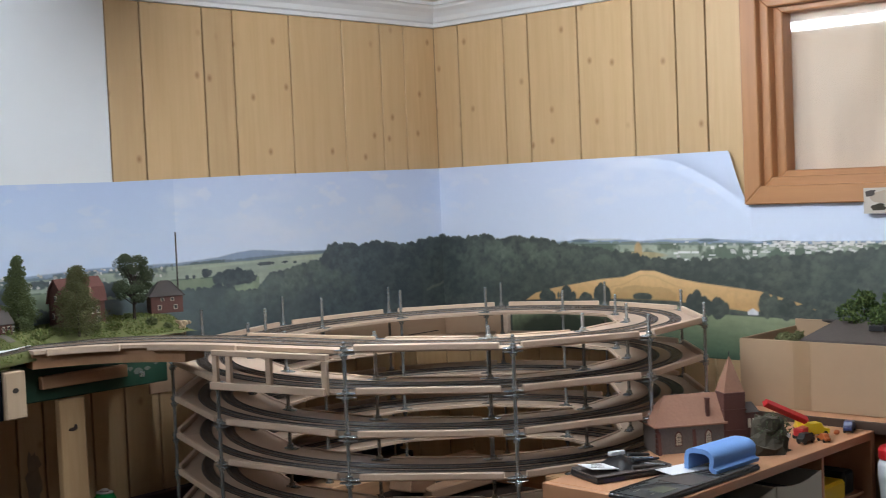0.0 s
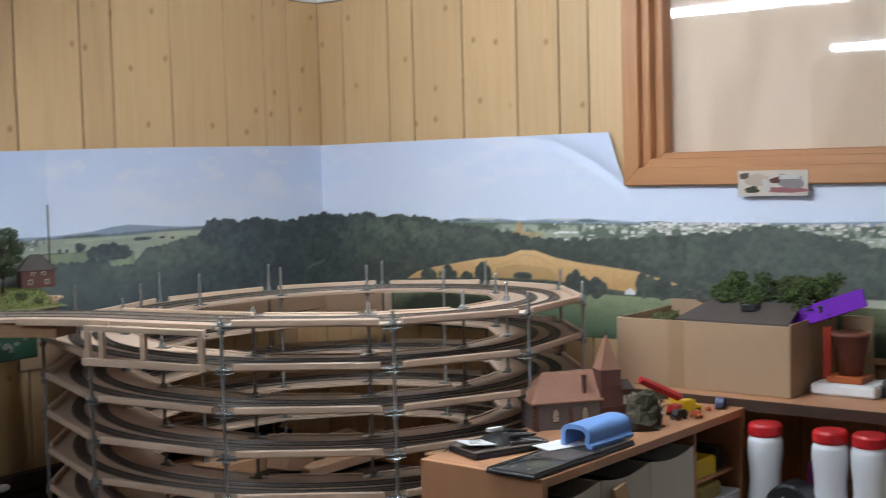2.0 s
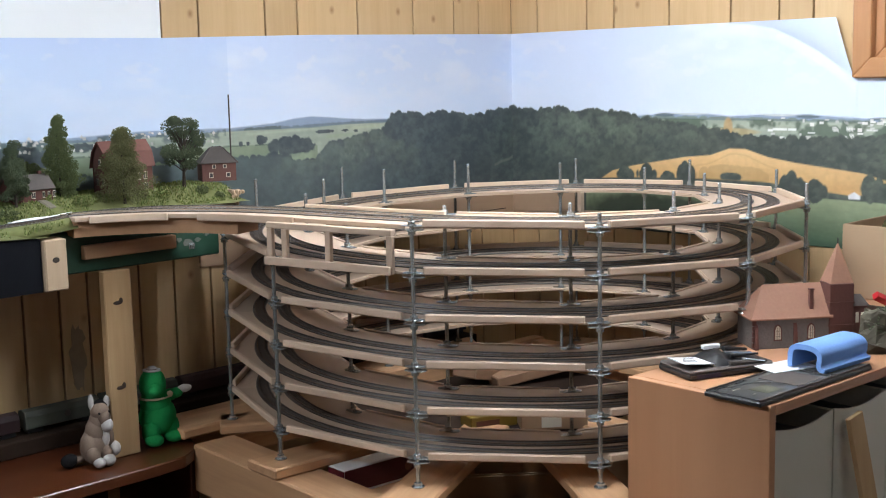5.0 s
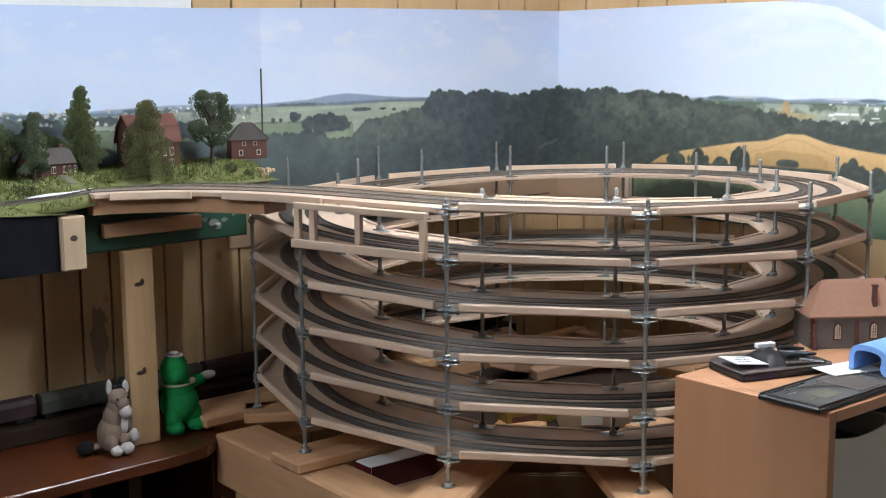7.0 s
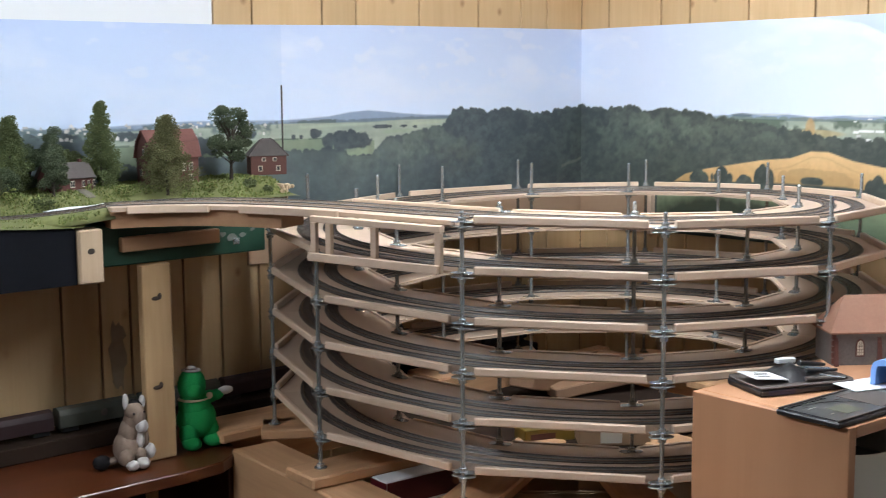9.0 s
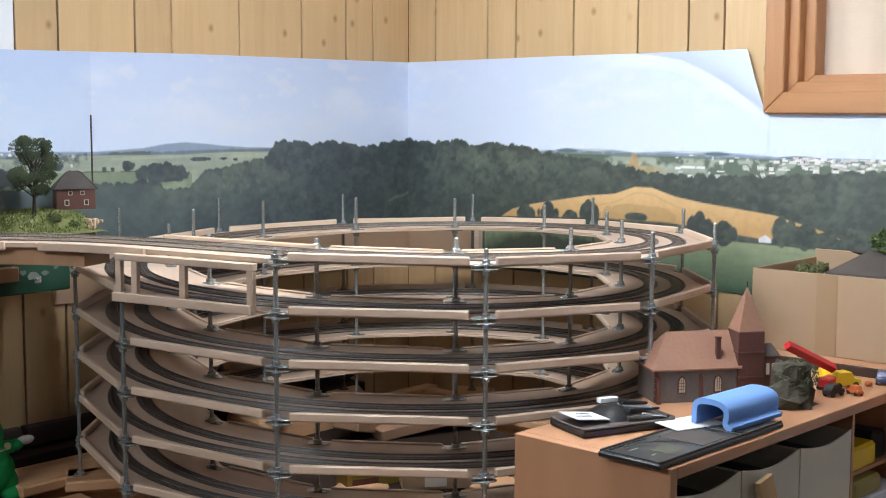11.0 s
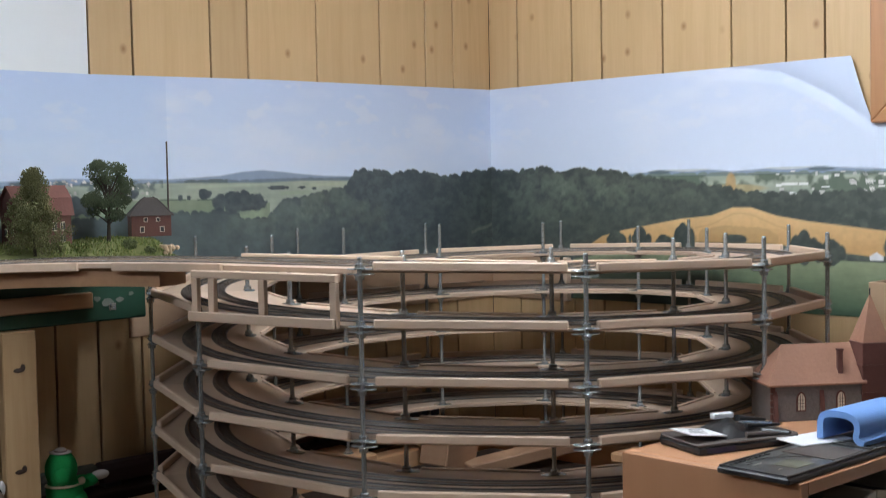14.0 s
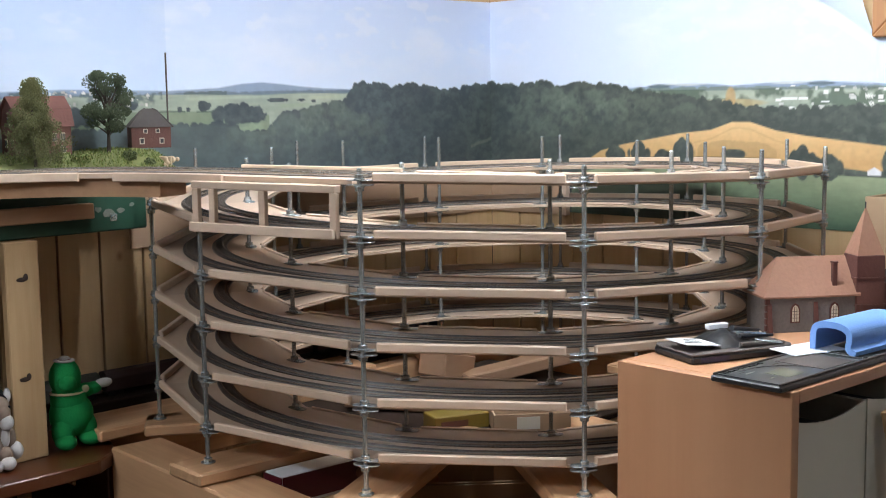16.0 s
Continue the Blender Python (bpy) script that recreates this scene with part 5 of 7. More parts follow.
# ---- post, desk, soft toys, carriages ----
M_KNOT = plain("dark_knot", (0.035, 0.016, 0.008), 0.6, 0.3)
post = solo("support_post", Build().box((-1.633, -0.285, 0.7565), (-1.566, -0.2645, 1.171)), M_PINE_Z, "upright pine board post standing on the desk", "post", bevel=0.002)
for kz, s in ((1.100, 1), (0.912, -1)):
    k = Build()
    k.ball((-1.604 + 0.002 * s, -0.2853, kz), (0.011, 0.0012, 0.0045), 12, 6)
    k.ball((-1.596 + 0.002 * s, -0.2853, kz + 0.004), (0.005, 0.0012, 0.007), 10, 6)
    part("knot", k, M_KNOT, post, "dark brown knot")
desk = thing("old_desk", (-2.0, -0.2, 0), "reddish-brown polished wooden desk with open pigeonholes", "desk")
db = Build()
prf = [(-2.75, -0.012), (-2.75, -0.395), (-1.60, -0.395), (-1.515, -0.385), (-1.458, -0.345), (-1.430, -0.28), (-1.424, -0.012)]
db.prism(prf, 0.730, 0.756)
part("desktop", db, M_DESK, desk, "polished reddish-brown top with a rounded corner", 0.0025)
part("back_ledge", Build().box((-2.75, -0.115, 0.7565), (-1.47, -0.012, 0.792)), M_WOOD_SHADED, desk, "dark brown ledge along the wall, shade deepening its colour", 0.002)
part("side_panel", Build().box((-1.475, -0.34, 0), (-1.455, -0.02, 0.729)), M_DESK, desk, "", 0.002)
for px in (-1.78, -2.05, -2.4):
    part("divider", Build().box((px - 0.01, -0.365, 0.30), (px + 0.01, -0.02, 0.729)), M_DESK, desk, "", 0.002)
part("back_panel", Build().box((-2.75, -0.019, 0.0), (-1.506, -0.013, 0.729)), M_WOOD_SHADED, desk)
part("lower_shelf", Build().box((-2.75, -0.36, 0.28), (-1.506, -0.02, 0.2995)), M_DESK, desk, "", 0.002)


def soft_toy(name, lumps, label, base, k):
    b = Build()
    mats = []
    for c, r, mt in lumps:
        if mt not in mats:
            mats.append(mt)
        b.cur = mats.index(mt)
        b.ball([q + (p - q) * k for p, q in zip(c, base)], [v * k for v in r], 14, 9)
    return solo(name, b, mats, label, "soft toy", "soft toys", smooth=True)


M_PLUSHG = plain("green_plush", (0.017, 0.28, 0.076), 0.95, 0.2, 0, 220, 0.7)
M_PLUSHK = plain("black_plush", (0.012, 0.011, 0.012), 0.98, 0.2, 0, 220, 0.7)
M_PLUSHD = plain("grey_plush", (0.20, 0.145, 0.112), 0.95, 0.2, 0, 220, 0.7)
M_PLUSHW = plain("white_plush", (0.46, 0.43, 0.41), 0.95, 0.1, 0, 220, 0.6)
M_PLUSHC = plain("cream_ribbon", (0.50, 0.43, 0.28), 0.8, 0.15, 0, 120, 0.4)
for mt in (M_PLUSHG, M_PLUSHD, M_PLUSHW, M_PLUSHK, M_WOOD_SHADED, M_BLACK):
    mt.node_tree.nodes["Principled BSDF"].inputs["Specular IOR Level"].default_value = 0.12
gx, gy, gz = -1.502, -0.252, 0.757
soft_toy("soft_toy", [((gx + 0.004, gy, gz + 0.066), (0.046, 0.040, 0.048), M_PLUSHG), ((gx, gy, gz + 0.098), (0.038, 0.034, 0.044), M_PLUSHG), ((gx - 0.008, gy - 0.004, gz + 0.146), (0.032, 0.033, 0.041), M_PLUSHG),
                      ((gx - 0.014, gy - 0.024, gz + 0.138), (0.020, 0.018, 0.020), M_PLUSHG), ((gx - 0.022, gy - 0.010, gz + 0.036), (0.022, 0.026, 0.034), M_PLUSHG), ((gx + 0.030, gy - 0.008, gz + 0.036), (0.023, 0.026, 0.034), M_PLUSHG),
                      ((gx - 0.024, gy - 0.024, gz + 0.017), (0.021, 0.028, 0.0165), M_PLUSHG), ((gx + 0.032, gy - 0.022, gz + 0.017), (0.023, 0.028, 0.0165), M_PLUSHG), ((gx + 0.036, gy - 0.004, gz + 0.112), (0.024, 0.015, 0.015), M_PLUSHG),
                      ((gx + 0.054, gy - 0.006, gz + 0.114), (0.018, 0.013, 0.013), M_PLUSHG), ((gx + 0.076, gy - 0.008, gz + 0.121), (0.021, 0.010, 0.010), M_PLUSHW),
                      ((gx - 0.005, gy - 0.003, gz + 0.114), (0.0365, 0.0350, 0.0038), M_PLUSHC), ((gx + 0.026, gy - 0.022, gz + 0.119), (0.009, 0.005, 0.008), M_PLUSHC), ((gx - 0.008, gy - 0.004, gz + 0.181), (0.022, 0.025, 0.0030), M_PLUSHW),
                      ((gx - 0.008, gy - 0.004, gz + 0.184), (0.012, 0.013, 0.0065), M_PLUSHW), ((gx - 0.008, gy - 0.004, gz + 0.1835), (0.0135, 0.0145, 0.0020), M_BRICK)],
         "green plush toy with pale hat brim and paws", (gx, gy, gz), 0.95)
dx, dy, dz = -1.672, -0.285, 0.757
soft_toy("soft_toy", [((dx - 0.006, dy + 0.004, dz + 0.040), (0.031, 0.029, 0.041), M_PLUSHD), ((dx - 0.002, dy, dz + 0.072), (0.023, 0.022, 0.034), M_PLUSHD), ((dx + 0.003, dy - 0.002, dz + 0.094), (0.019, 0.020, 0.026), M_PLUSHD), ((dx + 0.008, dy - 0.005, dz + 0.117), (0.021, 0.021, 0.020), M_PLUSHD),
                      ((dx + 0.011, dy - 0.017, dz + 0.104), (0.015, 0.015, 0.019), M_PLUSHD), ((dx + 0.014, dy - 0.024, dz + 0.089), (0.0135, 0.014, 0.016), M_PLUSHW), ((dx + 0.012, dy - 0.016, dz + 0.060), (0.010, 0.011, 0.022), M_PLUSHW),
                      ((dx - 0.009, dy, dz + 0.140), (0.0068, 0.005, 0.018), M_PLUSHW), ((dx + 0.029, dy, dz + 0.134), (0.0075, 0.005, 0.015), M_PLUSHW),
                      ((dx + 0.011, dy + 0.001, dz + 0.135), (0.012, 0.010, 0.008), M_PLUSHK), ((dx + 0.022, dy + 0.004, dz + 0.128), (0.010, 0.010, 0.010), M_PLUSHK), ((dx - 0.002, dy - 0.022, dz + 0.117), (0.0026, 0.002, 0.003), M_PLUSHK), ((dx + 0.022, dy - 0.022, dz + 0.117), (0.0026, 0.002, 0.003), M_PLUSHK),
                      ((dx - 0.020, dy - 0.018, dz + 0.026), (0.014, 0.020, 0.019), M_PLUSHD), ((dx - 0.016, dy - 0.036, dz + 0.012), (0.0135, 0.014, 0.0115), M_PLUSHW), ((dx + 0.008, dy - 0.036, dz + 0.0135), (0.0145, 0.015, 0.013), M_PLUSHW), ((dx + 0.010, dy - 0.018, dz + 0.026), (0.014, 0.020, 0.018), M_PLUSHD),
                      ((dx + 0.026, dy - 0.010, dz + 0.056), (0.010, 0.011, 0.024), M_PLUSHD), ((dx + 0.034, dy - 0.016, dz + 0.030), (0.0135, 0.013, 0.017), M_PLUSHW), ((dx - 0.040, dy + 0.010, dz + 0.016), (0.018, 0.009, 0.008), M_PLUSHD), ((dx - 0.062, dy + 0.012, dz + 0.017), (0.020, 0.014, 0.0155), M_PLUSHK)],
         "grey and white plush donkey sitting on the desk", (dx, dy, dz), 0.98)

M_CARR1 = plain("carriage_grey", (0.062, 0.066, 0.052), 0.75, 0.25)
M_CARR2 = plain("carriage_maroon", (0.055, 0.012, 0.012), 0.5, 0.15)


def carriage(x0, x1, mat, label):
    t = thing("model_carriage", ((x0 + x1) / 2, -0.065, 0.793), label, "model carriage", "train on the ledge")
    b = Build()
    b.prism([(-0.019, 0.012), (0.019, 0.012), (0.020, 0.040), (0.014, 0.052), (0, 0.056), (-0.014, 0.052), (-0.020, 0.040)], x0 + 0.004, x1 - 0.004,
            Matrix.Translation((0, -0.065, 0.793)) @ Matrix(((0, 0, 1, 0), (1, 0, 0, 0), (0, 1, 0, 0), (0, 0, 0, 1))))
    part("body", b, mat, t, "", 0.001)
    for cx in (x0 + 0.03, x1 - 0.03):
        part("bogie", cbox((cx, -0.065, 0.7995), (0.036, 0.028, 0.010)), M_DARK, t, "", 0.001)
    part("round_vent", Build().ball(((x0 + x1) / 2 + 0.01, -0.0855, 0.825), (0.008, 0.0015, 0.008), 12, 6), M_SLATE, t)


M_CARR4 = plain("carriage_dark_maroon", (0.026, 0.009, 0.010), 0.7, 0.2)
M_CARR3 = plain("carriage_navy", (0.012, 0.018, 0.034), 0.5, 0.15)
for x0, x1, mt, lb in ((-1.738, -1.545, M_CARR1, "grey model railway carriage on the ledge"), (-2.030, -1.743, M_CARR4, "dark maroon model railway carriage on the ledge"), (-2.29, -2.035, M_CARR1, "grey model railway carriage on the ledge"),
                       (-1.540, -1.330, M_CARR1, "grey model railway carriage on the ledge"), (-1.325, -1.00, M_CARR4, "very dark maroon model railway carriage behind the helix"), (-0.995, -0.745, M_CARR2, "dark maroon model railway carriage behind the helix"),
                       (-0.740, -0.49, M_CARR2, "dark maroon model railway carriage behind the helix"), (-0.485, -0.31, M_CARR3, "dark navy model railway carriage behind the helix")):
    carriage(x0, x1, mt, lb)
solo("rail_ledge", Build().box((-1.45, -0.115, 0.757), (-0.30, -0.013, 0.7925)), M_WOOD_SHADED, "timber ledge along the panelling, coloured dark for the shade there", "ledge", bevel=0.002)

# ---- the table under the helix ----
stand = thing("timber_stand", (HC.x, HC.y, 0), "rough pine timber stand under the helix", "stand")
TZ = 0.765


def beam(p, q, w, z0, z1, name="beam", mat=M_PINE_X, label=""):
    p, q = Vector((*p, 0)), Vector((*q, 0))
    d = q - p
    m = Matrix.Translation(p) @ Matrix.Rotation(math.atan2(d.y, d.x), 4, "Z")
    b = Build().box((0, -w / 2, z0), (d.length, w / 2, z1))
    ob = part(name, b, mat, stand, label, 0.004)
    ob.matrix_basis = m
    return ob


beam((-1.416, -0.350), (-1.501, -1.45), 0.108, 0.655, TZ, label="long front timber with sawn end")
beam((-1.48, -0.19), (-0.10, -0.19), 0.045, 0.66, TZ)
beam((-0.15, -0.22), (-0.15, -1.28), 0.045, 0.66, TZ)
beam((-1.47, -0.24), (-1.20, -0.24), 0.14, TZ + 0.001, 0.789, "plank", label="wide plank carrying the rods")
beam((-1.49, -1.42), (-0.10, -1.30), 0.045, 0.66, TZ)
for lx, ly in ((-1.435, -0.43), (-0.20, -0.27), (-0.22, -1.25), (-1.49, -1.33)):
    part("leg", Build().box((lx - 0.025, ly - 0.03, 0), (lx + 0.025, ly + 0.03, 0.654)), M_PINE_Z, stand, "", 0.003)


def radial(k, r0, r1, w, z0, z1):
    p, q = ring(r0, k * STEP, 0), ring(r1, k * STEP, 0)
    beam((p.x, p.y), (q.x, q.y), w, z0, z1, "plank")


for k in range(12):
    if k in (10, 9):
        radial(k, R_OUT + 0.03, 0.42, 0.10, TZ + 0.001, 0.789)
    else:
        radial(k, R_OUT + (0.075 if k in (0, 1) else 0.05), 0.44 if 3 <= k <= 8 else 0.30 if k % 2 else 0.22, 0.105, TZ + 0.001, 0.7895)

# board under the stand for what is stored there
solo("storage_shelf", Build().box((-1.40, -1.25, 0.50), (-0.20, -0.25, 0.52)), M_PINE_X, "bare storage shelf under the helix", "shelf", bevel=0.002)


def carton(name, c, s, rot, mat, label, flaps=True, tilt=0):
    m = Matrix.Translation(c) @ Matrix.Rotation(math.radians(rot), 4, "Z") @ Matrix.Rotation(math.radians(tilt), 4, "X")
    t = tagged(new(name), label, "box")
    t.matrix_basis = Matrix.Translation(c)
    w, d, h = s
    for lo, hi in (((-w / 2, -d / 2, 0), (w / 2, -d / 2 + 0.004, h)), ((-w / 2, d / 2 - 0.004, 0), (w / 2, d / 2, h)), ((-w / 2, -d / 2 + 0.0041, 0), (-w / 2 + 0.004, d / 2 - 0.0041, h)), ((w / 2 - 0.004, -d / 2 + 0.0041, 0), (w / 2, d / 2 - 0.0041, h)),
                   ((-w / 2 + 0.0041, -d / 2 + 0.0041, 0.001), (w / 2 - 0.0041, d / 2 - 0.0041, 0.005))):
        part("side", Build().box(lo, hi, m), mat, t, "", 0.001)
    if flaps:
        for sg in (-1, 1):
            fm = m @ Matrix.Translation((0, sg * d / 2, h)) @ Matrix.Rotation(math.radians(-28 * sg), 4, "X")
            part("flap", Build().box((-w / 2, 0 if sg > 0 else -0.10, 0.001), (w / 2, 0.10 if sg > 0 else 0, 0.005), fm), mat, t, "", 0.001)
    return t, m


cart, cm = carton("cardboard_box", (-1.17, -1.00, 0.521), (0.34, 0.24, 0.20), -42, M_CARD, "open brown cardboard box under the helix")
part("label", Build().box((-0.06, -0.1225, 0.05), (0.08, -0.1205, 0.16), cm), M_PAPER, cart, "white printed label")
part("mark", Build().box((-0.03, -0.1245, 0.05), (0.0, -0.1226, 0.13), cm), M_SLATE, cart)
carton("cardboard_box", (-0.62, -0.62, 0.521), (0.34, 0.26, 0.245), 30, M_CARD, "brown cardboard box standing inside the helix", False)
carton("cardboard_box", (-0.86, -0.93, 0.521), (0.26, 0.20, 0.245), -35, M_CARD, "plain brown cardboard box inside the helix", False)
rb = thing("red_box", (-1.20, -0.70, 0.70), "flat dark red and white printed carton", "box")
rm = Matrix.Translation((-1.226, -0.742, 0.716)) @ Matrix.Rotation(math.radians(-4), 4, "Z")
M_DEEPRED = plain("deep_red_print", (0.085, 0.007, 0.012), 0.35)
part("carton_body", Build().box((-0.155, -0.035, 0.0), (0.165, 0.018, 0.056), rm), M_PAPER, rb, "white carton", 0.0015)
part("red_side", Build().box((-0.153, -0.0365, 0.006), (0.163, -0.0352, 0.054), rm), M_DEEPRED, rb, "dark red printed side")
part("red_end", Build().box((-0.1565, -0.036, 0.006), (-0.1552, 0.018, 0.054), rm), M_DEEPRED, rb)
part("flap", Build().box((-0.150, -0.072, 0.0), (0.155, -0.037, 0.0025), rm @ Matrix.Rotation(math.radians(6), 4, "X")), M_PAPER, rb, "white open flap", 0.0005)
part("print_mark", Build().box((0.040, -0.0378, 0.014), (0.080, -0.0366, 0.042), rm), plain("grey_print", (0.22, 0.17, 0.17), 0.5), rb)
part("print_mark", Build().ball((0.015, -0.0366, 0.030), (0.010, 0.0008, 0.010), 12, 6, rm), plain("brown_print", (0.20, 0.07, 0.04), 0.5), rb)
solo("red_box_support", Build().box((-1.375, -0.83, 0.688), (-1.06, -0.72, 0.7155)), M_PINE_X, "rough board below the printed carton", "board", bevel=0.002)
# added board; its near-black colour paints the shade inside the helix
solo("storage_board", Build().box((-1.08, -0.95, 0.770), (-0.45, -0.40, 0.782)), M_WOOD_SHADED, "board carrying stores inside the helix, coloured dark for shade", "board", bevel=0.002)
ym = Matrix.Translation((-0.965, -0.785, 0.7825)) @ Matrix.Rotation(math.radians(-22), 4, "Z")
ybox = thing("yellow_box", (-0.965, -0.785, 0.7825), "dull yellow printed carton lying inside the helix", "box")
part("carton_body", Build().box((-0.058, -0.03, 0.0), (0.058, 0.03, 0.030), ym), plain("dull_yellow", (0.22, 0.145, 0.02), 0.5, 0.3, 0, 25), ybox, "", 0.002)
part("print_bar", Build().box((-0.045, -0.0312, 0.008), (0.012, -0.0302, 0.020), ym), M_BRICK, ybox)
card_in, cim = carton("cardboard_box", (-0.865, -0.885, 0.7825), (0.15, 0.10, 0.036), -40, M_CARD, "low brown cardboard box taped in white", False)
part("tape", Build().box((-0.03, -0.0515, 0.006), (0.015, -0.0502, 0.030), cim), M_FILE, card_in, "pale paper tape")
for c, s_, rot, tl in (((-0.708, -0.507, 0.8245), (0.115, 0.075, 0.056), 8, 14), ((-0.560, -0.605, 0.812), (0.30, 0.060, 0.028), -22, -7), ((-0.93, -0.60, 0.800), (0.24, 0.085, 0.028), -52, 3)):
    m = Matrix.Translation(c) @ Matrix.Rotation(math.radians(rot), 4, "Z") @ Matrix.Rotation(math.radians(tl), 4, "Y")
    solo("wood_offcut", Build().box([-v / 2 for v in s_], [v / 2 for v in s_], m), M_PINE_SHADE, "loose pine offcut lying inside the helix", "offcut", "offcuts", bevel=0.003)

# ---- the pigeonhole unit ----
SM = Matrix.Translation((-1.197, -1.350, 0)) @ Matrix.Rotation(math.radians(-2.5), 4, "Z")
ST, SL, SD = 1.030, 0.818, 0.297


def sp(x, y, z=ST):
    return SM @ Vector((x, y, z))


unit = thing("pigeonhole_unit", (-0.78, -1.5, 0), "beech-veneer pigeonhole unit holding grey card files", "shelf unit")
part("top_board", Build().box((0.0182, -SD, ST - 0.019), (SL - 0.0182, 0, ST), SM), M_BEECH_X, unit, "beech veneer top", 0.0012)
part("side_board", Build().box((0.0, -SD, 0.0), (0.018, 0, ST), SM), M_BEECH, unit, "", 0.0012)
part("side_board", Build().box((SL - 0.018, -SD, 0.0), (SL, 0, ST), SM), M_BEECH, unit, "", 0.0012)
part("back_board", Build().box((0.0182, -0.008, 0.0), (SL - 0.0182, -0.002, ST - 0.0192), SM), M_CARD_IN, unit)
for z in (0.755, 0.49, 0.225, 0.02):
    part("shelf_board", Build().box((0.0182, -SD + 0.004, z), (SL - 0.0182, -0.0082, z + 0.016), SM), M_PAPER, unit, "white shelf board", 0.001)
part("upright_divider", Build().box((0.585, -SD + 0.006, 0.7712), (0.593, -0.0082, ST - 0.0192), SM), M_BEECH, unit)
part("small_shelf", Build().box((0.5932, -SD + 0.02, 0.885), (SL - 0.0182, -0.0082, 0.892), SM), M_BEECH_X, unit)


def card_file(x0, x1, z0, h):
    """A magazine file: front with a scooped top, sides, back, dark mouth."""
    t = thing("card_file", sp((x0 + x1) / 2, -0.15, z0), "grey card magazine file with a scooped front", "magazine file", "card files")
    n = 10
    w = x1 - x0
    poly = [(x0, z0), (x1, z0)] + [(x1 - w * i / n, z0 + h - 0.010 - 0.012 * math.sin(math.pi * i / n)) for i in range(n + 1)]
    b = Build()
    k = len(poly)
    b.put([(x, -SD + 0.006, z) for x, z in poly] + [(x, -SD + 0.009, z) for x, z in poly], [tuple(range(k)), tuple(range(k, 2 * k))[::-1]] + [(i, (i + 1) % k, k + (i + 1) % k, k + i) for i in range(k)], SM)
    part("front", b, M_FILE, t)
    for xa in (x0, x1 - 0.003):
        part("side", Build().box((xa, -SD + 0.0092, z0), (xa + 0.003, -0.03, z0 + h - 0.012), SM), M_FILE, t)
    # black block puts the shade of the open mouth into colour
    part("mouth", Build().box((x0 + 0.0032, -SD + 0.0095, z0 + 0.001), (x1 - 0.0032, -0.03, z0 + h - 0.055), SM), M_DARK, t, "black filling for the shaded mouth")


for zr, h in ((0.7712, 0.222), (0.5062, 0.225), (0.2412, 0.225)):
    for i in range(3):
        card_file(0.022 + 0.188 * i, 0.022 + 0.188 * i + 0.184, zr, h)
    if zr < 0.7:
        card_file(0.60, 0.79, zr, h)
for i, (x, z, s, mt, lb) in enumerate(((0.66, 0.8922, (0.10, 0.16, 0.045), M_YELLOW, "yellow bin in the small compartment"), (0.745, 0.8922, (0.05, 0.14, 0.055), M_DARK, "dark bottle-shaped odds in the small compartment"),
                                       (0.66, 0.8425, (0.11, 0.18, 0.035), plain("olive_bin", (0.30, 0.24, 0.06), 0.5), "olive plastic bin in the small compartment"))):
    b = Build().prism([(-s[0] / 2, -s[1] / 2), (s[0] / 2, -s[1] / 2), (s[0] / 2, s[1] / 2), (-s[0] / 2, s[1] / 2)], z, z + s[2], SM @ Matrix.Translation((x, -0.20, 0)))
    solo("storage_bin", b, mt, lb, "bin", "small bins", bevel=0.006)
solo("plastic_tub", Build().box((0.596, -SD + 0.003, 0.7715), (SL - 0.020, -0.10, 0.842), SM), M_BOTTLE, "white plastic tub in the small compartment", "tub", bevel=0.003)
m = Matrix.Translation(sp(0.245, -SD - 0.012, 0.968)) @ Matrix.Rotation(math.radians(-2.5), 4, "Z") @ Matrix.Rotation(math.radians(-10), 4, "Y") @ Matrix.Rotation(math.radians(-6), 4, "X")
solo("loose_slat", Build().box((-0.022, -0.005, -0.99), (0.022, 0.005, 0.0), m), M_PINE_Z, "narrow pine slat leaning on the pigeonhole unit", "slat", bevel=0.001)

# ---- on top of the unit ----
CH = Matrix.Translation((-0.868, -1.406, ST)) @ Matrix.Rotation(math.radians(-37.5), 4, "Z")
church = thing("model_church", (-0.8, -1.45, ST), "brown model church with tiled roof and square tower", "model church")
NL, ND, NE, NR = 0.162, 0.085, 0.062, 0.116
b = Build()
b.put([(0, 0, 0), (NL, 0, 0), (NL, ND, 0), (0, ND, 0), (0, 0, NE), (NL, 0, NE), (NL, ND, NE), (0, ND, NE), (0.034, ND / 2, NR), (NL, ND / 2, NR)],
      [(3, 2, 1, 0), (0, 1, 5, 4), (1, 2, 6, 9, 5), (2, 3, 7, 6), (3, 0, 4, 7), (4, 5, 9, 8), (6, 7, 8, 9), (4, 8, 7)], CH)
part("nave", b, M_STONE, church, "grey-brown stone nave", 0.0006)
o = 0.006
rv = [(-o, -o, NE - 0.004), (NL - 0.0005, -o, NE - 0.004), (NL - 0.0005, ND / 2, NR + 0.002), (0.034, ND / 2, NR + 0.002), (-o, ND + o, NE - 0.004), (NL - 0.0005, ND + o, NE - 0.004)]
b = Build()
tv = rv + [(x, y, z + 0.003) for x, y, z in rv]
b.put(tv, [(0, 1, 2, 3), (5, 4, 3, 2), (4, 0, 3), (6, 7, 8, 9), (11, 10, 9, 8), (10, 6, 9), (0, 6, 7, 1), (0, 4, 10, 6), (4, 5, 11, 10), (1, 7, 8, 2), (2, 8, 11, 5)], CH)
part("nave_roof", b, M_ROOF, church, "tiled hipped roof")
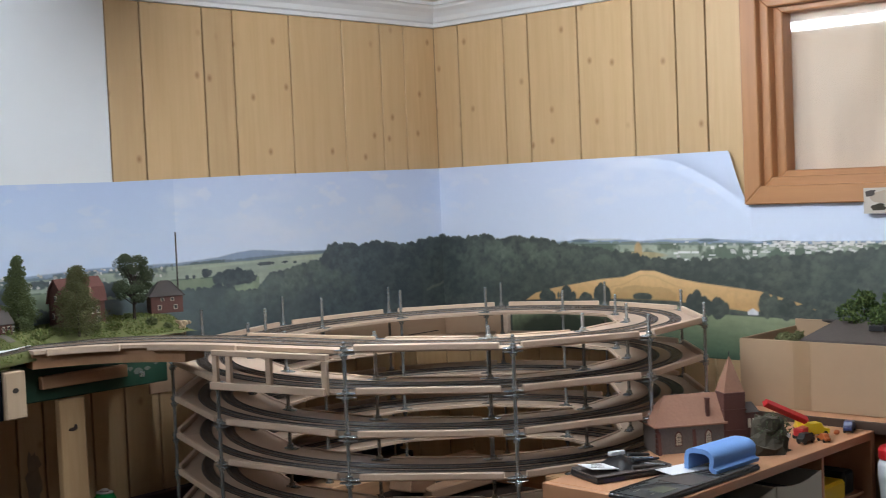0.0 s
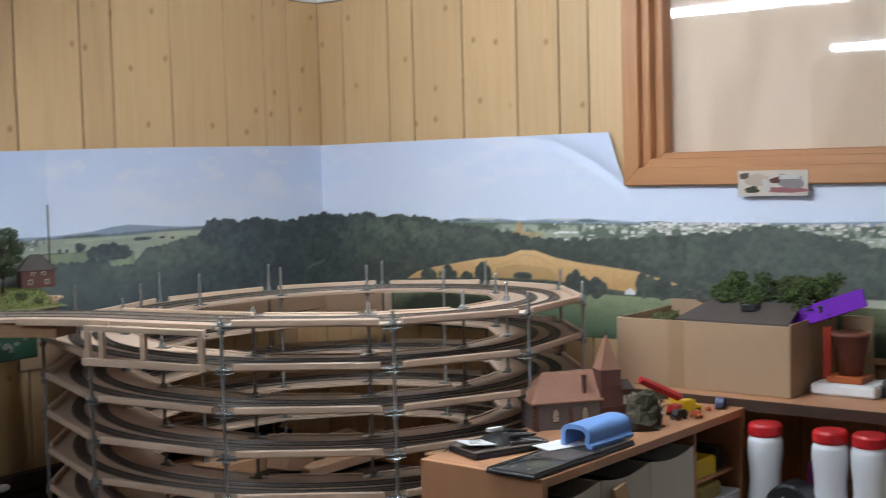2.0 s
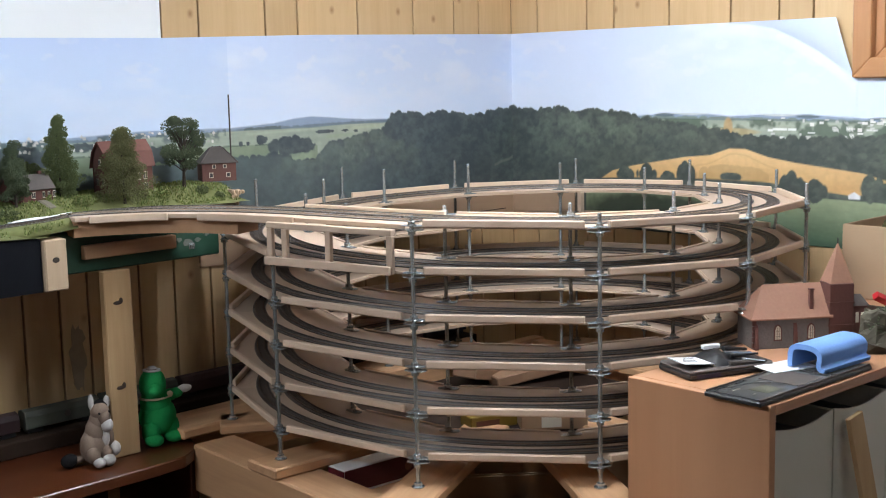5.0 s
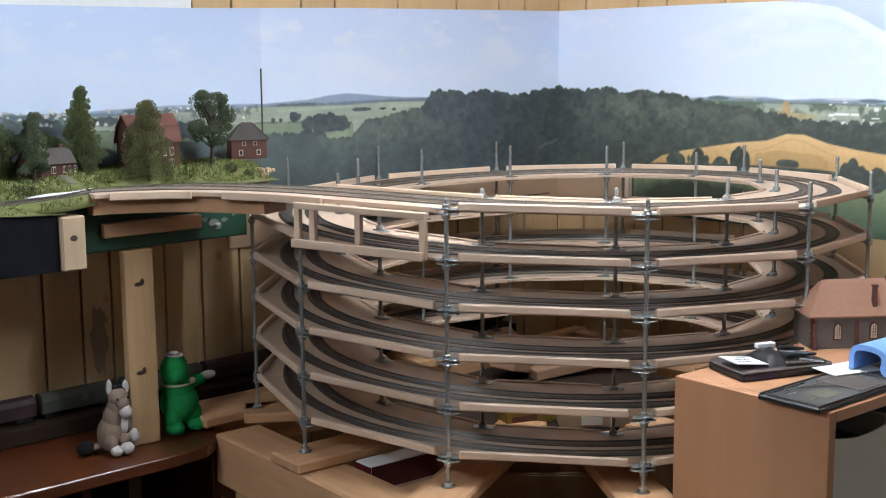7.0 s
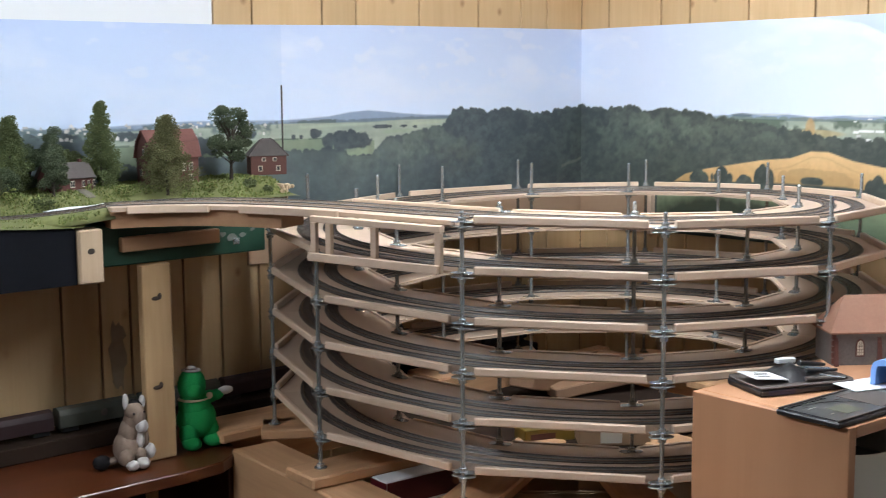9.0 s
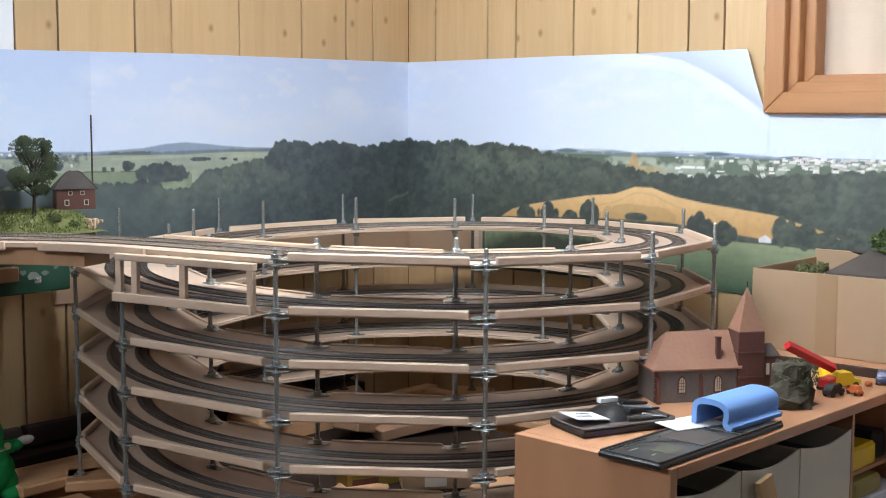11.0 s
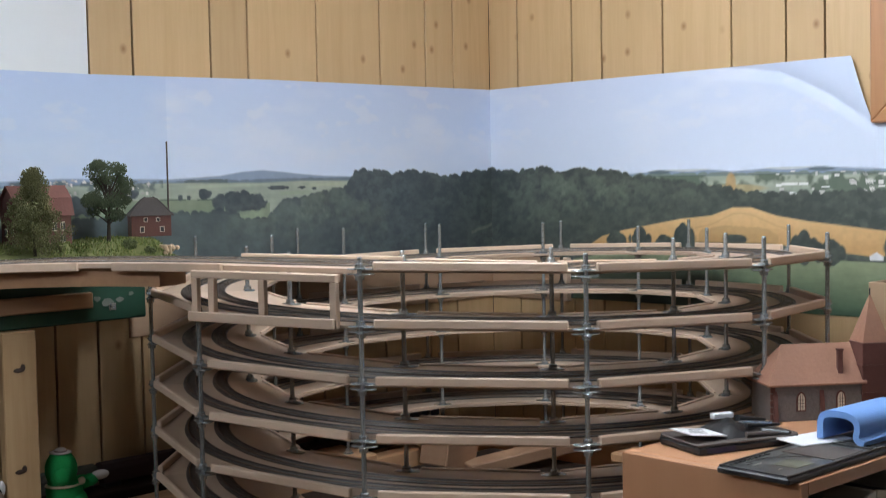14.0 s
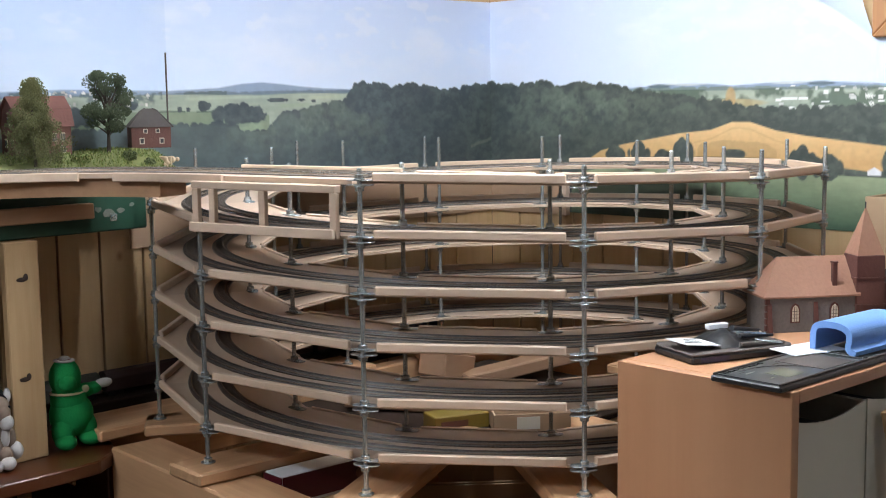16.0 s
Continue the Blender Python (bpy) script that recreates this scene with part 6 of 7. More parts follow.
for wx in (0.050, 0.118):
    pts = [(wx - 0.008, 0.016), (wx + 0.008, 0.016), (wx + 0.008, 0.038), (wx + 0.0055, 0.045), (wx, 0.049), (wx - 0.0055, 0.045), (wx - 0.008, 0.038)]
    b = Build()
    k = len(pts)
    b.put([(x, -0.002, z) for x, z in pts] + [(x, 0.0005, z) for x, z in pts], [tuple(range(k)), tuple(range(k, 2 * k))[::-1]] + [(i, (i + 1) % k, k + (i + 1) % k, k + i) for i in range(k)], CH)
    wf = part("window", b, M_BRICK, church, "arched lancet window")
    gl = [(wx - 0.0058, 0.0185), (wx + 0.0058, 0.0185), (wx + 0.0058, 0.037), (wx + 0.004, 0.0425), (wx, 0.046), (wx - 0.004, 0.0425), (wx - 0.0058, 0.037)]
    part("pane", Build().prism(gl, 0.0021, 0.0027, CH @ Matrix(((1, 0, 0, 0), (0, 0, -1, 0), (0, 1, 0, 0), (0, 0, 0, 1)))), M_WINPANE, wf, "cream leaded pane")
    for sx in (-0.002, 0.002):
        part("glazing_bar", Build().box((wx + sx - 0.0004, -0.0034, 0.0188), (wx + sx + 0.0004, -0.0028, 0.043), CH), M_SLATE, wf)
    for sz in (0.024, 0.0295, 0.035):
        part("glazing_bar", Build().box((wx - 0.0056, -0.0034, sz), (wx + 0.0056, -0.0028, sz + 0.0008), CH), M_SLATE, wf)
for qz in range(5):
    part("quoin", Build().box((-0.0012, -0.0014, 0.004 + 0.011 * qz), (0.010 if qz % 2 else 0.006, 0.004, 0.013 + 0.011 * qz), CH), M_BRICK, church)
for bx in (0.002, 0.082, 0.160):
    part("buttress", Build().put([(bx, -0.009, 0), (bx + 0.007, -0.009, 0), (bx + 0.007, 0, 0), (bx, 0, 0), (bx, -0.003, 0.042), (bx + 0.007, -0.003, 0.042), (bx + 0.007, 0, 0.05), (bx, 0, 0.05)],
                                 [(3, 2, 1, 0), (4, 5, 6, 7), (0, 1, 5, 4), (1, 2, 6, 5), (2, 3, 7, 6), (3, 0, 4, 7)], CH), M_BRICK, church)
part("chimney", Build().box((0.117, 0.005, NE - 0.002), (0.125, 0.013, 0.112), CH).box((0.116, 0.004, 0.1121), (0.126, 0.014, 0.1155), CH), M_BRICK, church, "narrow brick chimney with a cap", 0.0006)
TX0, TX1 = NL - 0.0075, NL + 0.042
part("tower", Build().box((TX0, -0.004, 0), (TX1, 0.046, 0.124), CH), M_BRICK, church, "dark brick square tower", 0.001)
cxm, cym = (TX0 + TX1) / 2, 0.021
part("spire", Build().put([(TX0 + 0.001, -0.003, 0.1245), (TX1 - 0.001, -0.003, 0.1245), (TX1 - 0.001, 0.045, 0.1245), (TX0 + 0.001, 0.045, 0.1245), (cxm, cym, 0.204)], [(3, 2, 1, 0), (0, 1, 4), (1, 2, 4), (2, 3, 4), (3, 0, 4)], CH), M_ROOF, church, "pyramid spire of brown tiles")
part("finial", Build().rod(CH @ Vector((cxm, cym, 0.197)), CH @ Vector((cxm, cym, 0.212)), 0.0012, 6), M_DARK, church)
part("dormer", Build().ball((cxm - 0.004, 0.010, 0.150), 0.004, 8, 6, CH), M_BOTTLE, church)
for z in (0.04, 0.085):
    part("string_course", Build().box((TX0 - 0.0015, -0.0055, z), (TX1 + 0.0015, 0.0475, z + 0.003), CH), M_BRICK, church)

part("aisle", Build().box((TX1 + 0.0003, 0.0, 0.0), (TX1 + 0.030, 0.04, 0.078), CH), M_BRICK, church, "low dark side chapel", 0.001)
part("aisle_roof", Build().put([(TX1 + 0.0003, -0.003, 0.0785), (TX1 + 0.033, -0.003, 0.0785), (TX1 + 0.033, 0.043, 0.0785), (TX1 + 0.0003, 0.043, 0.0785), (TX1 + 0.0003, 0.02, 0.098), (TX1 + 0.024, 0.02, 0.098)], [(3, 2, 1, 0), (0, 1, 5, 4), (2, 3, 4, 5), (1, 2, 5), (3, 0, 4)], CH), M_SLATE, church)
for ax in (0.009, 0.020):
    part("window", Build().box((TX1 + ax - 0.003, -0.0015, 0.045), (TX1 + ax + 0.003, 0.001, 0.065), CH), M_WINPANE, church)
case = thing("tool_case", (-1.03, -1.44, ST), "open black tool case with white card and steel tool", "tool case")
cmx = Matrix.Translation((-1.048, -1.440, ST)) @ Matrix.Rotation(math.radians(-22), 4, "Z")
part("tray", Build().prism([(-0.095, -0.055), (0.085, -0.055), (0.095, -0.04), (0.095, 0.05), (0.08, 0.058), (-0.085, 0.058), (-0.095, 0.045)], 0.0005, 0.012, cmx), M_DARK, case, "", 0.003)
part("rim", Build().prism([(-0.094, -0.054), (0.084, -0.054), (0.094, -0.04), (0.094, 0.049), (0.08, 0.057), (-0.084, 0.057), (-0.094, 0.044)], 0.0122, 0.0150, cmx), M_SLATE, case, "worn grey rim", 0.001)
nu, nv = 16, 12
hf = [(-0.034 + 0.118 * i / (nu - 1), -0.036 + 0.086 * j / (nv - 1)) for i in range(nu) for j in range(nv)]
ph = Build()
for i in range(nu):
    for j in range(nv):
        x, y = hf[i * nv + j]
        edge = math.sin(math.pi * i / (nu - 1)) ** 0.5 * math.sin(math.pi * j / (nv - 1)) ** 0.5
        ph.v.append(tuple(cmx @ Vector((x, y, 0.0145 + edge * (0.010 + 0.013 * math.exp(-((x + 0.008) / 0.022) ** 2) + 0.011 * noise.noise(Vector((x * 45, y * 60, 4))))))))
ph.f = [(i * nv + j, (i + 1) * nv + j, (i + 1) * nv + j + 1, i * nv + j + 1) for i in range(nu - 1) for j in range(nv - 1)]
ph.mi = [0] * len(ph.f)
part("pouch", ph, M_DARK, case, "crumpled black pouch", 0, True)
part("white_card", Build().box((-0.088, -0.036, 0.012), (-0.026, 0.022, 0.0135), cmx @ Matrix.Translation((-0.006, 0, 0.005)) @ Matrix.Rotation(0.11, 4, "Y")), M_PAPER, case, "white printed card")
for i in range(3):
    part("print_bar", Build().box((-0.080 + 0.008 * i, -0.020 + 0.013 * i, 0.0136), (-0.050 + 0.005 * i, -0.017 + 0.013 * i, 0.0140), cmx @ Matrix.Translation((-0.006, 0, 0.005)) @ Matrix.Rotation(0.11, 4, "Y")), M_DARK, case)
for i, (p, q, r) in enumerate((((0.000, -0.040, 0.020), (0.078, -0.044, 0.018), 0.0045), ((0.010, -0.026, 0.030), (0.086, -0.006, 0.022), 0.004), ((0.018, 0.006, 0.036), (0.084, 0.026, 0.024), 0.005), ((0.030, -0.036, 0.024), (0.070, -0.050, 0.019), 0.003))):
    part("tool", Build().rod(cmx @ Vector(p), cmx @ Vector(q), r, 8, r * 0.6), (M_SLATE, M_DARK, M_DARK, M_STEEL)[i], case, "", 0.0006)
part("steel_bar", Build().box((0.004, -0.018, 0.034), (0.060, -0.012, 0.037), cmx @ Matrix.Rotation(0.12, 4, "Y")), M_STEEL, case)
part("blue_edge", Build().box((-0.080, -0.0552, 0.002), (-0.030, -0.0545, 0.010), cmx), plain("navy_print", (0.01, 0.013, 0.05), 0.4), case)
solo("small_white_tag", Build().box((-0.012, 0.022, 0.033), (0.024, 0.034, 0.041), cmx), M_PAPER, "small white tag lying on the tool case", "tag", bevel=0.001)

pad = thing("control_panel", sp(0.15, -0.235), "dark grey flat panel with recessed display", "panel")
part("panel_slab", Build().box((-0.020, -0.292, ST + 0.0005), (0.335, -0.180, ST + 0.009), SM), M_DARK, pad, "", 0.002)
part("panel_face", Build().box((-0.012, -0.285, ST + 0.0092), (0.328, -0.187, ST + 0.0105), SM), plain("panel_grey", (0.06, 0.066, 0.068), 0.35, 0.3), pad)
part("display", Build().box((0.034, -0.270, ST + 0.0106), (0.078, -0.232, ST + 0.0109), SM), plain("display_green", (0.12, 0.125, 0.088), 0.5, 0.4, 0, 260), pad, "pale green display")
part("display", Build().box((0.11, -0.28, ST + 0.0106), (0.19, -0.20, ST + 0.0113), SM), M_SLATE, pad)
rp = random.Random(12)
for i in range(26):
    x, y, w = rp.uniform(0.0, 0.315), rp.uniform(-0.280, -0.195), rp.uniform(0.004, 0.022)
    if 0.02 < x < 0.2 and -0.285 < y < -0.215:
        continue
    part("printed_line", Build().box((x, y, ST + 0.0106), (min(x + w, 0.326), y + 0.0016, ST + 0.0110), SM), M_SLATE if i % 3 else M_FILE, pad)
for i in range(8):
    part("slot", Build().box((-0.006 + i * 0.012, -0.196, ST + 0.0106), (0.002 + i * 0.012, -0.191, ST + 0.0118), SM), M_DARK, pad)
arc = [Vector((*sp(0.040 + 0.075 * math.sin(q), -0.278 + 0.075 * math.cos(q)).xy, ST + 0.0108)) for q in (0.1 * i - 0.2 for i in range(16))]
part("printed_arc", Build().sweep(arc, [(-0.0008, 0), (-0.0008, 0.0004), (0.0008, 0.0004), (0.0008, 0)]), M_DARK, pad)
for q in (0.0, 0.012):
    part("rib", Build().box((0.205 + q, -0.285, ST + 0.0106), (0.209 + q, -0.188, ST + 0.0130), SM), M_DARK, pad, "", 0.0005)
for y in (-0.2895, -0.1855):
    part("rim", Build().box((-0.018, y, ST + 0.0092), (0.333, y + 0.003, ST + 0.0125), SM), M_SLATE, pad, "", 0.0008)
solo("paper_sheet", Build().prism([(-0.05, -0.03), (0.05, -0.035), (0.055, 0.035), (-0.045, 0.03)], 0.0, 0.0012, Matrix.Translation(sp(0.21, -0.19, ST + 0.012)) @ Matrix.Rotation(-0.3, 4, "Z")), M_PAPER, "white paper sheet lying under the foam", "paper")

# blue foam channel: an arch with an outward foot
fm = Matrix.Translation(sp(0.208, -0.232, ST + 0.0118)) @ Matrix.Rotation(math.radians(-4), 4, "Z")
mid = [(0.031, 0.004), (0.031, 0.020), (0.030, 0.036), (0.025, 0.046), (0.012, 0.050), (-0.008, 0.050), (-0.021, 0.046), (-0.028, 0.038), (-0.029, 0.026), (-0.027, 0.015), (-0.031, 0.008), (-0.040, 0.004)]
mid = [(p.x, p.y) for p in smooth_path(mid, 0.0, 4)]
mid = [(y, z * 0.84) for y, z in mid]
th, ou, inn = 0.0048, [], []
for i, (y, z) in enumerate(mid):
    a, c = mid[max(i - 1, 0)], mid[min(i + 1, len(mid) - 1)]
    ty, tz = c[0] - a[0], c[1] - a[1]
    ln = math.hypot(ty, tz)
    ny, nz = -tz / ln, ty / ln
    ou.append((y - ny * th, z - nz * th))
    inn.append((y + ny * th, z + nz * th))
pl = ou + inn[::-1]
b = Build()
k, h = len(pl), len(mid)
b.v = [tuple(fm @ Vector((x, y, max(z, 0.0003)))) for x in (0.0, 0.150) for y, z in pl]
b.f = [(i, (i + 1) % k, k + (i + 1) % k, k + i) for i in range(k)] + [(i, i + 1, k - 2 - i, k - 1 - i) for i in range(h - 1)] + [(k + i, k + i + 1, 2 * k - 2 - i, 2 * k - 1 - i) for i in range(h - 1)]
b.mi = [0] * len(b.f)
solo("blue_foam_channel", b, M_BLUE, "curved blue foam channel lying on the panel", "foam", smooth=False)

rr = random.Random(3)
ruin = thing("model_ruin", (-0.705, -1.585, ST), "mossy grey model ruin on a rocky base", "model ruin")
rk = Build()
rings, segs = 9, 14
for a in range(rings + 1):
    f = a / rings
    for q in range(segs):
        th = 2 * math.pi * q / segs
        rad = 0.050 * (1 - 0.45 * f ** 1.5) * (1 + 0.28 * noise.noise(Vector((math.cos(th) * 1.6, math.sin(th) * 1.6, f * 2.4))) + 0.12 * rr.uniform(-1, 1))
        rk.v.append((-0.712 + rad * math.cos(th), -1.587 + 0.8 * rad * math.sin(th), ST + 0.0005 + 0.078 * f + (0.008 * rr.uniform(-1, 1) if 0 < a else 0)))
rk.f = [(a * segs + q, a * segs + (q + 1) % segs, (a + 1) * segs + (q + 1) % segs, (a + 1) * segs + q) for a in range(rings) for q in range(segs)] + [tuple(range(rings * segs, (rings + 1) * segs)), tuple(range(segs))[::-1]]
rk.mi = [0] * len(rk.f)
part("rock_mass", rk, M_RUIN, ruin)
mo = Build()
foliage(mo, (-0.709, -1.598, ST + 0.050), (0.044, 0.038, 0.036), 420, rr, 0.003)
part("moss", raw_mesh(mo, "moss", M_OAK), None, ruin, "dark green moss")
crane = thing("toy_crane", (-0.58, -1.57, ST), "small red toy crane with a raised jib", "toy crane")
part("jib", Build().rod((-0.650, -1.548, ST + 0.093), (-0.545, -1.592, ST + 0.040), 0.010, 4), M_RED, crane, "red lattice jib", 0.001)
part("chassis", cbox((-0.545, -1.585, ST + 0.016), (0.055, 0.026, 0.018)), M_RED, crane, "", 0.003)
for s in (-1, 1):
    part("wheel", Build().rod((-0.545 + s * 0.018, -1.600, ST + 0.007), (-0.545 + s * 0.018, -1.570, ST + 0.007), 0.007, 10), M_DARK, crane)


def toy_car(c, rot, s, mat, label):
    m = Matrix.Translation(c) @ Matrix.Rotation(math.radians(rot), 4, "Z") @ Matrix.Scale(s, 4)
    t = thing("toy_vehicle", c, label, "toy vehicle", "toy vehicles")
    part("body", Build().prism([(-0.025, 0.006), (0.025, 0.006), (0.025, 0.014), (0.014, 0.016), (0.008, 0.026), (-0.014, 0.026), (-0.02, 0.016), (-0.025, 0.014)], -0.010, 0.010, m @ Matrix.Rotation(math.radians(90), 4, "X")), mat, t, "", 0.001)
    for x in (-0.015, 0.015):
        for y in (-0.009, 0.009):
            part("wheel", Build().rod(m @ Vector((x, y - 0.002, 0.0055)), m @ Vector((x, y + 0.002, 0.0055)), 0.0055 * s, 10), M_DARK, t)


toy_car((-0.520, -1.600, ST), -30, 1.25, M_YELLOW, "yellow toy truck beside the crane")
toy_car((-0.500, -1.555, ST + 0.0), 40, 1.1, M_YELLOW, "yellow toy digger beside the crane")
toy_car((-0.430, -1.640, ST), 15, 1.0, plain("toy_navy", (0.02, 0.03, 0.10), 0.35), "dark blue toy car")
toy_car((-0.595, -1.615, ST), -10, 0.9, M_DARK, "dark toy vehicle beside the ruin")
toy_car((-0.560, -1.640, ST), 60, 0.7, M_TERRA, "small brown toy part")
for x, y, r, mt in ((-0.545, -1.640, 0.008, M_WINPANE), (-0.580, -1.560, 0.010, M_BOTTLE), (-0.475, -1.63, 0.007, M_TERRA), (-0.52, -1.575, 0.012, M_YELLOW)):
    solo("toy_bit", Build().ball((x, y, ST + r * 0.8), (r * 1.3, r, r * 0.8), 8, 6), mt, "small loose toy part on the veneer top", "toy part", "toy parts")

# ---- wall shelf and what stands on it ----
SHX, SHZ = -0.395, 1.048
shelf = thing("wall_shelf", (-0.2, -2.1, SHZ), "long wood-veneer wall shelf with dark brown lipping", "shelf")
part("shelf_board", Build().box((SHX + 0.006, -3.1, SHZ - 0.024), (-0.024, -1.20, SHZ)), M_BEECH_X, shelf, "", 0.001)
part("front_lipping", Build().box((SHX, -3.1, SHZ - 0.026), (SHX + 0.0058, -1.20, SHZ + 0.001)), M_DKBROWN, shelf, "dark brown front lipping", 0.001)
BXW = -0.333
box = thing("cardboard_box", (-0.18, -1.54, SHZ), "open cardboard box holding a model house and trees", "box")
for lo, hi in (((BXW, -1.770, SHZ + 0.0005), (BXW + 0.005, -1.310, 1.217)), ((-0.035, -1.770, SHZ + 0.0005), (-0.030, -1.310, 1.235)), ((BXW + 0.0051, -1.770, SHZ + 0.0005), (-0.0351, -1.765, 1.222)), ((BXW + 0.0051, -1.315, SHZ + 0.0005), (-0.0351, -1.310, 1.217)),
               ((BXW + 0.0051, -1.7649, SHZ + 0.001), (-0.0351, -1.3151, SHZ + 0.006))):
    part("side", Build().box(lo, hi), M_CARD, box, "", 0.0015)
part("packing_tape", Build().box((BXW - 0.0008, -1.500, SHZ + 0.001), (BXW - 0.0002, -1.455, 1.2165)), plain("brown_tape", (0.36, 0.235, 0.135), 0.3), box, "brown tape strip")
hm = thing("boxed_model_house", (-0.18, -1.62, 1.12), "model house with dark grey roof lying in the box", "model house")
for sg in (0, 1):
    b = Build()
    x0, x1, z0, z1 = (-0.305, -0.185, 1.213, 1.250) if sg == 0 else (-0.183, -0.07, 1.250, 1.213)
    b.put([(x0, -1.755, z0), (x1, -1.74, z1), (x1, -1.50, z1), (x0, -1.46, z0), (x0, -1.755, z0 + 0.005), (x1, -1.74, z1 + 0.005), (x1, -1.50, z1 + 0.005), (x0, -1.46, z0 + 0.005)],
          [(0, 1, 2, 3), (7, 6, 5, 4), (0, 4, 5, 1), (1, 5, 6, 2), (2, 6, 7, 3), (3, 7, 4, 0)])
    part("roof_slope", b, M_SLATE, hm)
part("wall", Build().box((-0.29, -1.735, SHZ + 0.007), (-0.085, -1.50, 1.212)), M_BRICK, hm)
part("dormer", cbox((-0.235, -1.63, 1.246), (0.03, 0.04, 0.014)), M_DARK, hm, "", 0.002)
for x, y, s, sd, mt in ((-0.18, -1.57, 0.072, 11, M_BUSH), (-0.17, -1.755, 0.075, 12, M_BUSH), (-0.10, -1.72, 0.055, 13, M_FIR), (-0.24, -1.395, 0.035, 14, M_FIR2), (-0.11, -1.66, 0.045, 15, M_OAK)):
    t = thing("model_tree", (x, y, SHZ + 0.006), "leafy green model tree stored in the box", "model tree", "trees in the box")
    fo, rr = Build(), random.Random(sd)
    hz = 1.282 if mt is not M_FIR2 else 1.205
    for _ in range(15):
        c = (x + rr.uniform(-1, 1) * s * 0.7, y + rr.uniform(-1, 1) * s * 0.8, hz + rr.uniform(-1.0, 0.7) * s * 0.6)
        foliage(fo, c, (s * 0.36, s * 0.36, s * 0.3), 70, rr, 0.006)
    part("crown", raw_mesh(fo, "crown", mt), None, t)
    part("trunk", Build().rod((x, y, SHZ + 0.006), (x, y, hz), 0.004, 7, 0.0015), M_BARK, t)
solo("purple_strip", Build().box((-0.004, -0.185, -0.022), (0.004, 0.035, 0.022), Matrix.Translation((-0.215, -1.730, 1.218)) @ Matrix.Rotation(math.radians(-20), 4, "X")).box((-0.05, 0.0, -0.02), (-0.0042, 0.035, 0.0), Matrix.Translation((-0.215, -1.730, 1.218)) @ Matrix.Rotation(math.radians(-20), 4, "X")),
     M_PURPLE, "bright purple plastic strip sticking out of the box", "plastic strip", bevel=0.0015)
solo("red_strip", Build().box((-0.20, -1.818, SHZ + 0.0005), (-0.19, -1.798, 1.205)), plain("dull_red_plastic", (0.38, 0.035, 0.018), 0.4), "upright red plastic strip beside the box", "plastic strip", bevel=0.001)
solo("brown_panel", Build().box((-0.075, -1.875, SHZ + 0.0005), (-0.065, -1.80, 1.218)), M_CARD, "brown card panel standing against the wall", "card", bevel=0.001)
pot = thing("plant_pot", (-0.2, -1.865, SHZ), "empty terracotta plastic plant pot on a block", "plant pot")
pmm = Matrix.Translation((-0.2, -1.866, 0))
part("pot_wall", Build().lathe([(0.026, 1.094), (0.041, 1.186), (0.044, 1.186), (0.044, 1.196), (0.039, 1.196), (0.024, 1.099)], 20, pmm), plain("dull_brown_pot", (0.21, 0.070, 0.040), 0.6, 0.35, 0, 45, 0.4), pot, "", 0, True)
part("pot_block", cbox((-0.2, -1.863, 1.0855), (0.075, 0.085, 0.016)), M_TERRA, pot, "", 0.002)
solo("white_tray", Build().prism([(-0.06, -0.078), (0.06, -0.078), (0.06, 0.078), (-0.06, 0.078)], SHZ + 0.0005, 1.0772, Matrix.Translation((-0.2, -1.866, 0))), M_PAPER, "white foam tray under the plant pot", "tray", bevel=0.006)
for i, (z0, z1, w, mt, lb) in enumerate(((SHZ + 0.0005, 1.075, 0.13, M_DARK, "flat dark case lying on the shelf"), (1.0752, 1.092, 0.12, M_SLATE, "grey-brown book lying on the case"), (1.0922, 1.112, 0.10, M_BRICK, "worn brown book on the pile"))):
    solo("book", Build().box((-0.22, -2.07 + i * 0.006, z0), (-0.08, -2.07 + w + i * 0.004, z1)), mt, lb, "book", "pile on the shelf", bevel=0.002)
solo("yellow_toy", Build().ball((-0.24, -2.12, SHZ + 0.028), (0.05, 0.045, 0.029), 14, 8), M_YELLOW, "rounded yellow plastic toy on the shelf", "toy", smooth=True)

# ---- under the shelf: bottles, boxes ----
solo("lower_bench", Build().box((-0.60, -3.1, 0.66), (-0.024, -1.72, 0.68)), M_PINE_X, "low bench under the wall shelf", "bench", bevel=0.002)


def bottle(y, x=-0.43):
    t = thing("white_bottle", (x, y, 0.68), "white plastic bottle with a red screw cap", "bottle", "bottles under the shelf")
    m = Matrix.Translation((x, y, 0))
    part("body", Build().lathe([(0.036, 0.681), (0.041, 0.690), (0.041, 0.800), (0.039, 0.835), (0.0345, 0.875), (0.036, 0.905), (0.040, 0.940), (0.040, 0.966), (0.035, 0.980)], 24, m), M_BOTTLE, t, "", 0, True)
    part("cap", Build().lathe([(0.0375, 0.9805), (0.0385, 0.984), (0.0385, 1.002), (0.034, 1.008), (0.012, 1.010)], 22, m), M_RED, t, "red ribbed screw cap", 0.0008)


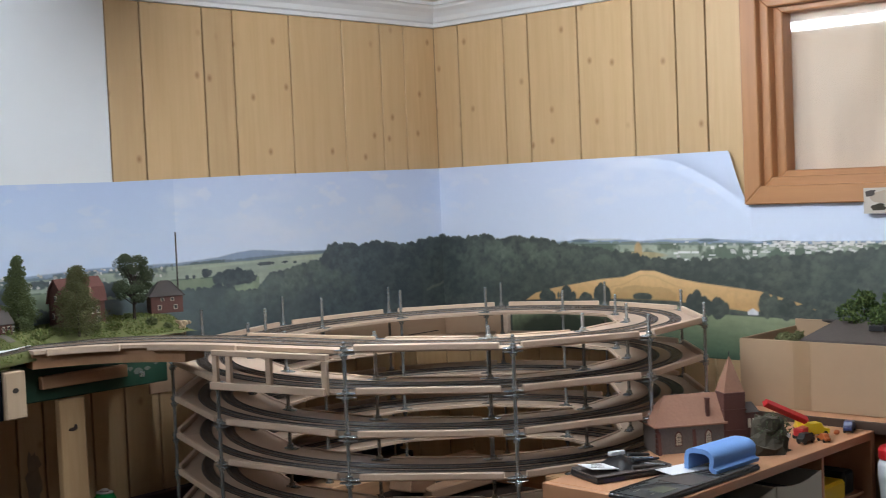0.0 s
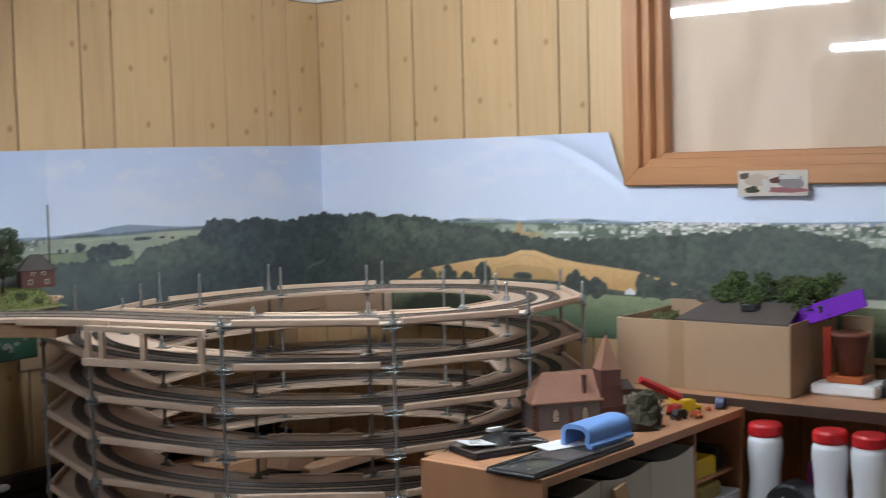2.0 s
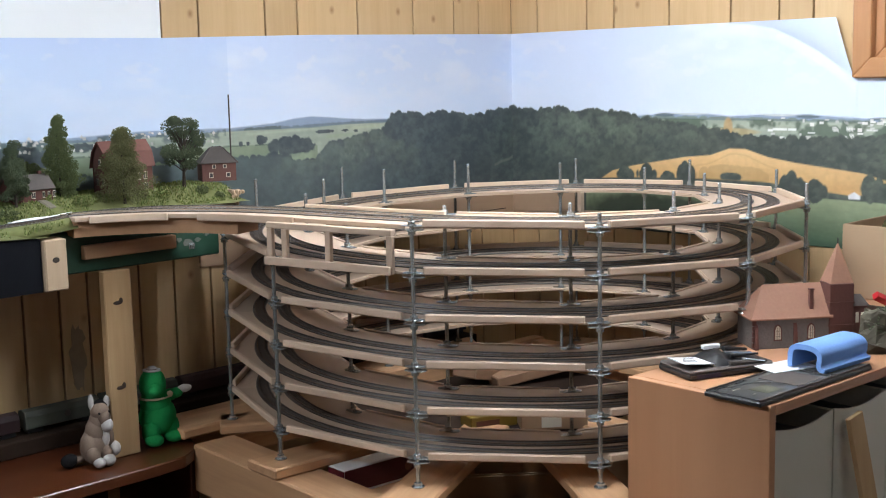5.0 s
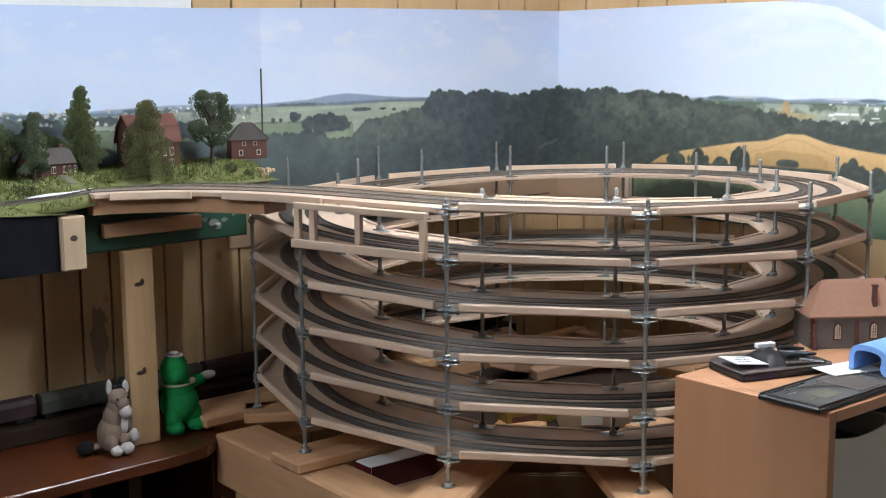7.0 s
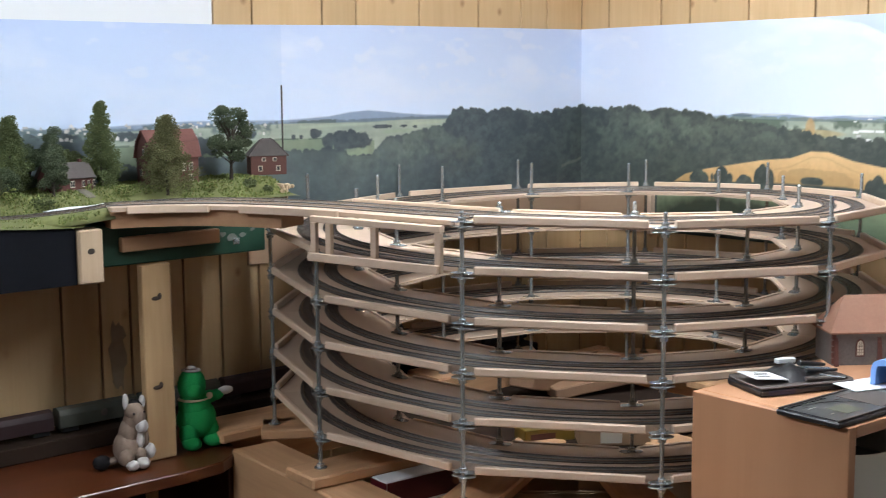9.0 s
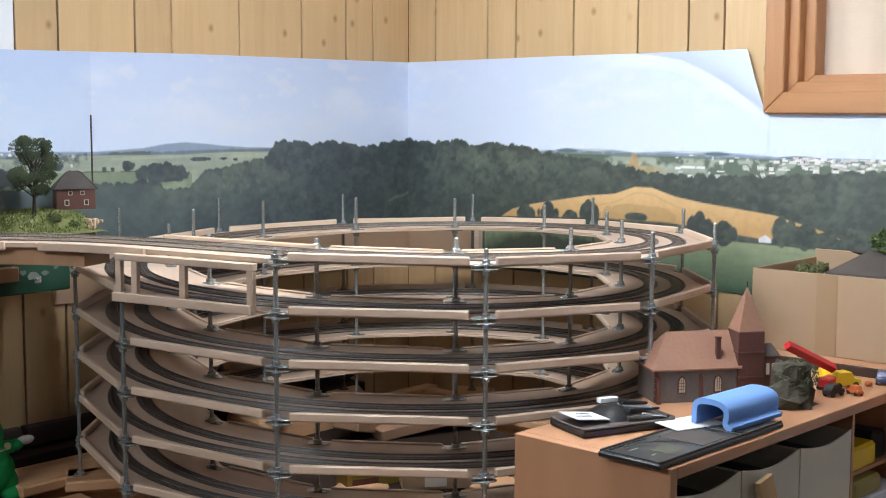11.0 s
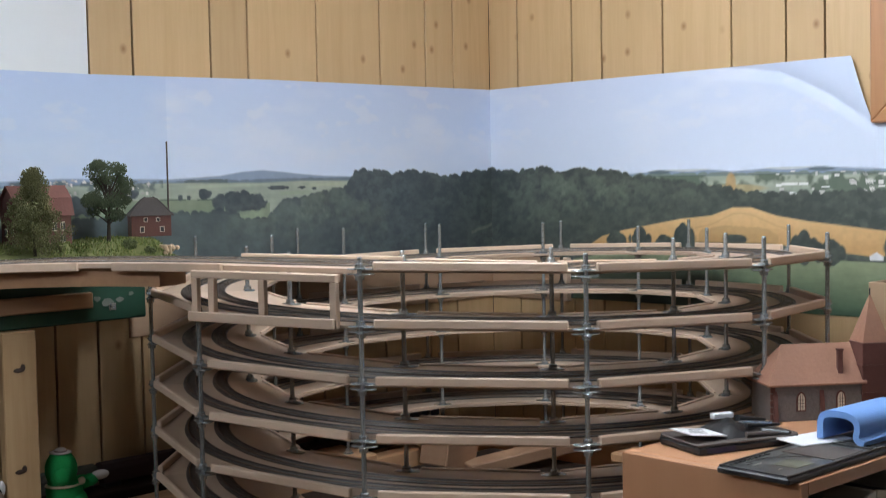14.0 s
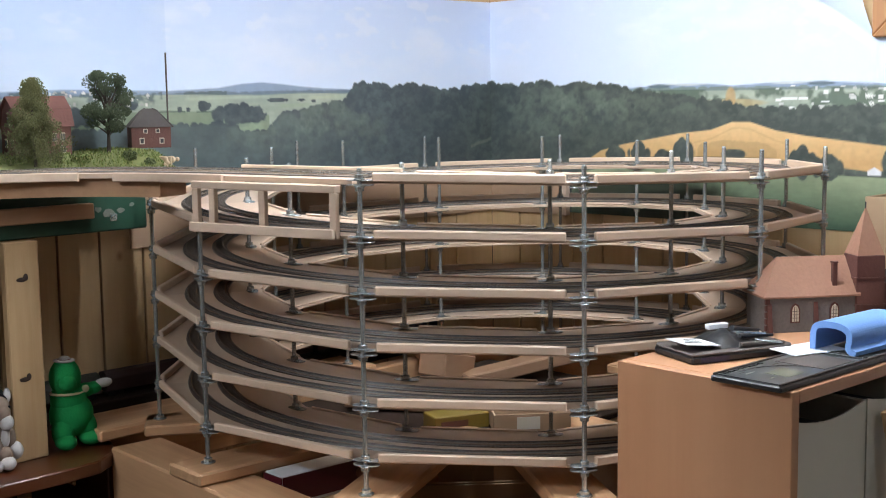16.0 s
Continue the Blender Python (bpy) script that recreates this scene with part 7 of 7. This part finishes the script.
for y in (-1.748, -1.900, -1.988):
    bottle(y)
bag = thing("black_bag", (-0.46, -1.83, 0.68), "soft black bag with a white zip line", "bag")
bp_ = []
for q in range(17):
    a = math.pi * q / 16
    bp_.append((0.052 * math.cos(a) * (1 + 0.06 * math.sin(3 * a)), 0.815 + 0.075 * math.sin(a) ** 0.8))
bgm = Matrix(((0, 0, 1, -0.46), (1, 0, 0, -1.828), (0, 1, 0, 0), (0, 0, 0, 1)))
part("bag_body", Build().prism([(-0.052, 0.681), (0.052, 0.681)] + bp_, -0.045, 0.03, bgm), M_DARK, bag, "", 0.012)
part("zip", Build().prism([(0.006, 0.70), (0.009, 0.70), (0.010, 0.862), (0.007, 0.862)], -0.0475, -0.0452, bgm), M_PAPER, bag)
solo("purple_jar", Build().lathe([(0.03, 0.681), (0.032, 0.69), (0.032, 0.90), (0.028, 0.912)], 16, Matrix.Translation((-0.35, -1.85, 0))), plain("maroon_plastic", (0.09, 0.012, 0.06), 0.4), "dark maroon jar behind the bottles", "jar")
solo("yellow_green_box", Build().box((-0.40, -2.13, 0.6805), (-0.28, -2.03, 0.90)), M_GREEN, "green and yellow carton under the shelf", "box", bevel=0.002)
solo("carton_lid", Build().box((-0.402, -2.132, 0.9005), (-0.278, -2.028, 0.935)), M_YELLOW, "yellow lid on the green carton", "lid", bevel=0.002)
cb_, cmm = carton("cream_box", (-0.50, -2.16, 0.6805), (0.10, 0.20, 0.275), 0, M_FILE, "cream cardboard box with greenery", False)
fo = Build()
for i in range(6):
    foliage(fo, (-0.50 + 0.02 * (i % 3 - 1), -2.10 - 0.02 * i, 0.965 + 0.008 * (i % 2)), (0.02, 0.02, 0.016), 60, random.Random(70 + i), 0.005)
gpl = thing("boxed_greenery", (-0.5, -2.14, 0.70), "grey-green artificial foliage in the cream box", "foliage")
part("foliage", raw_mesh(fo, "foliage", M_FIR), None, gpl)
part("stem", Build().rod((-0.5, -2.14, 0.687), (-0.5, -2.14, 0.965), 0.003, 6), M_BARK, gpl)
